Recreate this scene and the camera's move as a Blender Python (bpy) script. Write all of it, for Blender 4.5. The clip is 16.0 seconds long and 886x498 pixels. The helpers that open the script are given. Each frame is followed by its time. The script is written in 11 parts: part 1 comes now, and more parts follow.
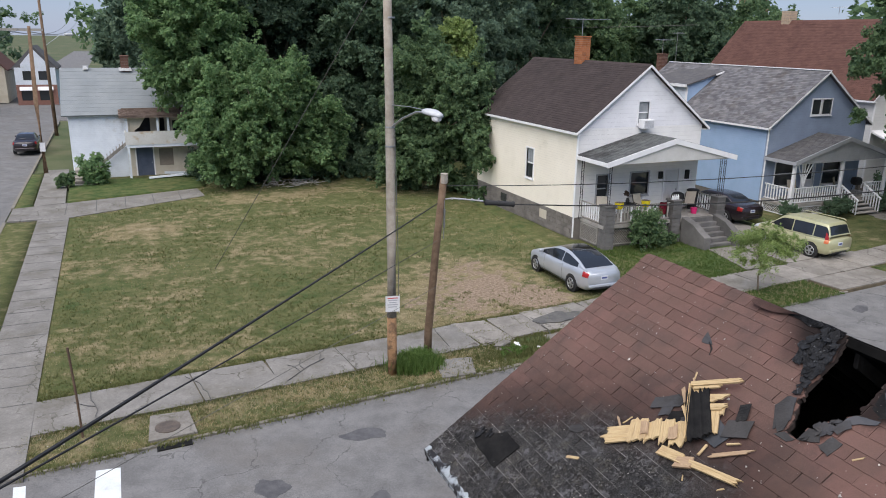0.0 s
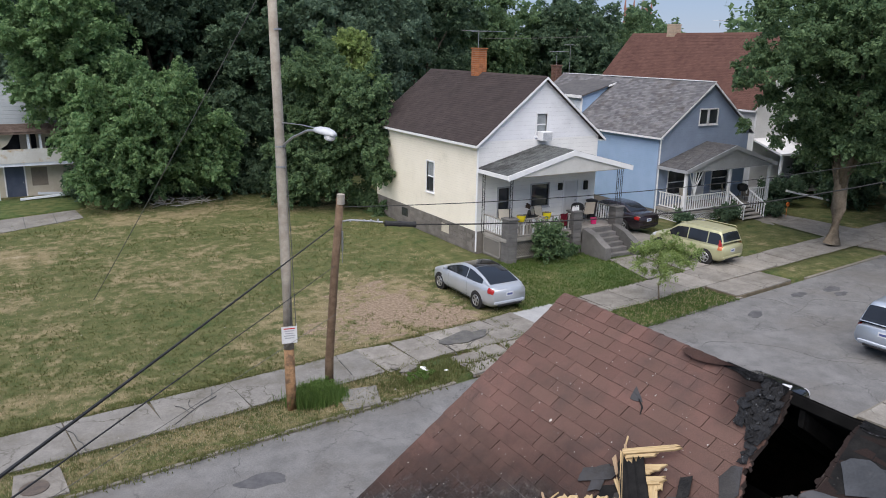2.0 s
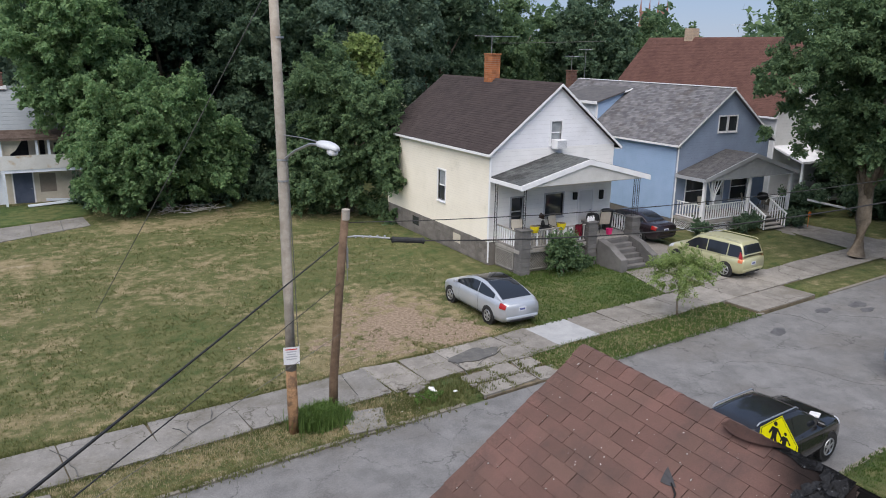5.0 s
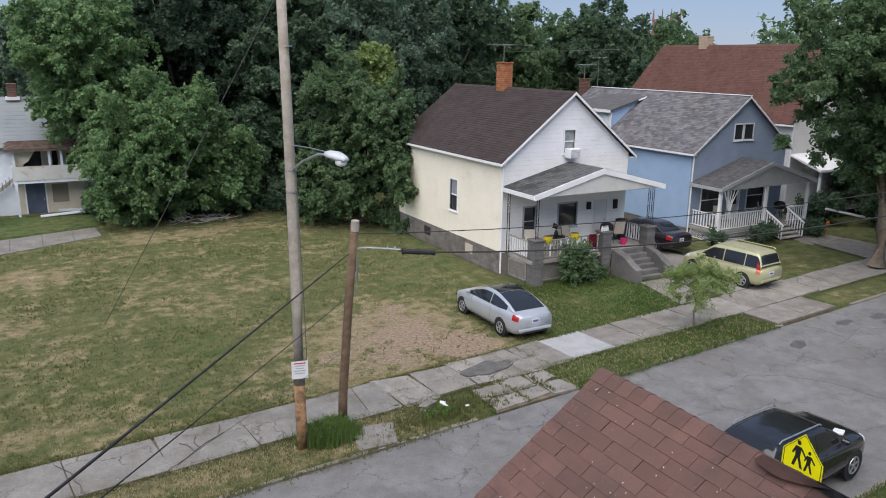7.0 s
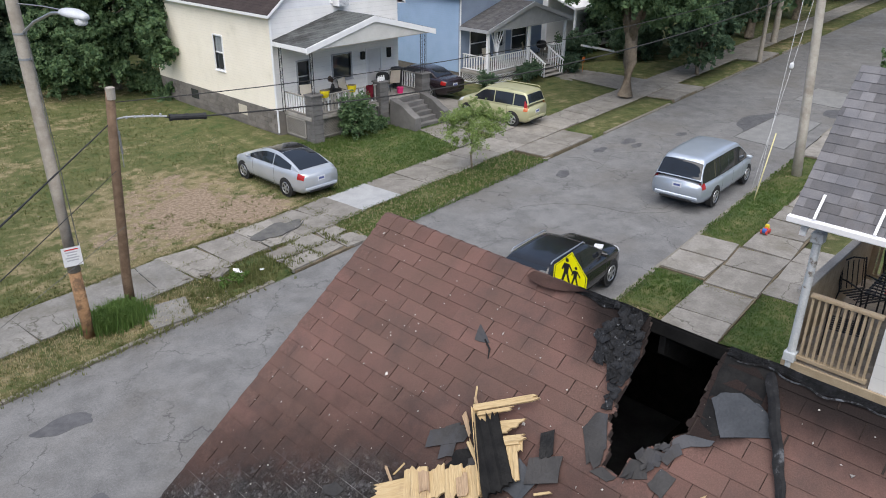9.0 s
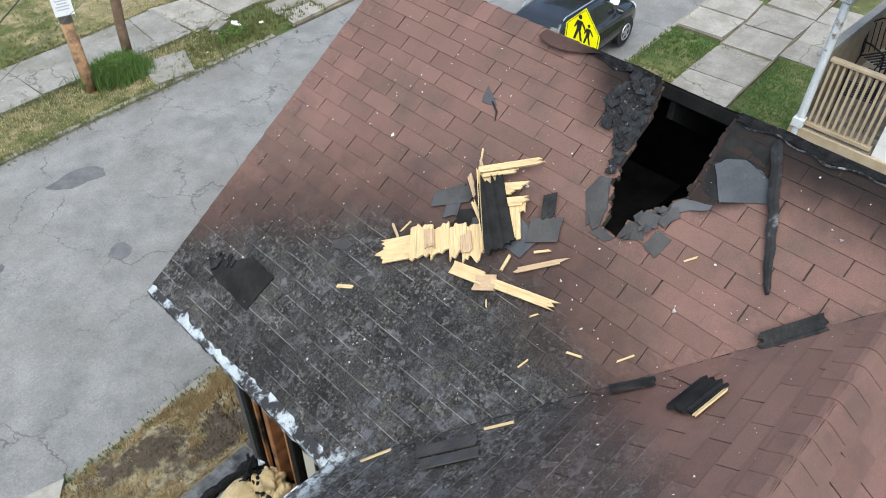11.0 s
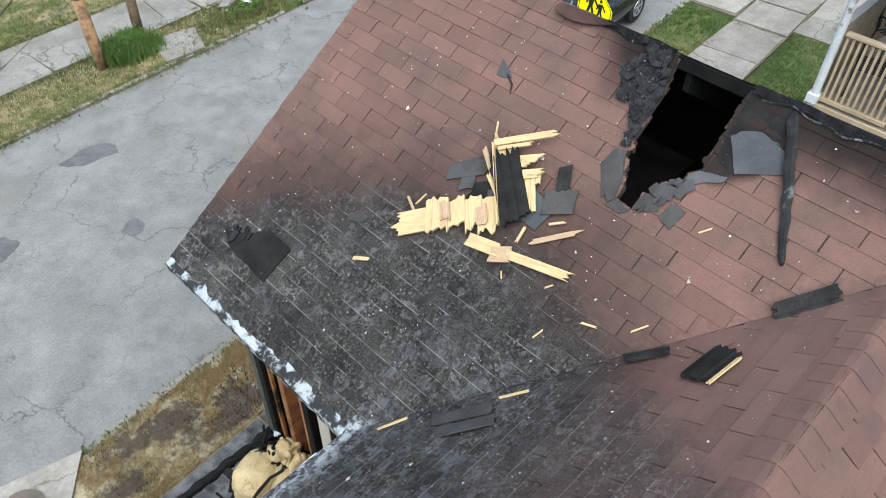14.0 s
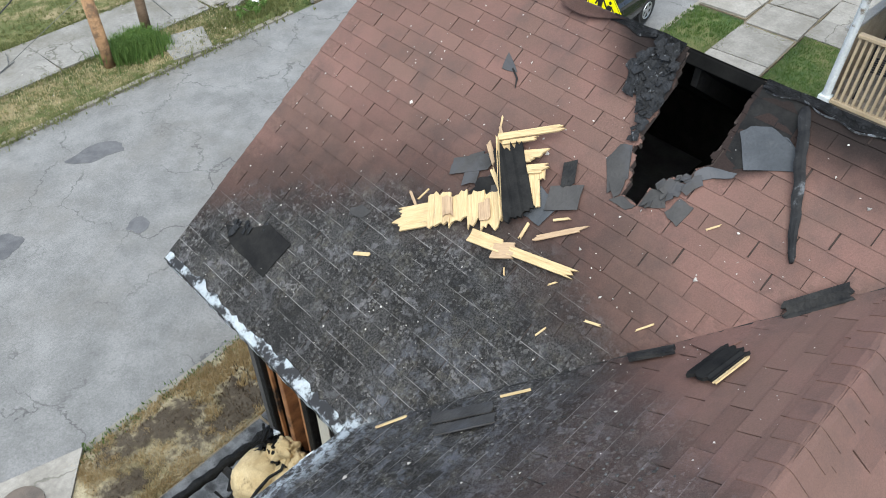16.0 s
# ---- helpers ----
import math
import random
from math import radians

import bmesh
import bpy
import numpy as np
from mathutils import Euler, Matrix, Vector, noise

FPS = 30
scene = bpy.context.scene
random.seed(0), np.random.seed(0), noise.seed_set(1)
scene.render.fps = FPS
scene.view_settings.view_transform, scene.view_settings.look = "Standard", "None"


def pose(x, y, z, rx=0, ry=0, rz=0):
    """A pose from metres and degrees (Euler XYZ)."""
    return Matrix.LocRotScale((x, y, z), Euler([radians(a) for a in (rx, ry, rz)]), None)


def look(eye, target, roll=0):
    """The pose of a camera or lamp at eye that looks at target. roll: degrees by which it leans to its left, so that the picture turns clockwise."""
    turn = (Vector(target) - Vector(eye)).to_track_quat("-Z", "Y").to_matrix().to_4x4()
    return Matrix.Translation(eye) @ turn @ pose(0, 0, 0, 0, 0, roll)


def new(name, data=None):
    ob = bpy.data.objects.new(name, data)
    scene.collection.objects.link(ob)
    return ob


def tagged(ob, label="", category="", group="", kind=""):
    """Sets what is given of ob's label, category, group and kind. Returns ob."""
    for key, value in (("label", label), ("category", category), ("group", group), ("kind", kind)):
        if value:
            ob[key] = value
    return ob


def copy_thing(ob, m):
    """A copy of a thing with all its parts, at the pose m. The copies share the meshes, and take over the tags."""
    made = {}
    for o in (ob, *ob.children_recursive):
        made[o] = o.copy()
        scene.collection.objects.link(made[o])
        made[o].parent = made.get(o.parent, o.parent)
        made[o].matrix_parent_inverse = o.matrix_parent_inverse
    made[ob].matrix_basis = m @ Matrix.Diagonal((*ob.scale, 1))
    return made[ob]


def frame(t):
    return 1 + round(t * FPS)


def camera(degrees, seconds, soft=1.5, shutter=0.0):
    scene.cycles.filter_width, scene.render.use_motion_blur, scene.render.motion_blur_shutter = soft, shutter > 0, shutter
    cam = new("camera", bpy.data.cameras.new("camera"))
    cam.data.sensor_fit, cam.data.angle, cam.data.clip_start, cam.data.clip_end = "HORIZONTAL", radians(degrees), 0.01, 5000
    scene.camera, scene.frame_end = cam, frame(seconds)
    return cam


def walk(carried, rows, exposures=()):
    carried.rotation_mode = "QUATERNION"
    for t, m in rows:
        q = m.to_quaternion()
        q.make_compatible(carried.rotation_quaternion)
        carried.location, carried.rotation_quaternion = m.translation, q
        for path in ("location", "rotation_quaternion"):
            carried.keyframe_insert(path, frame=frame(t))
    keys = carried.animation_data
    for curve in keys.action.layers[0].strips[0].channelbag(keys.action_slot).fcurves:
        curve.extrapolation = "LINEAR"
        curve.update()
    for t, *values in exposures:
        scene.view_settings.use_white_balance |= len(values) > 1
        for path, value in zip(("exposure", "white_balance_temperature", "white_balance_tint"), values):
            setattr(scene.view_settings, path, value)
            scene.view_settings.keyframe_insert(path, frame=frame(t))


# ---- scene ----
cam = camera(61.3, 16.0, soft=1.0)
# seconds, place, turn
ROWS = [
    (0.0, 0.028, 0.101, 9.394, 74.078, -0.836, -23.286),
    (0.5, 0.142, 0.329, 9.428, 74.148, -0.804, -29.790),
    (1.0, 0.343, 0.633, 9.442, 73.858, -0.875, -32.031),
    (1.5, 0.505, 0.954, 9.480, 74.484, -0.930, -31.961),
    (2.0, 0.560, 1.047, 9.464, 74.927, -1.006, -30.927),
    (2.5, 0.572, 1.093, 9.490, 75.723, -0.464, -31.145),
    (3.0, 0.610, 1.137, 9.562, 75.212, -0.542, -31.481),
    (3.5, 0.748, 1.265, 9.560, 75.078, -0.646, -31.496),
    (4.0, 0.873, 1.415, 9.608, 74.770, -0.947, -30.929),
    (6.5, 1.356, 2.197, 9.585, 75.747, -0.685, -29.072),
    (7.0, 1.355, 2.139, 9.574, 75.778, -0.725, -28.942),
    (7.5, 1.475, 2.170, 9.564, 75.946, -0.471, -38.248),
    (8.0, 1.423, 2.097, 9.589, 75.010, -0.372, -43.823),
    (8.5, 1.464, 2.189, 9.532, 69.687, -0.585, -45.937),
    (9.0, 1.359, 2.087, 9.539, 64.995, -0.43, -46.189),
    (9.5, 1.379, 2.09, 9.543, 60.087, -0.947, -46.515),
    (10.0, 1.386, 2.084, 9.542, 53.682, -0.712, -45.718),
    (10.2, 1.388, 2.083, 9.54, 51.55, -0.75, -45.75),
    (10.7, 1.375, 2.095, 9.545, 47.9, -0.85, -45.55),
    (11.3, 1.355, 2.115, 9.55, 46.15, -0.95, -45.3),
    (12.3, 1.33, 2.13, 9.55, 45.85, -0.85, -45.15),
    (12.5, 1.326, 2.128, 9.554, 45.622, -0.857, -45.057),
    (13.0, 1.318, 2.113, 9.551, 46.174, -0.3, -44.994),
    (13.5, 1.305, 2.091, 9.541, 45.645, -0.774, -45.042),
    (14.0, 1.283, 2.091, 9.545, 45.122, -0.55, -44.862),
    (14.5, 1.285, 2.104, 9.507, 45.193, -0.64, -44.71),
    (15.0, 1.31, 2.11, 9.481, 45.75, -0.274, -44.285),
    (15.5, 1.321, 2.085, 9.472, 45.672, -0.491, -44.199),
    (16.0, 1.327, 2.086, 9.443, 45.407, -0.597, -44.058),
]
LIGHT = [(0.0, 0.86, 6850, 15), (6.9, 0.82, 6830, 15), (7.6, 0.72, 6830, 15), (9.0, 0.94, 6830, 13), (10.2, 1.36, 6760, 8), (12.3, 1.58, 6660, 5), (16.0, 1.58, 6660, 5)]
walk(cam, [(t, pose(x, y, z, rx, ry, rz)) for t, x, y, z, rx, ry, rz in ROWS], LIGHT)

# ---- light: a bright overcast evening, the brighter sky to the west ----
SUN_EL, SUN_AZ = 60.0, 219.0   # degrees above the horizon; direction it comes from, counted from +x towards +y
world = bpy.data.worlds.new("sky")
scene.world = world
world.use_nodes = True
wn = world.node_tree
sky = wn.nodes.new("ShaderNodeTexSky")
sky.sky_type, sky.sun_disc = "NISHITA", False
sky.sun_elevation, sky.sun_rotation = radians(SUN_EL), radians(90.0 - SUN_AZ)
sky.air_density, sky.dust_density, sky.ozone_density = 1.0, 0.2, 3.0
# thin high haze evens the clear sky out
haze = wn.nodes.new("ShaderNodeMix")
haze.data_type = "RGBA"
haze.inputs[0].default_value = 0.68
haze.inputs[7].default_value = (2.92, 4.35, 7.2, 1.0)
wn.links.new(sky.outputs[0], haze.inputs[6])
wn.links.new(haze.outputs[2], wn.nodes["Background"].inputs[0])
wn.nodes["Background"].inputs[1].default_value = 0.056
sun = new("sun", bpy.data.lights.new("sun", "SUN"))
sun.data.energy, sun.data.angle, sun.data.color = 2.5, radians(80), (1.0, 0.99, 0.955)
sa, se = radians(SUN_AZ), radians(SUN_EL)
sun.matrix_world = look((60 * math.cos(sa) * math.cos(se), 60 * math.sin(sa) * math.cos(se), 60 * math.sin(se)), (0, 0, 0))

# ---- helpers of this scene ----
RNG = random.Random(7)


def nd(nt, kind, *ins, **props):
    n = nt.nodes.new("ShaderNode" + kind)
    if "operation" in props:
        n.operation = props["operation"]
        if kind == "Math":
            n.use_clamp = props.get("use_clamp", False)
    if "interpolation_type" in props:
        n.interpolation_type = props["interpolation_type"]
    for i, v in enumerate(ins):
        if v is None:
            continue
        if isinstance(v, bpy.types.NodeSocket):
            nt.links.new(v, n.inputs[i])
        else:
            n.inputs[i].default_value = v
    return n


def mth(nt, op, a, b=0.0, c=0.0, clamp=False):
    return nd(nt, "Math", a, b, c, operation=op, use_clamp=clamp).outputs[0]


def col(c):
    return (c[0], c[1], c[2], 1.0)


def blend(nt, fac, a, b, kind="MIX"):
    n = nt.nodes.new("ShaderNodeMix")
    n.data_type, n.blend_type = "RGBA", kind
    for s, v in ((n.inputs[0], fac), (n.inputs[6], a), (n.inputs[7], b)):
        if isinstance(v, bpy.types.NodeSocket):
            nt.links.new(v, s)
        else:
            s.default_value = v if isinstance(v, float) else col(v)
    return n.outputs[2]


def ramp(nt, x, lo, hi):
    return nd(nt, "MapRange", x, lo, hi, 0.0, 1.0, interpolation_type="SMOOTHSTEP").outputs[0]


def noise_of(nt, pos, scale, detail=4.0, rough=0.6):
    return nd(nt, "TexNoise", pos, None, scale, detail, rough).outputs[0]


def begin(name):
    m = bpy.data.materials.new(name)
    m.use_nodes = True
    nt = m.node_tree
    return m, nt, nt.nodes["Principled BSDF"], nd(nt, "NewGeometry")


def surf(name, a, b, scale=3.0, rough=0.8, grain=70.0, bump=0.3, stain=None, big=0.5, lo=0.5, hi=0.75, metal=0.0, spread=0.0,
         island=0.0, spec=0.3, depth=0.01, extra=None, coat=0.0, fine=0.25):
    """A surface of two mottled tones with fine grain, large stains and relief."""
    m, nt, bs, geo = begin(name)
    pos = geo.outputs["Position"]
    c = blend(nt, ramp(nt, noise_of(nt, pos, scale, 5.0), 0.3, 0.7), a, b)
    g = noise_of(nt, pos, grain, 3.0)
    if fine:
        v = mth(nt, "MULTIPLY_ADD", g, 2 * fine, 1.0 - fine)
        c = blend(nt, 1.0, c, nd(nt, "CombineColor", v, v, v).outputs[0], "MULTIPLY")
    if stain:
        c = blend(nt, ramp(nt, noise_of(nt, pos, big, 6.0, 0.65), lo, hi), c, stain)
    if spread or island:
        r = nd(nt, "ObjectInfo").outputs["Random"] if spread else geo.outputs["Random Per Island"]
        w = spread or island
        v = mth(nt, "MULTIPLY_ADD", r, 2 * w, 1.0 - w)
        c = blend(nt, 1.0, c, nd(nt, "CombineColor", v, v, v).outputs[0], "MULTIPLY")
    h = g
    if extra:
        c, h = extra(nt, geo, pos, c, g)
    nt.links.new(c, bs.inputs["Base Color"])
    bs.inputs["Roughness"].default_value, bs.inputs["Metallic"].default_value = rough, metal
    bs.inputs["Specular IOR Level"].default_value = spec
    bs.inputs["Coat Weight"].default_value = coat
    if bump:
        bu = nd(nt, "Bump", bump, depth)
        nt.links.new(h, bu.inputs["Height"])
        nt.links.new(bu.outputs[0], bs.inputs["Normal"])
    return m


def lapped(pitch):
    """Relief of lapped boards, with a shadow line under each put into the colour."""
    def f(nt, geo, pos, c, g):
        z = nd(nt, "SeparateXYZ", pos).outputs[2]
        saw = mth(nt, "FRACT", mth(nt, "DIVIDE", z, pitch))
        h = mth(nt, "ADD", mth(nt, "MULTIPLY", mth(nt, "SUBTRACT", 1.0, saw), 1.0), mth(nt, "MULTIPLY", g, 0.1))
        # shade under each lap, painted as a darker band
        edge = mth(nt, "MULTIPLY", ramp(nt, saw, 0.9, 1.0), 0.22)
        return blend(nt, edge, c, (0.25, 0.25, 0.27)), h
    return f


def box(bm, x0, x1, y0, y1, z0, z1, m=None, bev=0.0):
    vs = [bm.verts.new((x, y, z)) for x in (x0, x1) for y in (y0, y1) for z in (z0, z1)]
    fs = [bm.faces.new([vs[i] for i in q]) for q in ((0, 1, 3, 2), (4, 6, 7, 5), (0, 4, 5, 1), (2, 3, 7, 6), (0, 2, 6, 4), (1, 5, 7, 3))]
    if bev:
        es = list({e for f in fs for e in f.edges})
        r = bmesh.ops.bevel(bm, geom=es, offset=bev, segments=1, affect="EDGES")
        vs = list({v for f in r["faces"] for v in f.verts} | {v for v in vs if v.is_valid})
    if m is not None:
        for v in vs:
            v.co = m @ v.co
    return vs


def prism(bm, poly, axis, a, b):
    """A polygon of (u, w) pairs pushed along an axis from a to b. axis x: (y, z); y: (x, z); z: (x, y)."""
    def at(u, w, s):
        return {"x": (s, u, w), "y": (u, s, w), "z": (u, w, s)}[axis]
    lo = [bm.verts.new(at(u, w, a)) for u, w in poly]
    hi = [bm.verts.new(at(u, w, b)) for u, w in poly]
    n = len(poly)
    bm.faces.new(lo[::-1])
    bm.faces.new(hi)
    for i in range(n):
        bm.faces.new((lo[i], lo[(i + 1) % n], hi[(i + 1) % n], hi[i]))
    return lo + hi


def rod(bm, p, q, r0, r1=None, seg=8):
    """A tapered round bar from p to q."""
    p, q = Vector(p), Vector(q)
    r1 = r0 if r1 is None else r1
    z = (q - p).normalized()
    x = z.orthogonal().normalized()
    y = z.cross(x)
    rings = [[bm.verts.new(c + (x * math.cos(k) + y * math.sin(k)) * r) for k in (2 * math.pi * i / seg for i in range(seg))] for c, r in ((p, r0), (q, r1))]
    for i in range(seg):
        bm.faces.new((rings[0][i], rings[0][(i + 1) % seg], rings[1][(i + 1) % seg], rings[1][i]))
    bm.faces.new(rings[0][::-1])
    bm.faces.new(rings[1])
    return rings[0] + rings[1]


def tube(bm, pts, r, seg=6):
    """A bent round bar through several points."""
    pts = [Vector(p) for p in pts]
    rings = []
    for i, p in enumerate(pts):
        d = (pts[min(i + 1, len(pts) - 1)] - pts[max(i - 1, 0)]).normalized()
        x = d.cross(Vector((0, 0, 1)))
        x = x.normalized() if x.length > 1e-4 else Vector((1, 0, 0))
        y = d.cross(x)
        rr = r[i] if isinstance(r, (list, tuple)) else r
        rings.append([bm.verts.new(p + (x * math.cos(k) + y * math.sin(k)) * rr) for k in (2 * math.pi * j / seg for j in range(seg))])
    for a, b in zip(rings, rings[1:]):
        for j in range(seg):
            bm.faces.new((a[j], a[(j + 1) % seg], b[(j + 1) % seg], b[j]))
    bm.faces.new(rings[0][::-1])
    bm.faces.new(rings[-1])


def mesh_of(name, bm, mat, smooth=False):
    bmesh.ops.recalc_face_normals(bm, faces=bm.faces[:])
    me = bpy.data.meshes.new(name)
    bm.to_mesh(me)
    bm.free()
    me.materials.append(mat)
    if smooth:
        me.shade_smooth()
    return me


def hang(ob, parent):
    if parent is not None:
        ob.parent = parent
        ob.matrix_parent_inverse = base_of(parent).inverted()
    return ob


def base_of(ob):
    m = ob.matrix_basis.copy()
    while ob.parent:
        m = ob.parent.matrix_basis @ ob.matrix_parent_inverse @ m
        ob = ob.parent
    return m


def part(name, bm, mat, parent=None, label="", smooth=False):
    ob = new(name, mesh_of(name, bm, mat, smooth))
    hang(ob, parent)
    return tagged(ob, label)


def thing(name, place, label, category, group="", kind=""):
    ob = new(name)
    ob.empty_display_size = 0.2
    ob.matrix_basis = Matrix.Translation(place)
    return tagged(ob, label, category, group, kind)


def single(name, bm, mat, label, category, group="", kind="", smooth=False):
    return tagged(new(name, mesh_of(name, bm, mat, smooth)), label, category, group, kind)


def BM():
    return bmesh.new()


def wall(bm, axis, at, thick, u0, u1, z0, z1, holes=()):
    """A wall with openings right through it. axis x: the wall runs along y at x = at; axis y: along x at y = at."""
    us = sorted({u0, u1, *[h[0] for h in holes], *[h[1] for h in holes]})
    zs = sorted({z0, z1, *[h[2] for h in holes], *[h[3] for h in holes]})
    for a, b in zip(us, us[1:]):
        for c, d in zip(zs, zs[1:]):
            mu, mz = (a + b) / 2, (c + d) / 2
            if any(h[0] < mu < h[1] and h[2] < mz < h[3] for h in holes):
                continue
            if axis == "x":
                box(bm, at, at + thick, a, b, c, d)
            else:
                box(bm, a, b, at, at + thick, c, d)
    bmesh.ops.remove_doubles(bm, verts=bm.verts[:], dist=0.0005)


STREET = math.atan(0.0822)
CS, SN = math.cos(STREET), math.sin(STREET)


def st(u, v, z=0.0):
    """Street to world: u metres along it, v across it from the middle."""
    return Vector((u * CS - v * SN, 13.3 + u * SN + v * CS, z))


def wob(x, y, s=1.0, k=0.0):
    return noise.noise(Vector((x * s, y * s, k)))

# ---- materials ----
def veined(scale, width, tone, much=0.6, grit=14.0, crazed=0.0):
    """Fine branching cracks and gritty mottling; crazed adds patches of a close crack network."""
    def f(nt, geo, pos, c, g):
        wv = nd(nt, "TexNoise", pos, None, 1.3, 5.0, 0.65)
        w = nd(nt, "VectorMath", wv.outputs[1], (0.9, 0.9, 0.9), (0, 0, 0), operation="MULTIPLY").outputs[0]
        p = nd(nt, "VectorMath", pos, w, operation="ADD").outputs[0]

        def lines(sc, wd):
            vo = nt.nodes.new("ShaderNodeTexVoronoi")
            vo.feature = "DISTANCE_TO_EDGE"
            nt.links.new(p, vo.inputs["Vector"])
            vo.inputs["Scale"].default_value = sc
            return mth(nt, "SUBTRACT", 1.0, ramp(nt, vo.outputs["Distance"], wd * 0.3, wd))
        here = ramp(nt, noise_of(nt, pos, 0.55, 3.0), 0.42, 0.6)
        c = blend(nt, mth(nt, "MULTIPLY", mth(nt, "MULTIPLY", lines(scale, width), here), much), c, tone)
        v = mth(nt, "MULTIPLY_ADD", noise_of(nt, pos, grit, 6.0, 0.75), 0.9, 0.55)
        if crazed:
            there = ramp(nt, noise_of(nt, pos, 0.4, 4.0, 0.6), 0.5, 0.66)
            c = blend(nt, mth(nt, "MULTIPLY", mth(nt, "MULTIPLY", lines(3.2, 0.05), there), crazed), c, tone)
            u = mth(nt, "MULTIPLY_ADD", noise_of(nt, pos, 3.0, 5.0, 0.7), 0.5, 0.75)
            v = mth(nt, "MULTIPLY", v, u)
        return blend(nt, 1.0, c, nd(nt, "CombineColor", v, v, v).outputs[0], "MULTIPLY"), g
    return f


ASPHALT = surf("asphalt", (0.140, 0.139, 0.138), (0.192, 0.190, 0.188), 1.2, 0.9, 60, 0.5, (0.150, 0.144, 0.137), 0.35, 0.45, 0.68, depth=0.006, fine=0.5, extra=veined(0.55, 0.012, (0.05, 0.05, 0.05), 0.6, 22.0, 0.3))
TAR = surf("tar_patch", (0.075, 0.075, 0.08), (0.115, 0.115, 0.12), 4, 0.75, 80, 0.5, depth=0.006, fine=0.4)
CRACK = surf("crack_tar", (0.085, 0.085, 0.085), (0.125, 0.125, 0.12), 5, 0.9, 60, 0.3)
CONCRETE = surf("pavement_concrete", (0.195, 0.180, 0.160), (0.268, 0.250, 0.225), 1.6, 0.9, 60, 0.4, (0.17, 0.155, 0.13), 0.7, 0.5, 0.72, spread=0.15, depth=0.006, extra=veined(0.5, 0.016, (0.08, 0.075, 0.06), 0.7))
OLD_SLAB = surf("old_grey_slab", (0.178, 0.170, 0.157), (0.238, 0.227, 0.210), 1.1, 0.9, 50, 0.5, (0.145, 0.135, 0.115), 0.6, 0.45, 0.7, spread=0.05, depth=0.008, fine=0.4, extra=veined(0.7, 0.02, (0.075, 0.07, 0.055), 0.8))
PALE_CONCRETE = surf("new_concrete", (0.29, 0.295, 0.298), (0.35, 0.355, 0.358), 2, 0.85, 60, 0.3, spread=0.05)
SOOTY_CONCRETE = surf("sooty_concrete", (0.050, 0.051, 0.053), (0.140, 0.142, 0.146), 5.0, 0.9, 60, 0.6, (0.028, 0.028, 0.028), 2.2, 0.5, 0.62, depth=0.02, fine=0.5)
KERB = surf("kerb_stone", (0.22, 0.205, 0.175), (0.17, 0.155, 0.125), 2, 0.9, 60, 0.4, spread=0.1)
WHITE_LINE = surf("road_paint", (0.68, 0.72, 0.74), (0.58, 0.61, 0.62), 3, 0.7, 60, 0.2, (0.3, 0.3, 0.3), 3.0, 0.62, 0.8)
IRON = surf("cast_iron", (0.10, 0.085, 0.075), (0.15, 0.12, 0.10), 6, 0.7, 80, 0.5, metal=0.3)
EARTH = surf("bare_earth", (0.12, 0.10, 0.07), (0.18, 0.145, 0.10), 2.5, 0.95, 40, 0.6, depth=0.02)


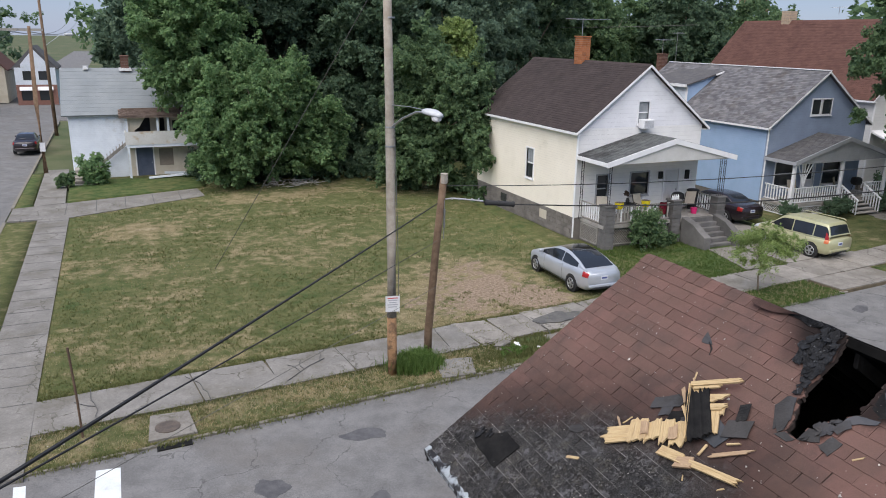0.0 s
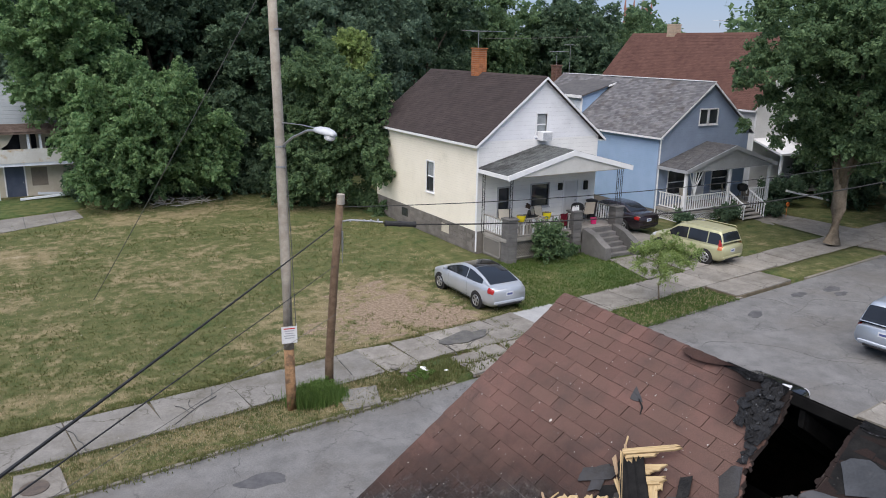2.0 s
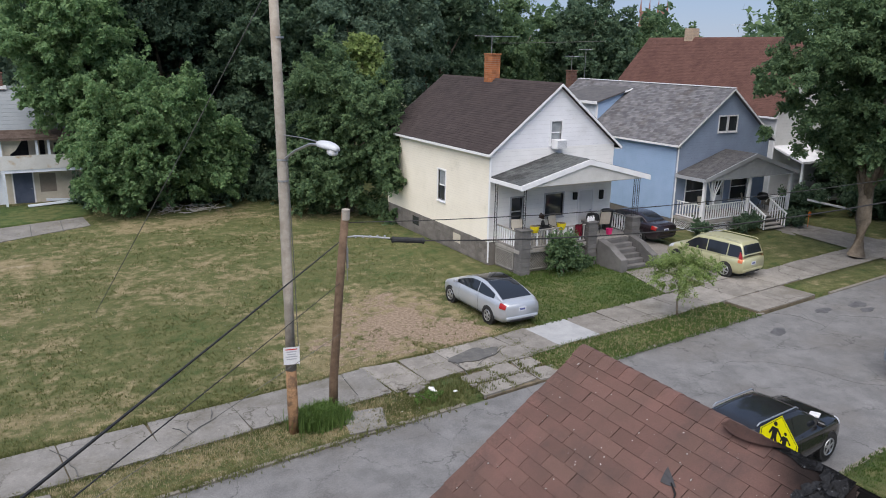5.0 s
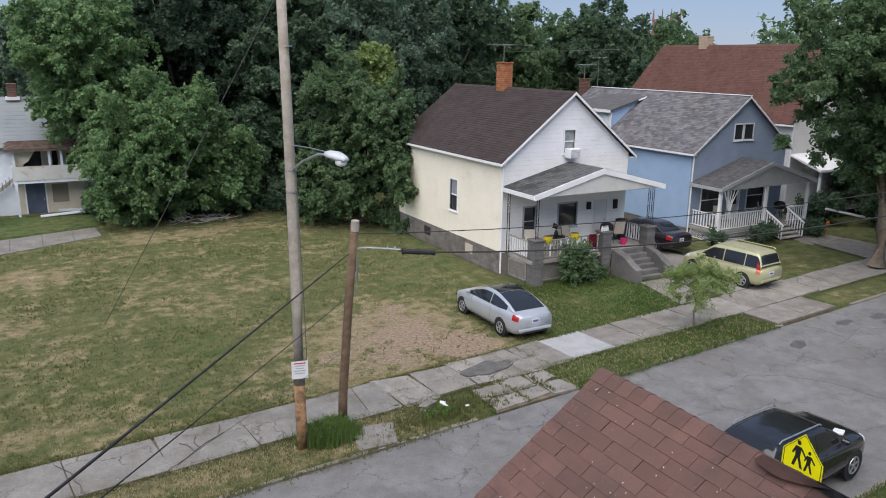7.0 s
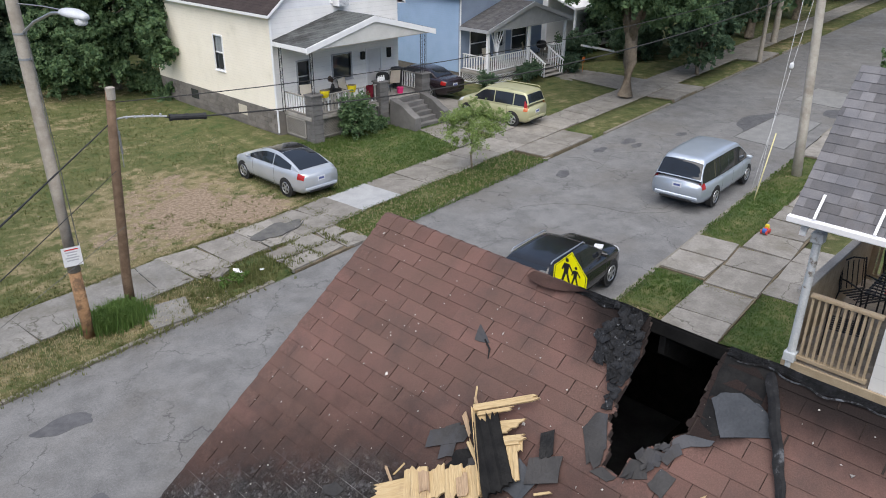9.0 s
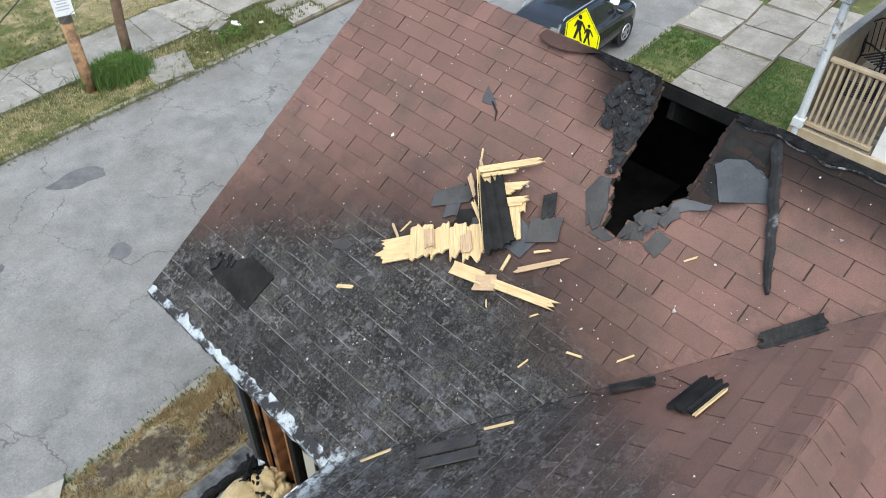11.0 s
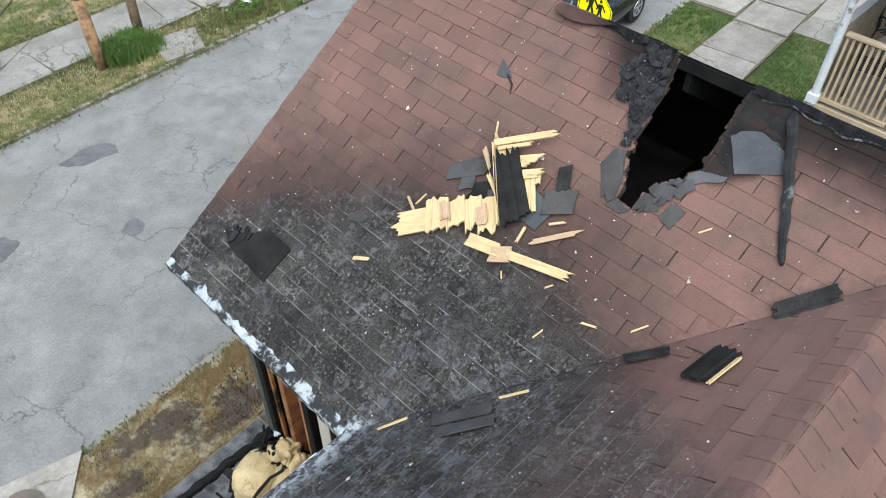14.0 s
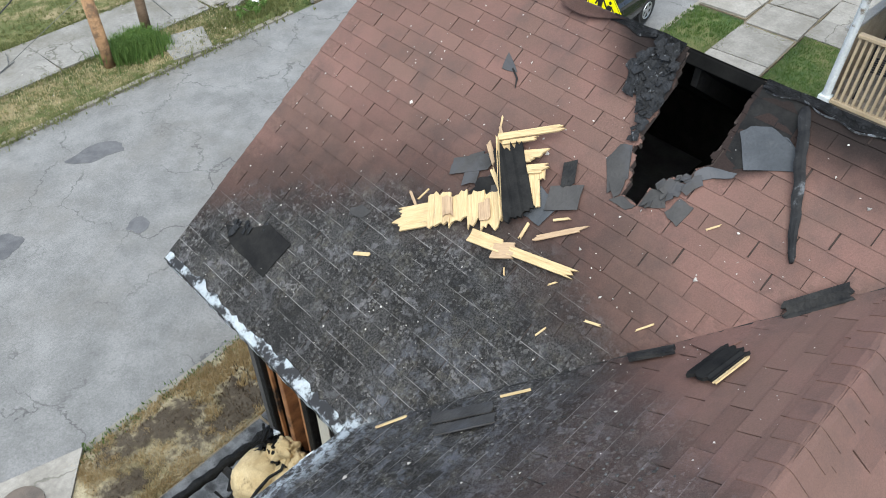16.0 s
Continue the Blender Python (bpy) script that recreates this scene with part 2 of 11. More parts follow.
def grass_mat(name, dry=False):
    m, nt, bs, geo = begin(name)
    pos = geo.outputs["Position"]
    at = nt.nodes.new("ShaderNodeAttribute")
    at.attribute_name = "dry"
    n1, n2, n3 = noise_of(nt, pos, 0.28, 6.0, 0.65), noise_of(nt, pos, 1.7, 6.0, 0.7), noise_of(nt, pos, 26.0, 4.0, 0.7)
    green = blend(nt, ramp(nt, n2, 0.3, 0.7), (0.076, 0.092, 0.034), (0.142, 0.143, 0.062))
    straw = blend(nt, ramp(nt, n2, 0.35, 0.7), (0.185, 0.155, 0.080), (0.285, 0.235, 0.14))
    f = mth(nt, "ADD", at.outputs["Fac"], mth(nt, "MULTIPLY", mth(nt, "SUBTRACT", n1, 0.5), 2.3))
    f = mth(nt, "ADD", f, mth(nt, "MULTIPLY", mth(nt, "SUBTRACT", n2, 0.5), 2.2))
    lush = blend(nt, ramp(nt, n2, 0.3, 0.7), (0.048, 0.082, 0.026), (0.092, 0.132, 0.046))
    green = blend(nt, ramp(nt, f, -0.55, 0.2), lush, green)
    c = blend(nt, ramp(nt, f, 0.25, 0.85), green, straw)
    c = blend(nt, ramp(nt, f, 1.0, 1.7), c, (0.40, 0.345, 0.235))
    di = nt.nodes.new("ShaderNodeAttribute")
    di.attribute_name = "dirt"
    df = mth(nt, "ADD", di.outputs["Fac"], mth(nt, "MULTIPLY", mth(nt, "SUBTRACT", noise_of(nt, pos, 2.6, 7.0, 0.7), 0.5), 2.0))
    soil = blend(nt, ramp(nt, noise_of(nt, pos, 9.0, 5.0, 0.7), 0.35, 0.65), (0.200, 0.148, 0.104), (0.345, 0.265, 0.195))
    c = blend(nt, ramp(nt, df, 0.38, 0.62), c, soil)
    so = nt.nodes.new("ShaderNodeAttribute")
    so.attribute_name = "soot"
    sf = mth(nt, "ADD", so.outputs["Fac"], mth(nt, "MULTIPLY", mth(nt, "SUBTRACT", noise_of(nt, pos, 6.5, 7.0, 0.75), 0.5), 2.6))
    c = blend(nt, mth(nt, "MULTIPLY", ramp(nt, sf, 0.3, 0.95), 0.9), c, (0.055, 0.042, 0.034))
    v = mth(nt, "MULTIPLY_ADD", n3, 1.1, 0.45)
    c = blend(nt, 1.0, c, nd(nt, "CombineColor", v, v, v).outputs[0], "MULTIPLY")
    nt.links.new(c, bs.inputs["Base Color"])
    bs.inputs["Roughness"].default_value = 0.95
    bs.inputs["Specular IOR Level"].default_value = 0.15
    bu = nd(nt, "Bump", 0.9, 0.05)
    nt.links.new(n3, bu.inputs["Height"])
    nt.links.new(bu.outputs[0], bs.inputs["Normal"])
    return m


GRASS = grass_mat("lawn")


def leaf_mat(name, a, b, w=0.35, rough=0.6):
    m, nt, bs, geo = begin(name)
    r = geo.outputs["Random Per Island"]
    pos = geo.outputs["Position"]
    c = blend(nt, r, a, b)
    v = mth(nt, "MULTIPLY_ADD", noise_of(nt, pos, 0.9, 3.0), 2 * w, 1.0 - w)
    c = blend(nt, 1.0, c, nd(nt, "CombineColor", v, v, v).outputs[0], "MULTIPLY")
    nt.links.new(c, bs.inputs["Base Color"])
    bs.inputs["Roughness"].default_value = rough
    bs.inputs["Specular IOR Level"].default_value = 0.12
    # some light passes through each leaf
    tr = nt.nodes.new("ShaderNodeBsdfTranslucent")
    nt.links.new(c, tr.inputs["Color"])
    mx = nt.nodes.new("ShaderNodeMixShader")
    mx.inputs[0].default_value = 0.5
    nt.links.new(bs.outputs[0], mx.inputs[1])
    nt.links.new(tr.outputs[0], mx.inputs[2])
    nt.links.new(mx.outputs[0], nt.nodes["Material Output"].inputs[0])
    return m


BLADE = leaf_mat("grass_blades", (0.115, 0.14, 0.046), (0.23, 0.23, 0.105))
LUSH = leaf_mat("lush_blades", (0.082, 0.145, 0.036), (0.155, 0.22, 0.072))
STRAW = leaf_mat("straw_blades", (0.37, 0.31, 0.175), (0.60, 0.51, 0.33))
PARCHED = leaf_mat("parched_blades", (0.33, 0.235, 0.115), (0.56, 0.44, 0.26))
SCORCHED_STRAW = leaf_mat("scorched_straw", (0.045, 0.033, 0.024), (0.17, 0.12, 0.075))
WEED = leaf_mat("weed_blades", (0.095, 0.175, 0.045), (0.19, 0.28, 0.09))
LEAF = leaf_mat("leaves", (0.092, 0.165, 0.086), (0.200, 0.292, 0.144))
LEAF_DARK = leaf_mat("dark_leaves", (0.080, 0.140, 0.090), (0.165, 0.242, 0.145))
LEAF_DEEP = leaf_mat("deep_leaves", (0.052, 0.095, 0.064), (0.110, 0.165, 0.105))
LEAF_YELLOW = leaf_mat("yellow_green_leaves", (0.19, 0.28, 0.095), (0.35, 0.43, 0.17))
LEAF_LIGHT = leaf_mat("light_leaves", (0.125, 0.235, 0.108), (0.270, 0.395, 0.185))
# distance haze put into the leaf colour of trees further back
LEAF_HAZED = leaf_mat("haze_paled_leaves", (0.100, 0.165, 0.118), (0.190, 0.268, 0.180))
BARK = surf("bark", (0.16, 0.13, 0.098), (0.25, 0.205, 0.155), 6, 0.95, 40, 0.8, (0.11, 0.09, 0.065), 2.0, 0.5, 0.7, depth=0.03)

POLE_WOOD = surf("weathered_pole", (0.31, 0.275, 0.23), (0.40, 0.36, 0.305), 5, 0.9, 50, 0.6, (0.265, 0.225, 0.18), 1.2, 0.5, 0.75, depth=0.01)
BARE_POLE = surf("stripped_pole", (0.33, 0.195, 0.105), (0.22, 0.125, 0.065), 7, 0.85, 50, 0.6, (0.12, 0.075, 0.045), 4.0, 0.45, 0.62, depth=0.01)
DARK_POLE = surf("dark_pole", (0.13, 0.085, 0.055), (0.20, 0.135, 0.09), 5, 0.9, 50, 0.6, (0.09, 0.06, 0.04), 1.5, 0.5, 0.75, depth=0.01)
STEEL = surf("galvanised_steel", (0.45, 0.46, 0.47), (0.36, 0.37, 0.38), 5, 0.45, 60, 0.1, metal=0.8)
LAMP_GREY = surf("lamp_housing", (0.52, 0.54, 0.56), (0.43, 0.45, 0.47), 4, 0.5, 60, 0.1)
CABLE = surf("black_cable", (0.02, 0.02, 0.02), (0.035, 0.035, 0.035), 5, 0.6, 60, 0.1)
WIRE = surf("thin_wire", (0.09, 0.09, 0.085), (0.12, 0.12, 0.11), 5, 0.6, 60, 0.0)
SIGN_WHITE = surf("sign_white", (0.72, 0.72, 0.72), (0.64, 0.64, 0.65), 5, 0.5, 60, 0.0)
SIGN_YELLOW = surf("sign_yellow", (0.86, 0.80, 0.0), (0.82, 0.74, 0.0), 4, 0.4, 60, 0.0, fine=0.04)
SIGN_BLACK = surf("sign_black", (0.01, 0.01, 0.01), (0.015, 0.015, 0.015), 4, 0.5, 60, 0.0)
SIGN_RED = surf("sign_red", (0.5, 0.03, 0.03), (0.42, 0.03, 0.03), 4, 0.5, 60, 0.0)
GUARD = surf("yellow_guard", (0.62, 0.56, 0.30), (0.54, 0.49, 0.26), 4, 0.5, 60, 0.0)

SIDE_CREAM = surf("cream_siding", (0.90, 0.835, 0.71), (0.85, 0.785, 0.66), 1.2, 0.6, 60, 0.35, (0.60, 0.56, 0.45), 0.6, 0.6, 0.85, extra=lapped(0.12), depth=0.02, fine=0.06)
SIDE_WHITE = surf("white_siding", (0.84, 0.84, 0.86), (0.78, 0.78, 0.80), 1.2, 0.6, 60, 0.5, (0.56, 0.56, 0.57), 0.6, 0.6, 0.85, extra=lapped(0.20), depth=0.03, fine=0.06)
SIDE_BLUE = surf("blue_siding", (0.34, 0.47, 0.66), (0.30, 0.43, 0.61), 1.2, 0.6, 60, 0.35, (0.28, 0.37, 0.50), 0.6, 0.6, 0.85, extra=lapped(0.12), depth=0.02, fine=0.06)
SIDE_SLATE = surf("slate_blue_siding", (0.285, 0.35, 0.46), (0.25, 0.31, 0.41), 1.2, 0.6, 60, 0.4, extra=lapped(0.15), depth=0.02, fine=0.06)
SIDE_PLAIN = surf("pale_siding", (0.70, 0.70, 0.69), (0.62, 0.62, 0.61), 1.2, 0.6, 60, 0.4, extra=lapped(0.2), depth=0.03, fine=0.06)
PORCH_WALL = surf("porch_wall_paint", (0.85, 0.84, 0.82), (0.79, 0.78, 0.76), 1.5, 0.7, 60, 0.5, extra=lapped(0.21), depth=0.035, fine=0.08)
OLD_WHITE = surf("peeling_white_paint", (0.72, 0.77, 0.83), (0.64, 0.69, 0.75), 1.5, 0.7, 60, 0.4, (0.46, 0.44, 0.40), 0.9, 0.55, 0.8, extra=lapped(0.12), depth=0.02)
OLD_TAN = surf("stained_tan_paint", (0.52, 0.46, 0.36), (0.60, 0.55, 0.46), 1.5, 0.8, 60, 0.3, (0.36, 0.30, 0.22), 0.9, 0.55, 0.8)
RUST_WHITE = surf("rust_streaked_board", (0.66, 0.66, 0.64), (0.58, 0.57, 0.54), 1.5, 0.7, 60, 0.3, (0.45, 0.30, 0.12), 0.9, 0.52, 0.68)
TRIM = surf("white_trim", (0.84, 0.84, 0.84), (0.77, 0.77, 0.78), 2, 0.5, 60, 0.1, (0.55, 0.54, 0.52), 1.0, 0.6, 0.85, fine=0.06)
GREY_TRIM = surf("grey_trim", (0.42, 0.43, 0.45), (0.36, 0.37, 0.39), 2, 0.5, 60, 0.1, fine=0.06)
BLOCK = surf("grey_block", (0.118, 0.114, 0.111), (0.165, 0.159, 0.153), 2, 0.9, 50, 0.6, (0.085, 0.082, 0.078), 0.8, 0.55, 0.8, spread=0.14, depth=0.01)
DARK_BLOCK = surf("foundation_block", (0.16, 0.145, 0.13), (0.22, 0.20, 0.18), 2, 0.9, 50, 0.6, (0.10, 0.09, 0.08), 0.8, 0.55, 0.8, spread=0.12, depth=0.01)
BRICK = surf("chimney_brick", (0.36, 0.13, 0.06), (0.46, 0.19, 0.085), 6, 0.9, 60, 0.5, (0.25, 0.11, 0.07), 1.5, 0.5, 0.8, spread=0.2)
BROWN_BRICK = surf("brown_brick", (0.13, 0.07, 0.055), (0.18, 0.10, 0.075), 6, 0.9, 60, 0.5, spread=0.15)
TAN_STUCCO = surf("tan_stucco", (0.48, 0.36, 0.26), (0.56, 0.44, 0.33), 6, 0.9, 60, 0.5)
ROOF_BROWN = surf("brown_shingles", (0.042, 0.032, 0.031), (0.055, 0.042, 0.040), 2, 0.92, 60, 0.4, (0.038, 0.03, 0.028), 0.6, 0.5, 0.75, island=0.09)
ROOF_GREY = surf("grey_shingles", (0.115, 0.115, 0.125), (0.165, 0.16, 0.165), 2.2, 0.92, 60, 0.4, (0.10, 0.09, 0.085), 0.8, 0.5, 0.75, island=0.3)
ROOF_DARKGREY = surf("dark_grey_shingles", (0.085, 0.085, 0.09), (0.12, 0.115, 0.115), 2.2, 0.92, 60, 0.4, island=0.2)
ROOF_PORCH = surf("patched_porch_shingles", (0.080, 0.087, 0.086), (0.115, 0.12, 0.118), 2.2, 0.92, 60, 0.4, (0.05, 0.05, 0.05), 0.5, 0.48, 0.6, island=0.15)
ROOF_RED = surf("red_brown_shingles", (0.098, 0.048, 0.038), (0.120, 0.059, 0.047), 1.5, 0.92, 60, 0.4, (0.085, 0.04, 0.033), 0.6, 0.5, 0.75, island=0.12)
ROOF_PALE = surf("pale_metal_roof", (0.205, 0.228, 0.242), (0.235, 0.258, 0.27), 1.0, 0.7, 40, 0.2, (0.18, 0.20, 0.21), 0.4, 0.5, 0.75)
# near-black colour standing in for the shade inside openings
UNLIT_DARK = surf("unlit_interior_dark", (0.025, 0.025, 0.03), (0.045, 0.045, 0.05), 2, 0.9, 40, 0.0)
DOOR_BLUE = surf("slate_blue_door", (0.075, 0.095, 0.14), (0.10, 0.12, 0.17), 2, 0.7, 40, 0.1)
DOOR_TAN = surf("tan_board", (0.20, 0.17, 0.14), (0.26, 0.22, 0.18), 2, 0.8, 40, 0.2)
DOOR_WHITE = surf("white_door", (0.70, 0.70, 0.70), (0.64, 0.64, 0.64), 2, 0.5, 40, 0.05, fine=0.06)
WROUGHT = surf("wrought_iron", (0.02, 0.02, 0.022), (0.035, 0.035, 0.038), 4, 0.6, 40, 0.1, metal=0.3)
GREY_WOOD = surf("weathered_grey_wood", (0.30, 0.28, 0.255), (0.38, 0.36, 0.33), 3, 0.9, 50, 0.4, (0.17, 0.15, 0.13), 1.0, 0.5, 0.8)
DECK_WOOD = surf("deck_boards", (0.36, 0.31, 0.26), (0.27, 0.225, 0.18), 3, 0.85, 50, 0.4, spread=0.15)
RAIL_WOOD = surf("treated_pine", (0.35, 0.275, 0.185), (0.43, 0.345, 0.24), 4, 0.8, 50, 0.3, (0.27, 0.205, 0.135), 1.5, 0.5, 0.8)
PEELED = surf("peeling_post", (0.55, 0.58, 0.60), (0.48, 0.51, 0.53), 4, 0.8, 40, 0.5, (0.16, 0.13, 0.10), 5.0, 0.55, 0.68)


def glass_mat(name, tint, rough=0.05):
    m, nt, bs, geo = begin(name)
    bs.inputs["Base Color"].default_value = col(tint)
    bs.inputs["Roughness"].default_value = rough
    bs.inputs["Specular IOR Level"].default_value = 0.6
    return m


PANE = glass_mat("window_pane", (0.035, 0.04, 0.045))
# opaque pale pane: sky reflection and a blind put into the colour
SKY_AND_BLIND_PANE = surf("pane_pale_with_sky_and_blind", (0.34, 0.36, 0.37), (0.24, 0.26, 0.28), 5, 0.15, 60, 0.0, spec=0.5)
CAR_GLASS = glass_mat("tinted_car_glass", (0.018, 0.021, 0.026))

# ---- ground, streets and pavements ----
bm = BM()
R0 = 1500.0
box(bm, -R0, R0, -R0, R0, -0.6, -0.15)
single("ground", bm, surf("far_ground", (0.06, 0.085, 0.035), (0.10, 0.11, 0.055), 0.3, 0.95, 8, 0.4, (0.16, 0.14, 0.09), 0.05, 0.5, 0.7),
       "wide flat grassy ground reaching to the horizon", "ground", kind="structure")


def slab_quad(bm, pts, z0, z1):
    prism(bm, [(p[0], p[1]) for p in pts], "z", z0, z1)


bm = BM()
slab_quad(bm, [st(-260, -3.85), st(420, -3.85), st(420, 3.85), st(-260, 3.85)], -0.4, -0.095)
single("road", bm, ASPHALT, "worn grey asphalt street with tar patches and cracks", "road", kind="structure")
bm = BM()
slab_quad(bm, [(-15.5, 18.0), (-5.75, 18.0), (-5.75, 400), (-15.5, 400)], -0.4, -0.1)
slab_quad(bm, [(-15.5, -200), (-5.75, -200), (-5.75, 8.0), (-15.5, 8.0)], -0.4, -0.1)
slab_quad(bm, [(-90, 84.5), (-15.5, 84.5), (-15.5, 106), (-90, 106)], -0.4, -0.1)
slab_quad(bm, [(-5.75, 92), (4.0, 92), (4.0, 106), (-5.75, 106)], -0.4, -0.1)
single("side_road", bm, ASPHALT, "grey asphalt side street meeting the main street at the corner", "road", kind="structure")


def lawn(name, poly, label, dry, top=0.0, step=0.7, rough=0.05, soot=None, dirt=None):
    """A thick sheet of turf over a four-sided plot, with a wavy top and a dryness value for each vertex."""
    a, b, c, d = [Vector((p[0], p[1], 0)) for p in poly]
    nu = max(2, int(max((b - a).length, (c - d).length) / step))
    nv = max(2, int(max((d - a).length, (c - b).length) / step))
    vs, dv, fs = [], [], []
    for j in range(nv + 1):
        for i in range(nu + 1):
            u, v = i / nu, j / nv
            p = (a * (1 - u) + b * u) * (1 - v) + (d * (1 - u) + c * u) * v
            edge = min(1.0, 6 * min(u, 1 - u), 6 * min(v, 1 - v))
            vs.append((p.x, p.y, top + rough * edge * wob(p.x, p.y, 0.5, 2.0)))
            dv.append(dry(p.x, p.y))
    w = nu + 1
    for j in range(nv):
        for i in range(nu):
            k = j * w + i
            fs.append((k, k + 1, k + w + 1, k + w))
    rim = [i for i in range(w)] + [j * w + nu for j in range(1, nv + 1)] + [nv * w + i for i in range(nu - 1, -1, -1)] + [j * w for j in range(nv - 1, 0, -1)]
    n0 = len(vs)
    for k in rim:
        vs.append((vs[k][0], vs[k][1], -0.3))
        dv.append(dv[k])
    for i in range(len(rim)):
        i2 = (i + 1) % len(rim)
        fs.append((rim[i2], rim[i], n0 + i, n0 + i2))
    me = bpy.data.meshes.new(name)
    me.from_pydata(vs, [], fs)
    at = me.attributes.new("dry", "FLOAT", "POINT")
    at.data.foreach_set("value", dv)
    if dirt:
        at = me.attributes.new("dirt", "FLOAT", "POINT")
        at.data.foreach_set("value", [dirt(v[0], v[1]) for v in vs])
    if soot:
        at = me.attributes.new("soot", "FLOAT", "POINT")
        at.data.foreach_set("value", [soot(v[0], v[1]) for v in vs])
    me.materials.append(GRASS)
    me.shade_smooth()
    return tagged(new(name, me), label, "lawn", kind="structure")


def spots(base, *list_of):
    """Dryness: a base value and round patches of (x, y, radius x, radius y, amount)."""
    def f(x, y):
        v = base
        for px, py, rx, ry, a in list_of:
            d = math.hypot((x - px) / rx, (y - py) / ry)
            v += a * max(0.0, 1.0 - d * d) * (0.75 + 0.5 * wob(x, y, 1.1, 5.0))
        return v
    return f


BURN = spots(0.05, (2.80, 9.05, 0.62, 0.46, 1.7), (2.0, 9.2, 0.55, 0.42, 1.3), (3.75, 8.85, 0.5, 0.46, 1.3), (1.75, 8.55, 0.7, 0.34, 1.2), (3.3, 8.5, 1.1, 0.28, 1.6))
BARE_SOIL = spots(-0.1, (11.6, 23.4, 4.6, 2.7, 0.95), (12.9, 26.6, 3.2, 3.2, 0.85), (14.3, 22.6, 2.0, 2.0, 0.6), (0.8, 38.5, 3.0, 2.2, 0.55), (6.5, 33.5, 3.0, 1.6, 0.4), (-0.5, 31.5, 2.0, 1.3, 0.5))
LOT_DRY = spots(0.29, (11.5, 23.6, 6.5, 4.4, 0.40), (12.9, 26.6, 3.8, 3.6, 0.35), (14.2, 22.6, 2.6, 2.8, 0.3), (0.8, 38.5, 3.2, 2.6, 0.75), (6.5, 34.0, 4.0, 3.0, 0.4),
                (-0.5, 31.5, 2.2, 1.4, 0.6), (8.0, 44.5, 6, 2.2, 0.55), (16.5, 42.5, 4.0, 1.6, 0.4), (3, 22.5, 5, 1.2, 0.35), (9.5, 20.9, 6, 0.8, 0.35), (19, 27, 4, 3, -0.35), (17, 34, 3.5, 5, -0.2), (-2.0, 26, 2.0, 6, -0.1))
lawn("vacant_lot", [(-2.75, 20.75), st(18.6, 7.4), (21.5, 62), (-2.75, 62)], "vacant lot of patchy green and straw-dry grass", LOT_DRY, 0.0, 0.6, dirt=BARE_SOIL)
lawn("verge_far", [(-2.6, st(-2.6, 3.95).y), st(10.4, 4.0), st(10.4, 5.52), (-2.6, st(-2.6, 5.52).y)], "narrow dry grass verge between kerb and pavement", spots(0.42), 0.0, 0.35)
lawn("verge_far", [st(10.4, 4.0), st(12.6, 4.0), st(12.6, 5.52), st(10.4, 5.52)], "weedy green verge with lumps of broken concrete", spots(0.05), 0.0, 0.35)
lawn("verge_far", [st(15.6, 4.0), st(25.6, 4.0), st(25.6, 5.52), st(15.6, 5.52)], "green grass verge with a sapling", spots(-0.05), 0.0, 0.5)
lawn("verge_far", [st(30.2, 4.0), st(38.6, 4.0), st(38.6, 5.52), st(30.2, 5.52)], "grass verge round a street tree", spots(0.15), 0.0, 0.5)
lawn("verge_far", [st(43, 4.0), st(52.5, 4.0), st(52.5, 5.52), st(43, 5.52)], "shaded grass verge", spots(0.25), 0.0, 0.6)
lawn("verge_far", [st(57, 4.0), st(140, 4.0), st(140, 5.52), st(57, 5.52)], "shaded grass verge far down the street", spots(0.25), 0.0, 1.5)
lawn("front_lawn", [st(17.6, 7.4), st(27.2, 7.4), (27.2, 41), (19.0, 41)], "mown green front lawn of the cream house", spots(-0.2, (18.8, 30, 2.5, 9, 0.45), (20, 29, 3, 2, 0.3)), 0.035, 0.6)
lawn("front_lawn", [st(31.2, 7.4), st(39.0, 7.4), (41.0, 45), (33.2, 45)], "front lawn of the blue house", spots(0.15), 0.03, 0.7)
lawn("front_lawn", [st(42.6, 7.4), st(150, 7.4), (160, 75), (43.2, 75)], "shaded lawns further along the street", spots(0.2), 0.02, 1.8)
lawn("back_ground", [(19.3, 41), (43.2, 45), (43.2, 80), (19.3, 80)], "rough ground behind the houses", spots(0.2), 0.02, 1.5)
lawn("corner_verge", [(-5.6, 19.5), (-4.05, 19.5), (-4.2, 42.3), (-5.6, 42.3)], "grass strip beside the side street", spots(0.25), 0.0, 0.5)
lawn("corner_verge", [(-5.6, 45.8), (-4.75, 45.8), (-4.9, 57), (-5.6, 57)], "grass strip beside the side street", spots(-0.2), 0.0, 0.5)
lawn("house_lawn", [(-3.0, 46.4), (4.8, 48.6), (4.9, 53.0), (-3.1, 53.0)], "long green grass in front of the abandoned house", spots(-0.3), 0.06, 0.5)
lawn("verge_near", [st(-3.9, -5.3), st(16.9, -5.3), st(16.9, -4.0), st(-3.9, -4.0)], "burnt and straw-dry grass verge before the burnt house",
     spots(1.45, (14.5, 10.2, 6, 2, -1.6), (7.5, 9.6, 2.5, 2, -0.4)), 0.0, 0.12, soot=BURN)
lawn("verge_near", [st(16.9, -5.3), st(19.4, -5.3), st(19.4, -4.0), st(16.9, -4.0)], "green grass verge beside the pavement", spots(-0.1), 0.0, 0.3)
lawn("verge_near", [st(22.45, -5.3), st(33.0, -5.3), st(33.0, -4.0), st(22.45, -4.0)], "green grass verge beside the pavement", spots(-0.15), 0.0, 0.4)
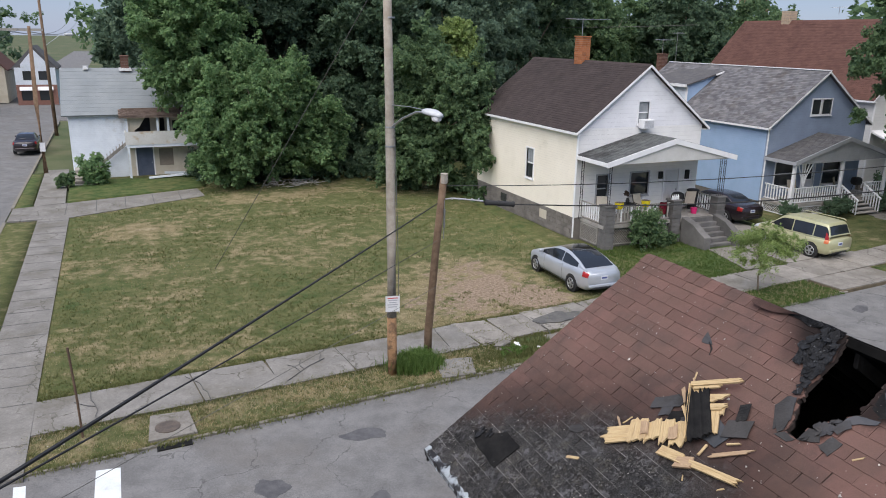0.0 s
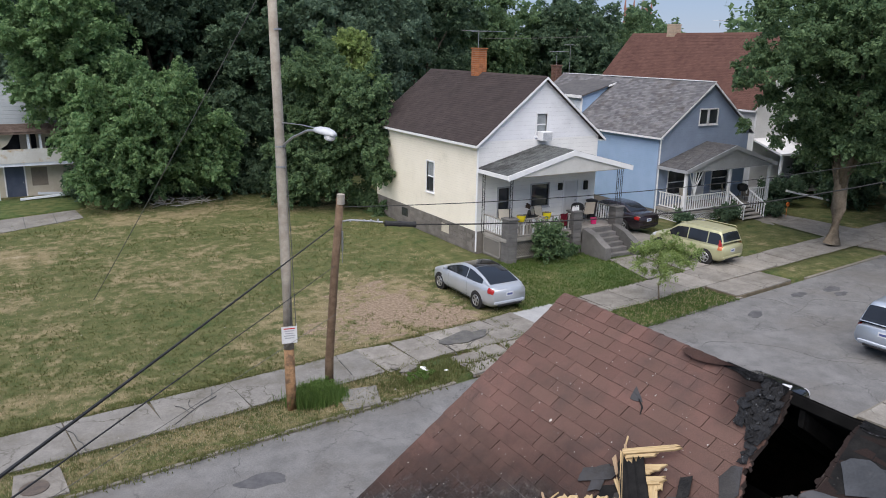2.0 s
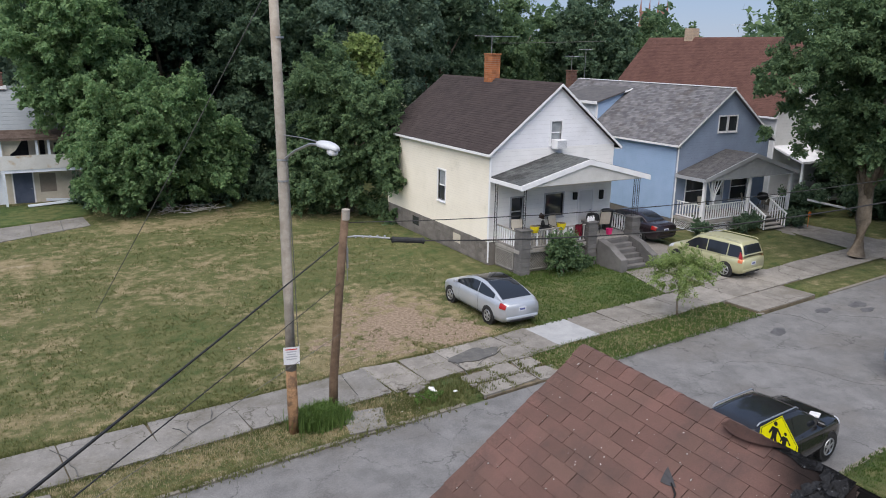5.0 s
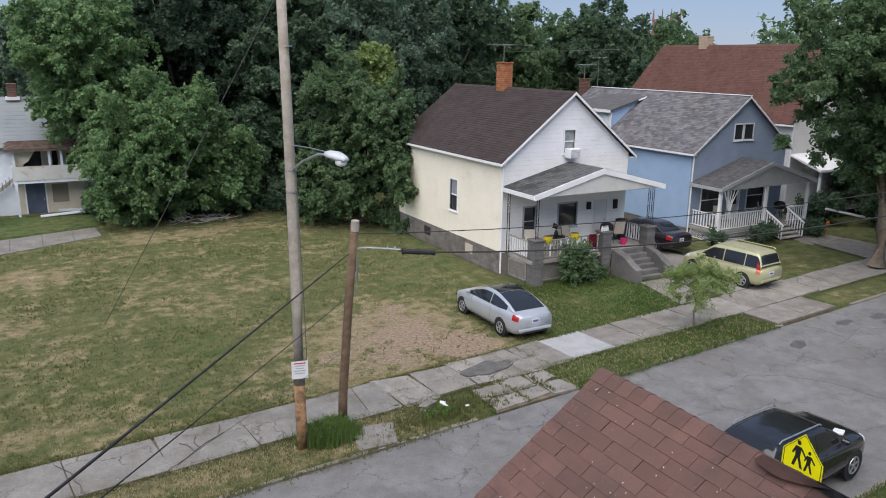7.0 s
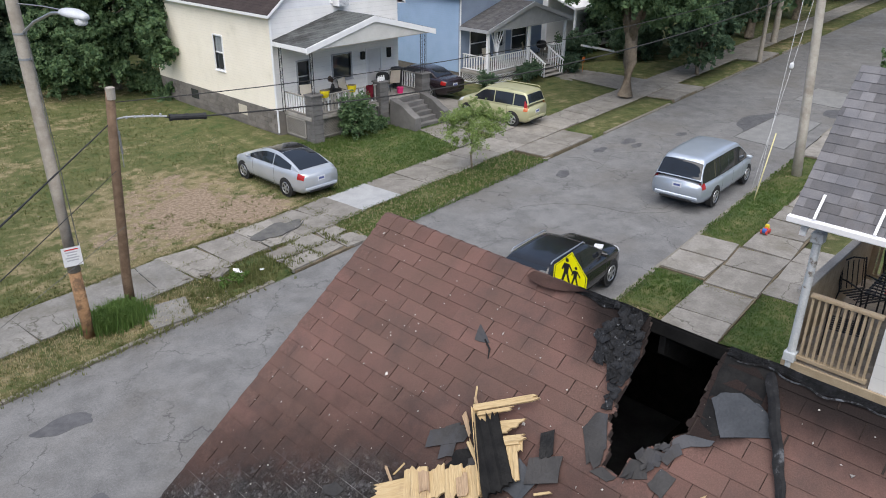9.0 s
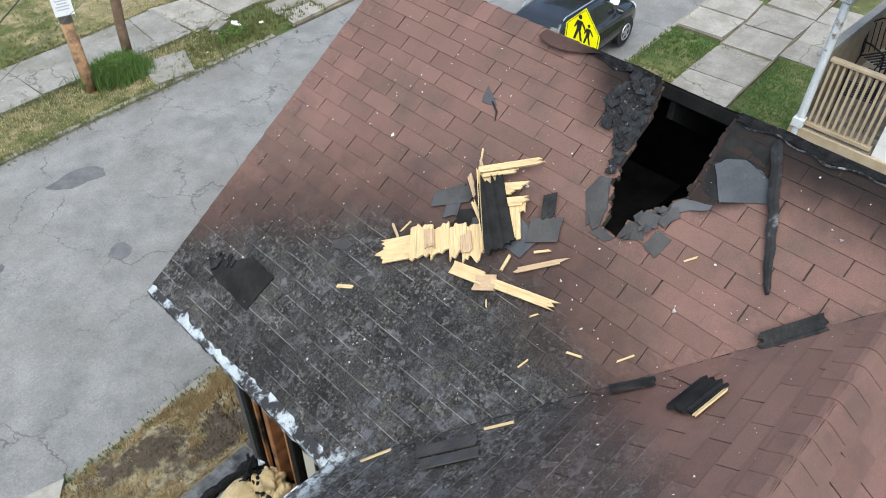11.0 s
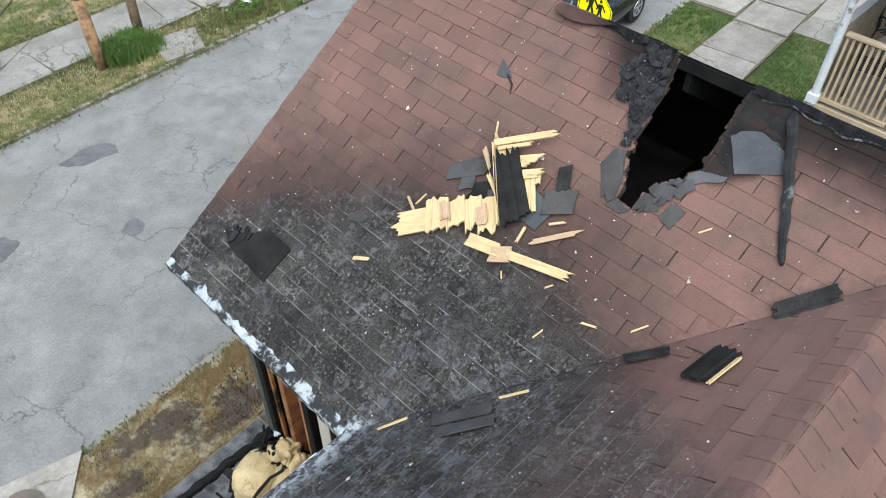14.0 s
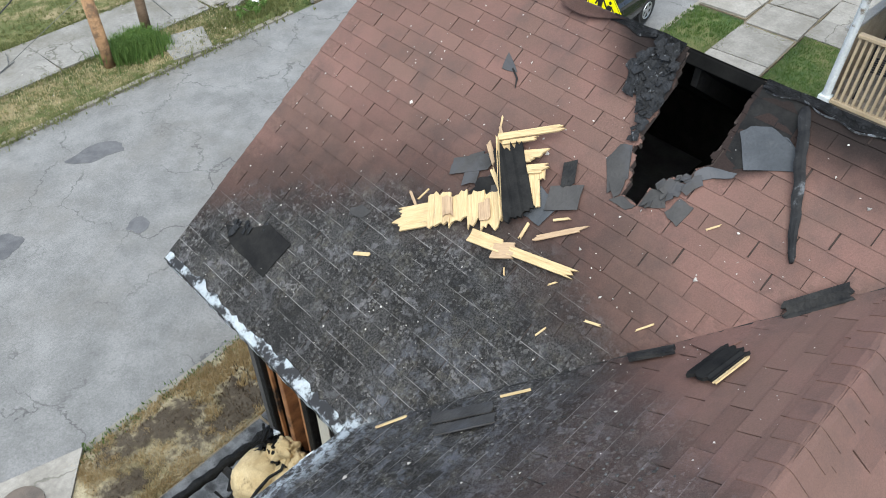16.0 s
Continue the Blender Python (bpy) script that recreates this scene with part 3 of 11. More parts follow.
lawn("verge_near", [st(38, -5.3), st(150, -5.3), st(150, -4.0), st(38, -4.0)], "grass verge along the street", spots(0.1), 0.0, 1.5)
lawn("yard", [(8.0, -12), (20.0, -12), st(20.5, -6.85), st(8.2, -6.85)], "green grass beside the neighbouring porch", spots(-0.2), 0.0, 0.6)
lawn("yard", [(20.0, -12), (160, -12), st(160, -6.85), st(20.5, -6.85)], "lawns along the street", spots(0.05), -0.01, 1.8)
lawn("yard", [(-3.9, -14), (8.0, -14), st(8.2, -6.85), st(-3.9, -6.85)], "trampled ground round the burnt house", spots(0.5), -0.02, 0.8)


def paving(name, label, u0, u1, v0, v1, n, mat=CONCRETE, z=0.03, seed=1, m=1, lift=0.025, gap=0.014, skew=0.05):
    """A strip of concrete slabs, each one a piece of its own, a little tilted and out of line."""
    rg = random.Random(seed)
    owner = thing(name, st(u0, v0), label, "pavement", kind="structure")
    bm = BM()
    slab_quad(bm, [st(u0, v0), st(u1, v0), st(u1, v1), st(u0, v1)], -0.3, z - 0.045)
    part("bed", bm, EARTH, owner)
    us = [u0 + (u1 - u0) * i / n for i in range(n + 1)]
    us = [u if i in (0, n) else u + rg.uniform(-0.12, 0.12) for i, u in enumerate(us)]
    for a, b in zip(us, us[1:]):
        for k in range(m):
            c, d = v0 + (v1 - v0) * k / m, v0 + (v1 - v0) * (k + 1) / m
            g = gap
            h = [z + rg.uniform(-lift, lift) * 0.6 for _ in range(4)]
            jit = [Vector((rg.uniform(-skew, skew), rg.uniform(-skew, skew), 0)) for _ in range(4)]
            bm = BM()
            cs = [p + q for p, q in zip((st(a + g, c + g), st(b - g, c + g), st(b - g, d - g), st(a + g, d - g)), jit)]
            lo = [bm.verts.new((p.x, p.y, -0.1)) for p in cs]
            hi = [bm.verts.new((p.x, p.y, q)) for p, q in zip(cs, h)]
            bm.faces.new(hi)
            for i in range(4):
                bm.faces.new((lo[i], lo[(i + 1) % 4], hi[(i + 1) % 4], hi[i]))
            part("slab", bm, mat, owner)
    return owner


paving("pavement", "grey concrete slab pavement, cracked and edged with weeds", -2.4, 10.4, 5.52, 7.38, 6, OLD_SLAB, seed=3, gap=0.006)
paving("pavement", "broken concrete slabs of an old crossing", 10.4, 17.0, 5.52, 7.38, 5, seed=4, lift=0.03, skew=0.14)
paving("apron", "cracked concrete apron breaking into pieces at the kerb", 12.6, 15.6, 3.9, 5.52, 3, seed=5, m=2, lift=0.03, gap=0.03, z=-0.005, skew=0.12)
paving("pavement", "single new pale concrete slab", 17.0, 18.9, 5.52, 7.38, 1, PALE_CONCRETE, seed=6)
paving("pavement", "grey concrete slab pavement before the houses", 18.9, 60.0, 5.52, 7.38, 26, seed=7)
paving("pavement", "grey concrete slab pavement far down the street", 60.0, 140.0, 5.52, 7.38, 30, seed=8)
paving("driveway", "concrete driveway between the cream house and the blue house", 26.0, 29.9, 3.95, 5.52, 2, seed=9)
paving("driveway", "concrete driveway with parked cars", 27.2, 31.2, 7.38, 24.0, 2, seed=10, m=6)
paving("driveway", "concrete driveway under the street tree", 38.8, 42.8, 3.95, 5.52, 2, seed=11)
paving("driveway", "concrete driveway beside the far white house", 39.2, 42.5, 7.38, 26.0, 2, seed=12, m=6)
paving("driveway", "concrete driveway further down", 52.8, 56.6, 3.95, 5.52, 2, seed=13)
paving("near_pavement", "sooty concrete pavement beside the burnt house", -3.8, 8.4, -6.8, -5.32, 7, SOOTY_CONCRETE, seed=14)
paving("near_pavement", "worn concrete slab pavement with mossy joints", 8.4, 36.0, -6.8, -5.32, 18, seed=15, gap=0.035, skew=0.06, lift=0.035)
paving("near_pavement", "worn concrete slab pavement down the street", 36.0, 140.0, -6.8, -5.32, 40, seed=16)
paving("carriage_walk", "pair of pale concrete slabs crossing the verge", 19.5, 22.4, -5.3, -3.95, 2, seed=17, gap=0.03)
paving("house_path", "broken concrete path to the neighbouring porch", 19.6, 23.5, -8.6, -6.82, 3, seed=18, lift=0.05)
paving("driveway", "concrete driveway crossing the near verge", 33.2, 37.8, -5.3, -3.95, 2, seed=19)
bm = BM()
slab_quad(bm, [(8.08, 19.15), (9.23, 18.95), (8.87, 17.88), (7.85, 17.96)], -0.2, 0.022)
single("verge_slab", bm, OLD_SLAB, "sunken concrete slab in the verge beside the short pole", "pavement", kind="structure")
bm = BM()
slab_quad(bm, [(-4.0, 16.9), (-2.6, 16.75), (-2.75, 42.4), (-4.2, 42.4)], -0.3, 0.03)
slab_quad(bm, [(-5.6, 42.5), (-2.75, 42.4), (4.4, 45.8), (4.2, 48.2), (-2.9, 46.2), (-5.6, 45.6)], -0.3, 0.034)
slab_quad(bm, [(-4.65, 45.9), (-3.1, 46.3), (-3.4, 58), (-4.85, 58)], -0.3, 0.03)
single("corner_pavement", bm, OLD_SLAB, "narrow concrete pavement along the side street with a cracked drive", "pavement", kind="structure")
bm = BM()
for k in range(18):
    y = 20.5 + 1.25 * k + RNG.uniform(-0.1, 0.1)
    box(bm, -4.1, -2.7, y, y + 0.03, 0.02, 0.036)
for k in range(5):
    x = -3 + 1.5 * k
    box(bm, x, x + 0.04, 43.2 + 0.42 * k, 46.3 + 0.38 * k, 0.02, 0.04)
single("pavement_joint", bm, CRACK, "dark joints across the corner pavement", "joint", kind="structure")


def kerb(name, u0, u1, v, out, gaps=()):
    owner = thing(name, st(u0, v), "low worn concrete kerb along the street", "kerb", kind="structure")
    u, k = u0, 0
    while u < u1:
        w = min(2.4, u1 - u)
        if not any(a < u + w / 2 < b for a, b in gaps):
            bm = BM()
            slab_quad(bm, [st(u + 0.008, v), st(u + w - 0.008, v), st(u + w - 0.008, v + out), st(u + 0.008, v + out)], -0.3, -0.045 + 0.03 * wob(u, v, 0.7))
            part("kerbstone", bm, KERB, owner)
        u += w
    return owner


kerb("kerb", -2.6, 62, 3.85, 0.16, ((11, 15.6), (25.8, 30), (38.8, 42.8), (52.8, 56.6)))
kerb("kerb", -3.9, 60, -4.0, 0.16, ((33.2, 37.8),))
bm = BM()
for a, b in (((-5.75, 19.4), (-5.6, 42.4)), ((-5.75, 45.8), (-5.6, 90))):
    box(bm, a[0], b[0], a[1], b[1], -0.3, 0.02)
single("side_kerb", bm, KERB, "concrete kerb of the side street", "kerb", kind="structure")


def blob(bm, cx, cy, rx, ry, z0, z1, n=26, rough=0.22, seed=0.0, turn=0.0):
    pts = []
    for i in range(n):
        k = 2 * math.pi * i / n
        r = 1.0 + rough * 2 * noise.noise(Vector((math.cos(k) * 1.6, math.sin(k) * 1.6, seed)))
        x, y = rx * r * math.cos(k), ry * r * math.sin(k)
        pts.append((cx + x * math.cos(turn) - y * math.sin(turn), cy + x * math.sin(turn) + y * math.cos(turn)))
    prism(bm, pts, "z", z0, z1)


for i, (x, y, rx, ry, tn) in enumerate(((4.95, 15.95, 0.62, 0.25, -0.15), (2.35, 14.55, 0.42, 0.3, -0.7), (4.45, 13.35, 0.22, 0.2, 0), (28.3, 18.5, 0.45, 0.22, 0.1), (30.3, 18.3, 0.5, 0.28, 0.1),
                                        (30.0, 17.75, 0.4, 0.2, 0), (37.5, 15.4, 2.4, 0.75, 0.1), (24.6, 17.8, 0.5, 0.2, 0.4), (33.0, 17.2, 0.35, 0.2, 0), (42.0, 13.4, 1.0, 0.6, 0))):
    bm = BM()
    blob(bm, x, y, rx, ry, -0.12, -0.089, seed=i * 3.1, turn=tn)
    single("tar_patch", bm, TAR, "dark ragged tar patch in the asphalt", "road patch", kind="structure")
for x0, x1, y0, y1 in ((34.0, 39.6, 12.9, 15.4), (43.2, 47.0, 13.6, 16.2)):
    bm = BM()
    cs = [(x0, y0), (x1, y0 + 0.4), (x1 + 0.3, y1), (x0 + 0.3, y1 - 0.1)]
    prism(bm, cs, "z", -0.12, -0.088)
    single("road_repair", bm, surf("repair_%d" % int(x0), (0.19, 0.19, 0.19), (0.23, 0.23, 0.225), 2, 0.9, 90, 0.4), "square patch of newer grey asphalt", "road patch", kind="structure")
    bm = BM()
    for a, b in zip(cs, cs[1:] + cs[:1]):
        d = (Vector(b) - Vector(a)).normalized() * 0.05
        n = Vector((-d.y, d.x)) * 0.6
        prism(bm, [Vector(a) - n, Vector(b) - n, Vector(b) + n, Vector(a) + n], "z", -0.12, -0.085)
    single("tar_seam", bm, CRACK, "black tar seam round the repair", "seam", kind="structure")


def crack(bm, x, y, ang, length, w=0.018, z=-0.088, rg=RNG, fork=0.25):
    p = Vector((x, y))
    n = int(length / 0.22)
    for i in range(n):
        ang += rg.uniform(-0.45, 0.45) if rg.random() < 0.6 else rg.uniform(-0.05, 0.05)
        q = p + Vector((math.cos(ang), math.sin(ang))) * 0.22
        s = Vector((-math.sin(ang), math.cos(ang))) * w * rg.uniform(0.4, 1.0)
        prism(bm, [p - s, q - s, q + s, p + s], "z", z - 0.02, z)
        if rg.random() < fork * 0.25 and length > 0.8:
            crack(bm, q.x, q.y, ang + rg.choice((-0.9, 0.9)), length * 0.4, w * 0.8, z, rg, fork)
        p = q


bm = BM()
rg = random.Random(21)
for x, y, a, l in ((20, 16.5, 0.15, 8), (26, 17.2, 0.0, 6)):
    crack(bm, x, y, a, l, 0.005, rg=rg)
single("road_crack", bm, CRACK, "branching cracks in the asphalt", "crack", kind="stuff")
bm = BM()
for x, y, a, l in ((-1.2, 19.0, 1.4, 1.8), (1.6, 19.0, 1.6, 1.9), (3.7, 19.3, 0.9, 1.9), (8.9, 19.9, 1.3, 1.6), (13, 20, 0.4, 1.8), (12.4, 19.6, 1.3, 1.6)):
    crack(bm, x, y, a, l, 0.009, 0.062, rg)
single("pavement_crack", bm, CRACK, "cracks across the pavement slabs", "crack", kind="stuff")
bm = BM()
blob(bm, 13.3, 20.75, 0.95, 0.42, -0.05, 0.066, 34, 0.3, 4.4, 0.25)
single("asphalt_fill", bm, surf("worn_fill", (0.085, 0.085, 0.083), (0.135, 0.13, 0.122), 3, 0.9, 60, 0.5), "dark asphalt fill among broken slabs", "road patch", kind="structure")

# crossing bars, drain and manholes
for a, b, c, d in (((-2.78, 16.62), (-2.54, 16.58), (-2.36, 14.0), (-2.62, 14.0)), ((-1.16, 16.66), (-0.65, 16.6), (-0.66, 13.9), (-1.2, 13.9))):
    bm = BM()
    prism(bm, [a, d, c, b], "z", -0.12, -0.09)
    single("crossing_bar", bm, WHITE_LINE, "white painted bar of a street crossing", "road marking", "crossing bars", "structure")
drain = thing("storm_drain", (0.5, 17.8, 0), "concrete storm drain slab with a round iron cover at the kerb", "drain")
bm = BM()
slab_quad(bm, [(-0.02, 17.3), (1.1, 17.35), (1.0, 18.55), (0.08, 18.6)], -0.1, 0.05)
part("slab", bm, CONCRETE, drain)
bm = BM()
rod(bm, (0.45, 17.85, 0.04), (0.45, 17.85, 0.066), 0.30, seg=28)
part("cover", bm, IRON, drain, "rusty round iron cover")
bm = BM()
slab_quad(bm, [(0.15, 16.98), (0.95, 17.02), (0.95, 17.3), (0.15, 17.26)], -0.12, -0.06)
part("gutter_mouth", bm, SIGN_BLACK, drain, "dark gutter opening")
pad = thing("manhole", (0.8, 9.4, 0), "pale concrete pad with a round iron cover on the near corner", "manhole")
bm = BM()
slab_quad(bm, [(-0.6, 8.75), (1.05, 8.75), (1.6, 9.5), (0.5, 9.75), (-0.6, 9.7)], -0.1, 0.05)
part("pad", bm, CONCRETE, pad)
bm = BM()
rod(bm, (0.62, 9.2, 0.04), (0.62, 9.2, 0.068), 0.3, seg=28)
part("cover", bm, IRON, pad, "rusty round iron cover")


def tufts(name, n, region, mat, label, hmin=0.05, hmax=0.12, seed=1, blades=4, wid=0.012, top=0.0):
    """Many small grass blades scattered over a region: a function of the random source that gives x, y or None."""
    rg = random.Random(seed)
    vs, fs = [], []
    for _ in range(n):
        p = region(rg)
        if p is None:
            continue
        x, y = p
        for _ in range(blades):
            k, h = rg.uniform(0, 6.28), rg.uniform(hmin, hmax)
            ox, oy, w, t = rg.uniform(-.05, .05), rg.uniform(-.05, .05), wid * rg.uniform(.6, 1.4), rg.uniform(0, .7) * h
            i = len(vs)
            vs += [(x + ox - w * math.sin(k), y + oy + w * math.cos(k), top - .02), (x + ox + w * math.sin(k), y + oy - w * math.cos(k), top - .02),
                   (x + ox + t * math.cos(k), y + oy + t * math.sin(k), top + h)]
            fs.append((i, i + 1, i + 2))
    me = bpy.data.meshes.new(name)
    me.from_pydata(vs, [], fs)
    me.materials.append(mat)
    return tagged(new(name, me), label, "grass", kind="stuff")


def lot_spot(green):
    def f(rg):
        x = rg.uniform(-2.6, 19.0)
        y = 20.9 + (rg.random() ** 1.6) * 34.0 + 0.082 * x
        d = LOT_DRY(x, y) + 0.9 * wob(x, y, 0.28, 9.0)
        if BARE_SOIL(x, y) + 0.5 * wob(x, y, 0.9, 3.0) > 0.5 and rg.random() < 0.8:
            return None
        return (x, y) if (d < 0.42 or rg.random() < 0.12) == green else None
    return f


tufts("lot_grass", 26000, lot_spot(True), BLADE, "short green grass of the vacant lot", 0.03, 0.08, 31, 4, 0.014)
tufts("lot_straw", 12000, lot_spot(False), STRAW, "dry straw grass of the vacant lot", 0.03, 0.07, 32, 3, 0.012)
tufts("verge_grass", 3600, lambda r: tuple(st(r.uniform(-2.4, 10.6), r.uniform(4.0, 5.5)))[:2], STRAW, "dry grass on the verge", 0.02, 0.06, 33, 4, 0.012)
tufts("verge_grass", 2400, lambda r: tuple(st(r.uniform(-2.4, 10.8), r.uniform(3.68, 5.66) if r.random() < 0.8 else 3.8 + r.gauss(0, 0.12)))[:2], BLADE, "green grass on the verge", 0.03, 0.08, 34, 4, 0.012)
tufts("verge_grass", 5200, lambda r: tuple(st(r.uniform(15.5, 25.7), r.uniform(3.70, 5.66)))[:2], LUSH, "green grass on the verge", 0.03, 0.09, 35, 4, 0.012)
tufts("verge_grass", 1500, lambda r: tuple(st(r.uniform(15.5, 25.7), r.uniform(3.86, 5.62)))[:2], STRAW, "dry grass on the verge", 0.03, 0.08, 43, 4, 0.012)
tufts("lawn_grass", 9000, lambda r: tuple(st(r.uniform(17.6, 27.0), r.uniform(7.3, 13.4)))[:2], LUSH, "mown grass before the cream house", 0.03, 0.08, 44, 4, 0.014, 0.04)
def verge_spot(black):
    def f(rg):
        p = st(rg.uniform(1.0, 7.8), rg.uniform(-5.3, -4.0))
        b = BURN(p.x, p.y) + 0.7 * wob(p.x, p.y, 3.0, 4.0) + 0.8 * wob(p.x, p.y, 9.0, 2.0) > 0.5
        return (p.x, p.y) if b == black else None
    return f


tufts("burnt_grass", 15000, verge_spot(False), PARCHED, "straw-dry grass before the burnt house", 0.025, 0.07, 36, 6, 0.008)
tufts("scorched_grass", 2600, verge_spot(True), SCORCHED_STRAW, "scorched black grass before the burnt house", 0.02, 0.06, 46, 4, 0.009)
tufts("verge_rim", 420, lambda r: tuple(st(r.uniform(1.0, 8.5), -4.0 + r.gauss(0, 0.07)))[:2], LUSH, "thin green grass along the kerb", 0.02, 0.055, 47, 5, 0.010)
tufts("near_grass", 6000, lambda r: (lambda u, v: None if 19.3 < u < 22.6 else tuple(st(u, v))[:2])(r.uniform(13, 33), r.uniform(-5.36, -3.9)), LUSH, "green grass on the near verge", 0.025, 0.07, 37, 4, 0.012)
tufts("yard_grass", 12000, lambda r: (lambda x: (x, r.uniform(4.8, st(x, -6.9).y)))(r.uniform(8.3, 20.3)), LUSH, "green grass beside the porch", 0.02, 0.06, 38, 4, 0.012)
tufts("pole_weeds", 1500, lambda r: (7.40 + r.gauss(0, 0.30), 18.98 + r.gauss(0, 0.21)), WEED, "tall green weeds round the pole feet", 0.14, 0.50, 39, 5, 0.012)
tufts("joint_weeds", 700, lambda r: tuple(st(11.3 + r.gauss(0, 0.8), 4.6 + r.gauss(0, 0.35)))[:2], BLADE, "weeds at the broken kerb", 0.05, 0.18, 40, 5, 0.014)
tufts("joint_weeds", 900, lambda r: tuple(st(r.choice((10.4, 11.5, 12.6, 13.7, 14.8, 15.9)) + r.gauss(0, 0.07), r.uniform(3.9, 7.3)))[:2], BLADE, "grass in the joints of the broken crossing", 0.03, 0.09, 48, 4, 0.012)
tufts("joint_weeds", 500, lambda r: tuple(st(r.uniform(10.4, 16.4), r.choice((4.7, 6.45)) + r.gauss(0, 0.06)))[:2], BLADE, "grass in the joints of the broken crossing", 0.03, 0.09, 49, 4, 0.012)
tufts("joint_weeds", 700, lambda r: tuple(st(8.4 + 1.533 * r.randint(3, 17) + r.gauss(0, 0.09), r.uniform(-6.8, -5.3)))[:2], BLADE, "moss and grass in the near pavement joints", 0.01, 0.05, 50, 4, 0.014)
tufts("joint_weeds", 1400, lambda r: tuple(st(r.uniform(-2, 18), 5.52 + r.gauss(0, 0.07)))[:2], BLADE, "grass creeping over the pavement edge", 0.02, 0.08, 41, 5, 0.014)
tufts("joint_weeds", 1400, lambda r: tuple(st(r.uniform(-2, 18), 7.42 + r.gauss(0, 0.07)))[:2], BLADE, "grass creeping over the pavement edge", 0.02, 0.08, 42, 5, 0.014)

# ---- the burnt house: an L of two gable roofs ----
CHAR = surf("charred_wood", (0.012, 0.012, 0.013), (0.03, 0.029, 0.028), 8, 0.75, 60, 0.8, (0.075, 0.075, 0.08), 5.0, 0.6, 0.8, depth=0.02, spec=0.15)
SCORCHED = surf("scorched_boards", (0.46, 0.21, 0.085), (0.17, 0.075, 0.036), 2.5, 0.8, 40, 0.6, (0.02, 0.017, 0.015), 1.6, 0.54, 0.68, depth=0.01)
def pine_mat(name, a, b, dark):
    """Bare wood with its grain running along each piece."""
    m, nt, bs, geo = begin(name)
    at = nt.nodes.new("ShaderNodeAttribute")
    at.attribute_name = "grain"
    n = noise_of(nt, at.outputs["Vector"], 1.0, 4.0, 0.65)
    c = blend(nt, ramp(nt, n, 0.3, 0.7), a, b)
    c = blend(nt, ramp(nt, n, 0.63, 0.72), c, dark)
    c = blend(nt, mth(nt, "MULTIPLY", ramp(nt, noise_of(nt, geo.outputs["Position"], 7.0, 5.0), 0.5, 0.75), 0.55), c, dark)
    nt.links.new(c, bs.inputs["Base Color"])
    bs.inputs["Roughness"].default_value = 0.75
    bs.inputs["Specular IOR Level"].default_value = 0.25
    bu = nd(nt, "Bump", 0.9, 0.012)
    nt.links.new(n, bu.inputs["Height"])
    nt.links.new(bu.outputs[0], bs.inputs["Normal"])
    return m


FRESH = pine_mat("splintered_pine", (0.44, 0.315, 0.165), (0.54, 0.41, 0.235), (0.30, 0.20, 0.125))
DEEP_CHAR = surf("deep_char", (0.010, 0.010, 0.0105), (0.019, 0.0185, 0.018), 8, 0.85, 60, 0.6, (0.035, 0.035, 0.036), 5.0, 0.6, 0.8, depth=0.01, spec=0.08)
BLACK_CHAR = surf("black_blocky_char", (0.003, 0.003, 0.003), (0.010, 0.010, 0.010), 14, 0.7, 60, 0.8, (0.045, 0.046, 0.05), 16.0, 0.60, 0.72, depth=0.02, spec=0.2)
UNDERLAY = surf("dark_underlay", (0.035, 0.026, 0.023), (0.05, 0.037, 0.033), 4, 0.95, 60, 0.3)
PALE_FELT = surf("bare_blue_grey_felt", (0.034, 0.038, 0.044), (0.056, 0.060, 0.068), 4, 0.7, 60, 0.5, (0.07, 0.07, 0.075), 3.0, 0.5, 0.7, depth=0.01)
# pale specks in the colour stand in for glints on the black crust
CRUST = surf("blistered_crust", (0.006, 0.006, 0.0065), (0.022, 0.023, 0.026), 18, 0.7, 60, 0.9, (0.15, 0.155, 0.165), 24.0, 0.60, 0.70, depth=0.02, spec=0.25)
ASHY = surf("ash_white_metal", (0.62, 0.67, 0.71), (0.38, 0.42, 0.46), 9, 0.7, 60, 0.6, (0.05, 0.05, 0.055), 9.0, 0.46, 0.56, depth=0.01)
FELT = surf("roofing_felt", (0.027, 0.026, 0.026), (0.050, 0.047, 0.046), 4, 0.75, 60, 0.5, (0.05, 0.05, 0.055), 3.0, 0.5, 0.7, depth=0.01)
FLECK = surf("pale_flecks", (0.46, 0.43, 0.40), (0.30, 0.28, 0.26), 8, 0.8, 60, 0.1, island=0.4)
# soot taken nearer to black, with the attic's shade put into the colour
ATTIC = surf("sooty_attic_in_shade", (0.004, 0.004, 0.004), (0.008, 0.0078, 0.0075), 3, 0.95, 40, 0.3, spec=0.05)
ASH_FLOOR = surf("ash_covered_boards", (0.08, 0.08, 0.082), (0.15, 0.15, 0.152), 3, 0.95, 40, 0.4)
TAN_PAD = surf("scorched_tan_padding", (0.43, 0.32, 0.17), (0.55, 0.43, 0.25), 6, 0.9, 60, 0.5, (0.10, 0.075, 0.045), 4.0, 0.54, 0.68)


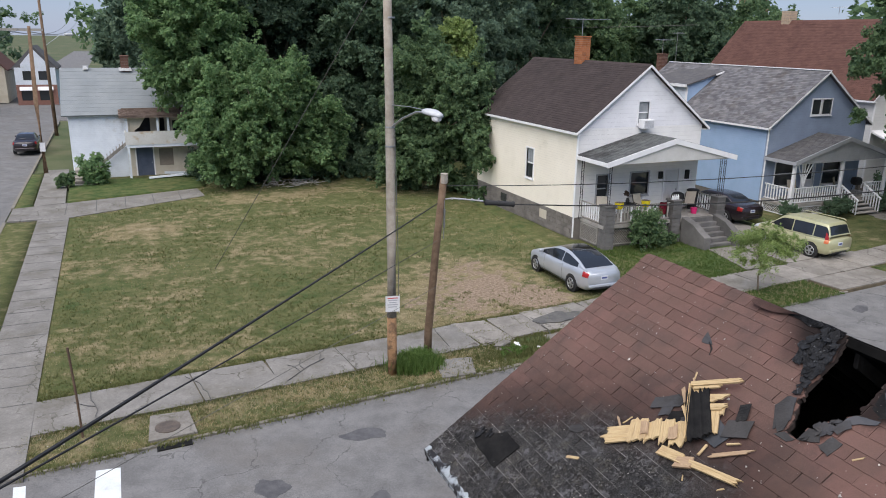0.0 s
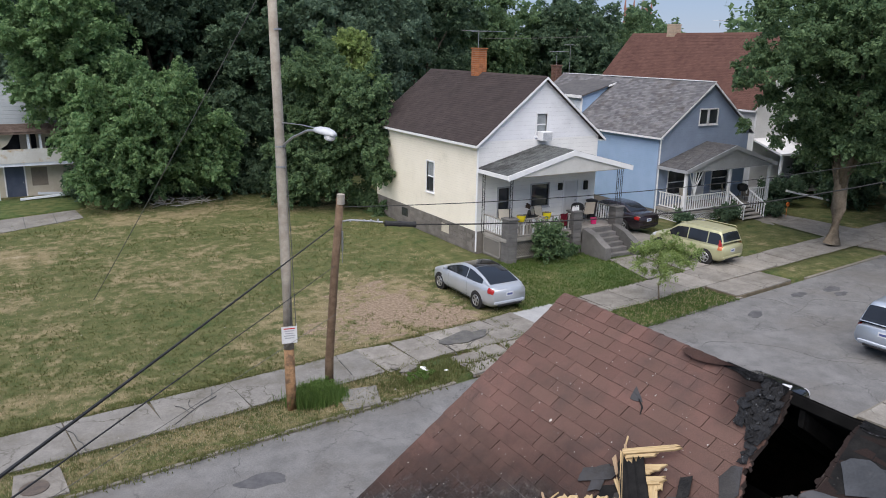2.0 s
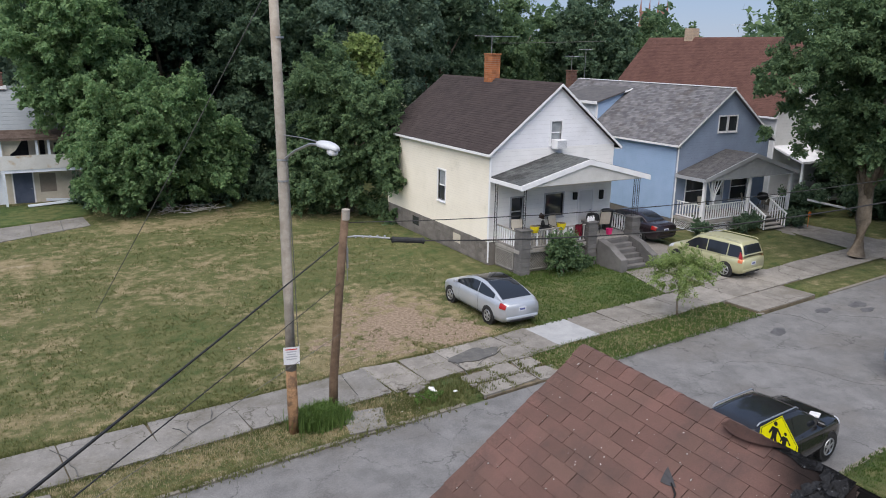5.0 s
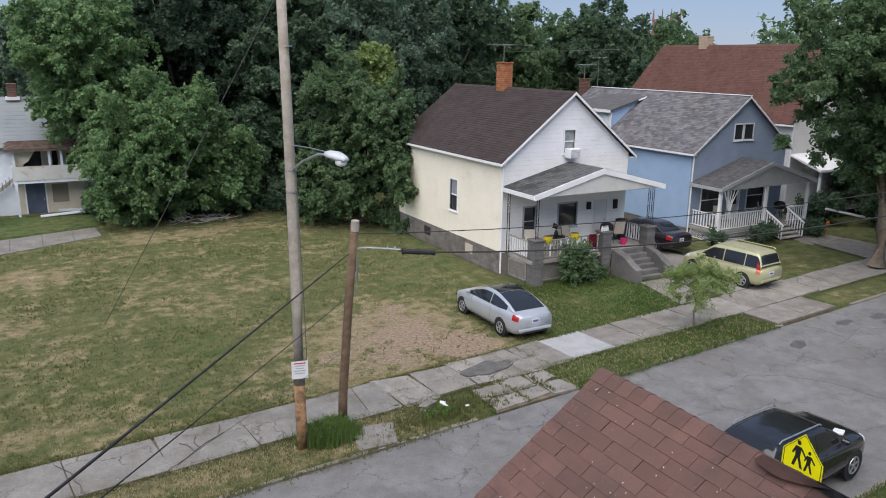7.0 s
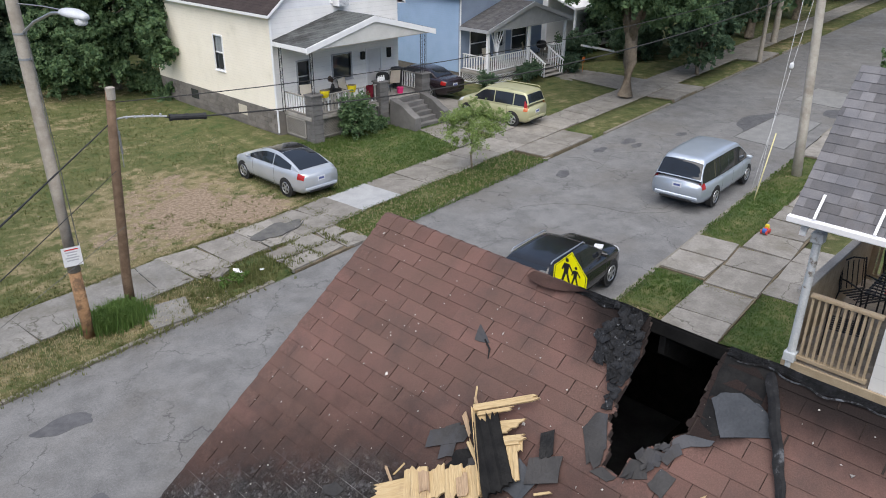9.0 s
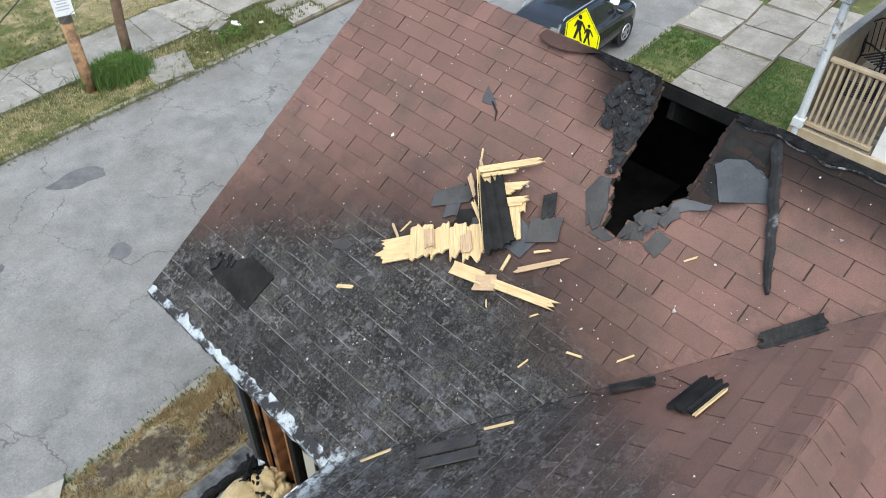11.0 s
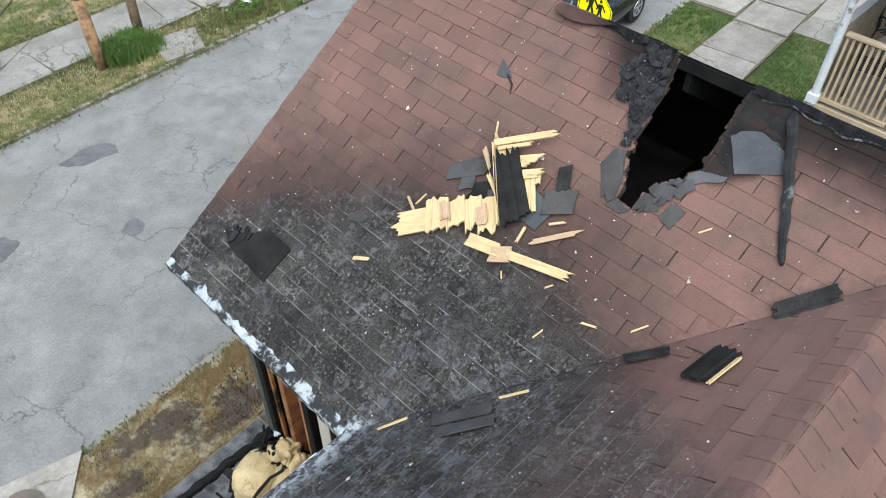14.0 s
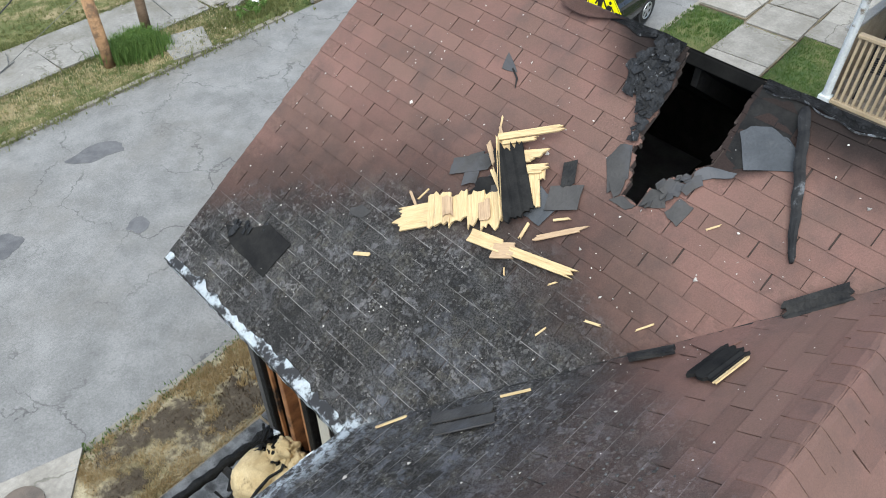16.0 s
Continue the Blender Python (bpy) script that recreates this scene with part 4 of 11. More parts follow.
def fire_mask(nt, pos):
    """How far the fire blackened the roof: up from the eave, along the ridge and round the hole."""
    s = nd(nt, "SeparateXYZ", pos)
    x, y = s.outputs[0], s.outputs[1]
    n = mth(nt, "SUBTRACT", noise_of(nt, pos, 2.2, 6.0, 0.65), 0.5)
    n2 = mth(nt, "SUBTRACT", noise_of(nt, pos, 11.0, 4.0, 0.65), 0.5)
    dy = mth(nt, "SUBTRACT", y, 4.3)
    xb = mth(nt, "SUBTRACT", 3.93, mth(nt, "MULTIPLY", mth(nt, "MULTIPLY", dy, dy), 0.115))
    low = mth(nt, "MINIMUM", dy, 0.0)
    xb = mth(nt, "SUBTRACT", xb, mth(nt, "MULTIPLY", mth(nt, "MULTIPLY", low, low), 0.10))
    up = mth(nt, "MAXIMUM", dy, 0.0)
    xb = mth(nt, "SUBTRACT", xb, mth(nt, "MULTIPLY", mth(nt, "MULTIPLY", up, up), 0.055))
    f1 = mth(nt, "ADD", mth(nt, "SUBTRACT", xb, x), mth(nt, "ADD", mth(nt, "MULTIPLY", n, 0.55), mth(nt, "MULTIPLY", n2, 0.25)))
    m1 = ramp(nt, f1, -0.34, 0.18)
    far = mth(nt, "MULTIPLY", ramp(nt, f1, -1.0, 0.0), ramp(nt, y, 2.2, 3.6))
    f2 = mth(nt, "ADD", mth(nt, "SUBTRACT", x, 5.28), mth(nt, "ADD", mth(nt, "MULTIPLY", n, 0.25), mth(nt, "MULTIPLY", mth(nt, "MINIMUM", mth(nt, "SUBTRACT", 4.35, y), 0.0), 0.9)))
    m2 = mth(nt, "MULTIPLY", ramp(nt, f2, -0.34, 0.06), mth(nt, "SUBTRACT", 1.0, ramp(nt, x, 5.55, 6.0)))
    hx, hy = mth(nt, "DIVIDE", mth(nt, "SUBTRACT", x, 5.18), 0.33), mth(nt, "DIVIDE", mth(nt, "SUBTRACT", y, 3.44), 0.31)
    r = mth(nt, "SQRT", mth(nt, "ADD", mth(nt, "MULTIPLY", hx, hx), mth(nt, "MULTIPLY", hy, hy)))
    m3 = ramp(nt, mth(nt, "ADD", mth(nt, "SUBTRACT", 1.0, r), mth(nt, "MULTIPLY", n, 0.5)), -0.12, 0.14)
    # beyond the valley the side wing is scorched less deeply
    wing = ramp(nt, mth(nt, "SUBTRACT", mth(nt, "SUBTRACT", 5.41, y), mth(nt, "MULTIPLY", mth(nt, "SUBTRACT", x, 1.70), 0.989)), 0.0, 0.06)
    m1 = mth(nt, "MULTIPLY", m1, mth(nt, "SUBTRACT", 1.0, mth(nt, "MULTIPLY", wing, mth(nt, "MULTIPLY", ramp(nt, mth(nt, "SUBTRACT", 3.75, y), 0.0, 1.0), 0.45))))
    return m1, mth(nt, "MAXIMUM", mth(nt, "MULTIPLY", far, 0.72), mth(nt, "MAXIMUM", m2, mth(nt, "MULTIPLY", m3, 0.95)))


def shingle_mat():
    m, nt, bs, geo = begin("burnt_brown_shingles")
    pos = geo.outputs["Position"]
    g = noise_of(nt, pos, 110.0, 4.0, 0.8)
    c = blend(nt, ramp(nt, noise_of(nt, pos, 1.9, 4.0), 0.35, 0.65), (0.119, 0.070, 0.057), (0.143, 0.078, 0.065))
    r = mth(nt, "FRACT", mth(nt, "ADD", nd(nt, "ObjectInfo").outputs["Random"], geo.outputs["Random Per Island"]))
    v = mth(nt, "ADD", mth(nt, "MULTIPLY_ADD", r, 0.24, 0.40), mth(nt, "MULTIPLY", g, 0.94))
    c = blend(nt, 1.0, c, nd(nt, "CombineColor", v, v, v).outputs[0], "MULTIPLY")
    # thin soot carried over all the slope
    c = blend(nt, mth(nt, "MULTIPLY", ramp(nt, noise_of(nt, pos, 2.6, 6.0, 0.7), 0.44, 0.74), 0.55), c, (0.058, 0.043, 0.040))
    # burnt: brown-black, ash-grey patches, a paler lower edge to each tab
    ash = noise_of(nt, pos, 5.5, 5.0, 0.6)
    pit = noise_of(nt, pos, 85.0, 6.0, 0.8)
    ch = blend(nt, ramp(nt, pit, 0.40, 0.62), (0.013, 0.0135, 0.0135), (0.062, 0.059, 0.058))
    olive = ramp(nt, noise_of(nt, pos, 8.0, 7.0, 0.7), 0.50, 0.63)
    ch = blend(nt, mth(nt, "MULTIPLY", olive, 0.55), ch, blend(nt, pit, (0.050, 0.046, 0.036), (0.125, 0.116, 0.098)))
    ch = blend(nt, mth(nt, "MULTIPLY", ramp(nt, noise_of(nt, pos, 2.7, 5.0, 0.65), 0.50, 0.64), 0.62), ch, (0.012, 0.012, 0.012))
    # scaly flakes, each of its own tone, with black cracks between
    warp = nd(nt, "TexNoise", pos, None, 24.0, 4.0, 0.7).outputs[1]
    wp = nd(nt, "VectorMath", pos, nd(nt, "VectorMath", warp, (0.05, 0.05, 0.05), operation="MULTIPLY").outputs[0], operation="ADD").outputs[0]
    cell = nt.nodes.new("ShaderNodeTexVoronoi")
    nt.links.new(wp, cell.inputs["Vector"])
    cell.inputs["Scale"].default_value = 52.0
    edge = nt.nodes.new("ShaderNodeTexVoronoi")
    edge.feature = "DISTANCE_TO_EDGE"
    nt.links.new(wp, edge.inputs["Vector"])
    edge.inputs["Scale"].default_value = 52.0
    tone = nd(nt, "SeparateColor", cell.outputs["Color"]).outputs[0]
    low = mth(nt, "SUBTRACT", 1.0, ramp(nt, nd(nt, "SeparateXYZ", pos).outputs[0], 3.9, 4.4))
    scaly = mth(nt, "MULTIPLY", low, ramp(nt, noise_of(nt, pos, 4.0, 5.0, 0.65), 0.41, 0.59))
    ch = blend(nt, mth(nt, "MULTIPLY", scaly, ramp(nt, tone, 0.70, 0.95)), ch, (0.098, 0.094, 0.093))
    ch = blend(nt, mth(nt, "MULTIPLY", scaly, mth(nt, "MULTIPLY", ramp(nt, mth(nt, "SUBTRACT", 1.0, tone), 0.55, 0.9), 0.85)), ch, (0.014, 0.013, 0.013))
    ch = blend(nt, mth(nt, "MULTIPLY", scaly, mth(nt, "MULTIPLY", mth(nt, "SUBTRACT", 1.0, ramp(nt, edge.outputs["Distance"], 0.02, 0.10)), 0.7)), ch, (0.012, 0.011, 0.011))
    big = nt.nodes.new("ShaderNodeTexVoronoi")
    nt.links.new(wp, big.inputs["Vector"])
    big.inputs["Scale"].default_value = 10.0
    scrap = nd(nt, "SeparateColor", big.outputs["Color"]).outputs[1]
    ch = blend(nt, mth(nt, "MULTIPLY", mth(nt, "MULTIPLY", ramp(nt, scrap, 0.74, 0.90), ramp(nt, noise_of(nt, pos, 17.0, 6.0, 0.75), 0.44, 0.60)), 0.6), ch, blend(nt, pit, (0.075, 0.073, 0.078), (0.135, 0.132, 0.138)))
    # pale bluish ash left along the side wing, thickest in the corner of the eaves
    sp = nd(nt, "SeparateXYZ", pos)
    side = mth(nt, "MULTIPLY", ramp(nt, mth(nt, "SUBTRACT", 4.05, sp.outputs[0]), 0.0, 0.9), ramp(nt, sp.outputs[1], 2.4, 3.6))
    side = mth(nt, "MULTIPLY", side, ramp(nt, mth(nt, "SUBTRACT", 4.62, sp.outputs[1]), 0.0, 0.3))
    ch = blend(nt, mth(nt, "MULTIPLY", side, mth(nt, "MULTIPLY", ramp(nt, noise_of(nt, pos, 9.0, 6.0, 0.75), 0.48, 0.62), 0.5)), ch, (0.095, 0.099, 0.115))
    foot = mth(nt, "MULTIPLY", ramp(nt, sp.outputs[1], 4.14, 4.40), mth(nt, "SUBTRACT", 1.0, ramp(nt, sp.outputs[1], 4.41, 4.43)))
    foot = mth(nt, "MULTIPLY", foot, ramp(nt, mth(nt, "SUBTRACT", 2.95, sp.outputs[0]), 0.0, 0.2))
    ch = blend(nt, mth(nt, "MULTIPLY", foot, ramp(nt, noise_of(nt, pos, 10.0, 6.0, 0.75), 0.47, 0.60)), ch, (0.30, 0.33, 0.36))
    dust = mth(nt, "MULTIPLY", ramp(nt, noise_of(nt, pos, 150.0, 3.0, 0.7), 0.64, 0.72), ramp(nt, noise_of(nt, pos, 7.0, 4.0, 0.7), 0.42, 0.6))
    ch = blend(nt, mth(nt, "MULTIPLY", dust, 0.6), ch, (0.18, 0.175, 0.17))
    at = nt.nodes.new("ShaderNodeAttribute")
    at.attribute_name = "rim"
    rim = mth(nt, "MULTIPLY", ramp(nt, at.outputs["Fac"], 0.2, 0.9), ramp(nt, noise_of(nt, pos, 5.0, 4.0), 0.40, 0.60))
    ch = blend(nt, mth(nt, "MULTIPLY", rim, 0.8), ch, (0.195, 0.186, 0.182))
    w = mth(nt, "MULTIPLY_ADD", r, 0.55, 0.98)
    ch = blend(nt, 1.0, ch, nd(nt, "CombineColor", w, w, w).outputs[0], "MULTIPLY")
    f, soot = fire_mask(nt, pos)
    # smooth soot below the ridge, the granules still showing
    c = blend(nt, mth(nt, "MULTIPLY", soot, 0.97), c, blend(nt, g, (0.006, 0.0055, 0.0055), (0.026, 0.021, 0.020)))
    c = blend(nt, f, c, ch)
    nt.links.new(c, bs.inputs["Base Color"])
    bs.inputs["Roughness"].default_value = 0.88
    nt.links.new(mth(nt, "MULTIPLY_ADD", soot, -0.24, 0.3), bs.inputs["Specular IOR Level"])
    h = mth(nt, "ADD", mth(nt, "MULTIPLY", g, 0.5), mth(nt, "MULTIPLY", mth(nt, "MULTIPLY", mth(nt, "ADD", pit, mth(nt, "MULTIPLY", tone, scaly)), f), 2.0))
    bu = nd(nt, "Bump", 0.8, 0.010)
    nt.links.new(h, bu.inputs["Height"])
    nt.links.new(bu.outputs[0], bs.inputs["Normal"])
    return m


BURNT = shingle_mat()
AX_R, AZ_R, AX_E, AZ_E, AY = 5.42, 7.05, 2.72, 5.18, 6.63     # ridge and eave of the front wing; its gable edge
BY_R, BZ_R, BY_E = 2.2, 6.72, 4.4                              # ridge and eave of the side wing
KA = (AZ_R - AZ_E) / (AX_R - AX_E)
KB = (BZ_R - AZ_E) / (BY_E - BY_R)
NA = Vector((-KA, 0, 1)).normalized()
NB = Vector((0, KB, 1)).normalized()
HOLE = [(5.40, 4.03), (5.30, 4.01), (5.20, 3.975), (5.10, 3.985), (5.02, 3.95), (4.92, 3.96), (4.85, 3.925), (4.82, 3.945), (4.74, 3.88), (4.645, 3.825), (4.575, 3.82), (4.567, 3.69),
        (4.673, 3.69), (4.70, 3.655), (4.762, 3.638), (4.79, 3.52), (4.857, 3.541), (4.906, 3.486), (5.083, 3.50), (5.252, 3.524), (5.385, 3.518), (5.46, 3.51), (5.46, 4.03)]


def inside(poly, x, y):
    c = False
    for (a, b), (d, e) in zip(poly, poly[1:] + poly[:1]):
        if (b > y) != (e > y) and x < (d - a) * (y - b) / (e - b) + a:
            c = not c
    return c


def PA(x, y, h=0.0):
    return Vector((x, y, AZ_E + KA * (x - AX_E))) + NA * h


def PB(x, y, h=0.0):
    return Vector((x, y, AZ_E + KB * (BY_E - y))) + NB * h


def valley_y(x):
    return BY_E - (x - AX_E) * KA / KB


def sheet(bm, fn, keep, xs, ys, th, soft=0):
    """A thick sheet over a grid in plan, leaving out cells where keep fails; soft rounds its outline."""
    top, bot = {}, {}
    cells = {(i, j) for i in range(len(xs) - 1) for j in range(len(ys) - 1) if keep((xs[i] + xs[i + 1]) / 2, (ys[j] + ys[j + 1]) / 2)}
    near = {}
    sides = []
    for i, j in cells:
        q = ((i, j), (i + 1, j), (i + 1, j + 1), (i, j + 1))
        for a, b, nb in ((q[0], q[1], (i, j - 1)), (q[1], q[2], (i + 1, j)), (q[2], q[3], (i, j + 1)), (q[3], q[0], (i - 1, j))):
            if nb not in cells:
                sides.append((a, b))
                near.setdefault(a, []).append(b)
                near.setdefault(b, []).append(a)
    at = {(i, j): (xs[i], ys[j]) for i in range(len(xs)) for j in range(len(ys))} if soft else None
    for _ in range(soft):
        was = dict(at)
        for k, ns in near.items():
            at[k] = (0.4 * was[k][0] + 0.6 * sum(was[n][0] for n in ns) / len(ns), 0.4 * was[k][1] + 0.6 * sum(was[n][1] for n in ns) / len(ns))

    def v(d, i, j, h):
        if (i, j) not in d:
            x, y = at[i, j] if soft else (xs[i], ys[j])
            d[i, j] = bm.verts.new(fn(x, y, h))
        return d[i, j]
    for i, j in sorted(cells):
        q = ((i, j), (i + 1, j), (i + 1, j + 1), (i, j + 1))
        bm.faces.new([v(top, *k, 0.0) for k in q])
        bm.faces.new([v(bot, *k, -th) for k in q[::-1]])
    for a, b in sorted(sides):
        bm.faces.new((v(top, *b, 0.0), v(top, *a, 0.0), v(bot, *a, -th), v(bot, *b, -th)))


def steps(a, b, s):
    n = max(1, round((b - a) / s))
    return [a + (b - a) * i / n for i in range(n + 1)]


burnt = thing("burnt_house", (5.4, 2.0, 0), "fire-damaged house with brown shingle roof and a burnt hole", "house")
bm = BM()
sheet(bm, PA, lambda x, y: not inside(HOLE, x, y), steps(AX_E, 4.5, 0.3) + steps(4.5, AX_R, 0.02)[1:], steps(-6.0, 3.3, 0.5) + steps(3.3, 4.3, 0.02)[1:] + steps(4.3, AY, 0.3)[1:], 0.05)
burnt_roof = part("roof", bm, UNDERLAY, burnt, "brown three-tab shingle roof burnt black towards the eave")
bm = BM()
sheet(bm, lambda x, y, h: Vector((2 * AX_R - x, y, AZ_E + KA * (x - AX_E))) + Vector((KA, 0, 1)).normalized() * (h - 0.012), lambda x, y: True, steps(AX_E, AX_R - 0.004, 0.4), steps(-6.0, AY, 0.5), 0.06)
part("far_roof_slope", bm, BURNT, burnt)
# lining added under the far slope to keep the hole dark
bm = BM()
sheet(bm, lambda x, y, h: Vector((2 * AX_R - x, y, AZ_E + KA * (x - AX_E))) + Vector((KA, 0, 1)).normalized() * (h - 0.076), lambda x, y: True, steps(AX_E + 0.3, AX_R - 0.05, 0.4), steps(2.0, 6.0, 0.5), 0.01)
part("far_sheathing", bm, ATTIC, burnt, "charred lining of the far slope, near black for the attic's shade")
bm = BM()
sheet(bm, PB, lambda x, y: y < valley_y(x) + 0.02 or x < AX_E, steps(-4.0, AX_E, 0.5) + steps(AX_E, 4.82, 0.07)[1:], steps(BY_R, BY_E, 0.07), 0.05)
side_roof = part("side_roof", bm, UNDERLAY, burnt, "lower side roof of brown shingles, sooty near the valley")
bm = BM()
sheet(bm, lambda x, y, h: Vector((x, 2 * BY_R - y, AZ_E + KB * (BY_E - y))) + Vector((0, -KB, 1)).normalized() * (h - 0.01), lambda x, y: True, steps(-4.0, 4.6, 0.5), steps(BY_R + 0.02, BY_E, 0.4), 0.06)
part("far_side_roof", bm, BURNT, burnt)
# walls
WALL_X = 3.02
bm = BM()
prism(bm, [(WALL_X, 0), (7.82, 0), (7.82, 5.3), (AX_R, 6.92), (WALL_X, 5.3)], "y", 6.16, 6.3)
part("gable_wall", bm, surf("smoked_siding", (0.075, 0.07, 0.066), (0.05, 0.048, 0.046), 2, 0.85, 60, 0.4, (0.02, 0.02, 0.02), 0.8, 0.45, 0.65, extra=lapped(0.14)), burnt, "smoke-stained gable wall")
bm = BM()
box(bm, 7.68, 7.82, -5.8, 6.16, 0, 5.38)
box(bm, WALL_X, 7.68, -5.8, -5.66, 0, 5.4)
box(bm, -3.7, WALL_X, 0.3, 0.44, 0, 5.2)
box(bm, -3.7, -3.56, 0.44, 4.1, 0, 5.3)
box(bm, -3.56, WALL_X, 3.96, 4.1, 0, 5.2)
part("wall", bm, CHAR, burnt, "charred outer walls")
bm = BM()
box(bm, WALL_X + 0.16, 7.68, -5.6, 6.15, 4.55, 4.6)
part("attic_floor", bm, ASH_FLOOR, burnt)
# burnt-open side wall below the eave: studs with scorched sheathing between
bm = BM()
box(bm, WALL_X + 0.12, WALL_X + 0.16, 4.1, 6.16, 0, 5.15)
part("inner_wall", bm, SCORCHED, burnt, "scorched orange-brown inner boards")
for k, y in enumerate((4.2, 4.62, 5.0, 5.38, 5.74, 6.08)):
    bm = BM()
    box(bm, WALL_X - 0.02, WALL_X + 0.12, y, y + 0.075 + 0.02 * (k % 2), 0, 5.14, bev=0.008)
    part("stud", bm, BLACK_CHAR if k % 3 != 1 else SCORCHED, burnt, "charred wall stud")
for k in range(7):
    y = 4.3 + 0.29 * k
    bm = BM()
    box(bm, WALL_X + 0.03, WALL_X + 0.06, y, y + 0.13 + 0.05 * math.sin(k * 2.3), 2.2 + 0.5 * math.sin(k * 1.7), 5.0)
    part("sheathing", bm, SCORCHED if k not in (1, 3) else OLD_TAN, burnt, "strip of scorched orange sheathing")
# rafters under the front slope and the black ridge board
for k, y in enumerate(steps(2.6, 6.3, 0.41)):
    if 3.4 < y < 4.12:
        continue
    bm = BM()
    vs = box(bm, 0, 1, y, y + 0.045, -0.16, 0)
    for v in vs:
        t, h = v.co.x, v.co.z
        v.co = PA(AX_E + 0.3 + t * (AX_R - AX_E - 0.33), v.co.y, h - 0.052)
    part("rafter", bm, DEEP_CHAR, burnt, "charred rafter")
for k, y in enumerate(steps(2.7, 6.0, 0.41)):
    bm = BM()
    vs = box(bm, 0, 1, y, y + 0.045, -0.16, 0)
    for v in vs:
        t, h = v.co.x, v.co.z
        x = AX_R + 0.03 + t * 2.2
        v.co = Vector((x, v.co.y, AZ_R - KA * (x - AX_R) - 0.075 + h))
    part("rafter", bm, DEEP_CHAR, burnt, "charred rafter")
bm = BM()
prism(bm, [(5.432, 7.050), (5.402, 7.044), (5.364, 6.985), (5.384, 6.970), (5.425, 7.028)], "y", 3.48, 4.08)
part("ridge_board", bm, ATTIC, burnt, "charred ridge board in the hole, near black for the shade there")
# joists over the rooms, seen dark in the hole
for y in (3.3, 3.7, 4.1, 4.5):
    bm = BM()
    box(bm, 3.2, 7.6, y, y + 0.05, 4.62, 4.78)
    part("ceiling_joist", bm, CHAR, burnt, "charred ceiling joist")
# torn and curled ridge covering either side of the hole
rg = random.Random(5)
for side, y0, y1, wd in ((-1, 3.50, 1.3, 0.085), (-1, 4.62, 4.06, 0.06), (1, 4.62, 4.12, 0.06), (1, 4.12, 3.40, 0.30), (1, 3.40, 1.3, 0.07)):
    bm = BM()
    prev = None
    n = int(abs(y0 - y1) / 0.04)
    for i in range(n + 1):
        y = y0 + (y1 - y0) * i / n
        row = []
        w = wd * (0.75 + 0.55 * wob(y, 1.0, 2.3, 4) + 0.35 * wob(y, 2.0, 9.0, 7))
        for k in range(6):
            d = w * k / 5
            lift = (0.022 if side < 0 else 0.004) + 0.018 * max(0, wob(y * 3.0, k * 0.4, 1.3, side + 4)) + (0.022 * max(0, wob(y, 3, 4.0, 2)) if k > 3 else 0)
            row.append(bm.verts.new((AX_R + side * d, y + 0.008 * wob(k, i, 0.6, 3), AZ_R - KA * d + lift)))
        if prev:
            for k in range(5):
                bm.faces.new((prev[k], prev[k + 1], row[k + 1], row[k]))
        prev = row
    bmesh.ops.solidify(bm, geom=bm.faces[:], thickness=0.008)
    part("ridge_covering", bm, CRUST if side < 0 else BLACK_CHAR, burnt, "torn and blistered black ridge covering")
# pale curled edge along it
bm = BM()
prev = None
for i in range(64):
    y = 3.47 - 0.034 * i
    d = 0.07 + 0.035 * wob(y, 1.0, 2.3, 4) + 0.03 * wob(y, 2.0, 6.0, 7)
    t = 0.001 + 0.009 * max(0, wob(y, 5, 5.0, 1))
    row = [bm.verts.new((AX_R - d + s * t, y, AZ_R - KA * d + 0.03 + 0.012 * (s == 0) + 0.01 * wob(y, 8, 5))) for s in (-1, 0, 1)]
    if prev:
        for k in range(2):
            bm.faces.new((prev[k], prev[k + 1], row[k + 1], row[k]))
    prev = row
bmesh.ops.solidify(bm, geom=bm.faces[:], thickness=0.004)
part("curled_edge", bm, surf("ash_grey_edge", (0.30, 0.32, 0.35), (0.12, 0.125, 0.135), 14, 0.7, 60, 0.6, (0.03, 0.03, 0.032), 16.0, 0.42, 0.55), burnt, "curled ash-white edge of the burnt ridge")
# ash-white drip edge along the burnt eave
bm = BM()
prev = None
for i in range(50):
    y = AY - 0.02 - i * (AY - 4.42) / 49
    w = 0.018 + 0.06 * max(0, wob(i * 0.25, 1.0, 1.0, 8)) + 0.03 * wob(i, 3, 0.9, 2) + 0.03 * max(0.0, 1.0 - abs(y - 5.0) / 0.7)
    z = AZ_E + 0.015 * wob(i, 0, 0.4, 6)
    row = [bm.verts.new((AX_E - 0.03 + 0.01 * wob(i, 9, 0.7), y, z - 0.06 - 0.04 * wob(i, 5, 0.8))), bm.verts.new((AX_E - 0.035, y, z + 0.01)), bm.verts.new((AX_E + w, y, z + KA * (w) + 0.028))]
    if prev:
        for k in range(2):
            bm.faces.new((prev[k], prev[k + 1], row[k + 1], row[k]))
    prev = row
bmesh.ops.solidify(bm, geom=bm.faces[:], thickness=0.01)
part("drip_edge", bm, ASHY, burnt, "buckled drip edge bleached ash-white by the fire")
bm = BM()
for i in range(30):
    x = AX_E - 0.1 - i * 0.12
    if wob(i, 7, 0.45) > -0.12:
        box(bm, x - 0.12, x, BY_E - 0.006 + 0.01 * wob(i, 5, 0.7), BY_E + 0.012 + 0.01 * wob(i, 5, 0.7), AZ_E - 0.05 + 0.03 * wob(i, 2, 0.8), AZ_E + 0.004 + 0.016 * wob(i, 4, 0.6))
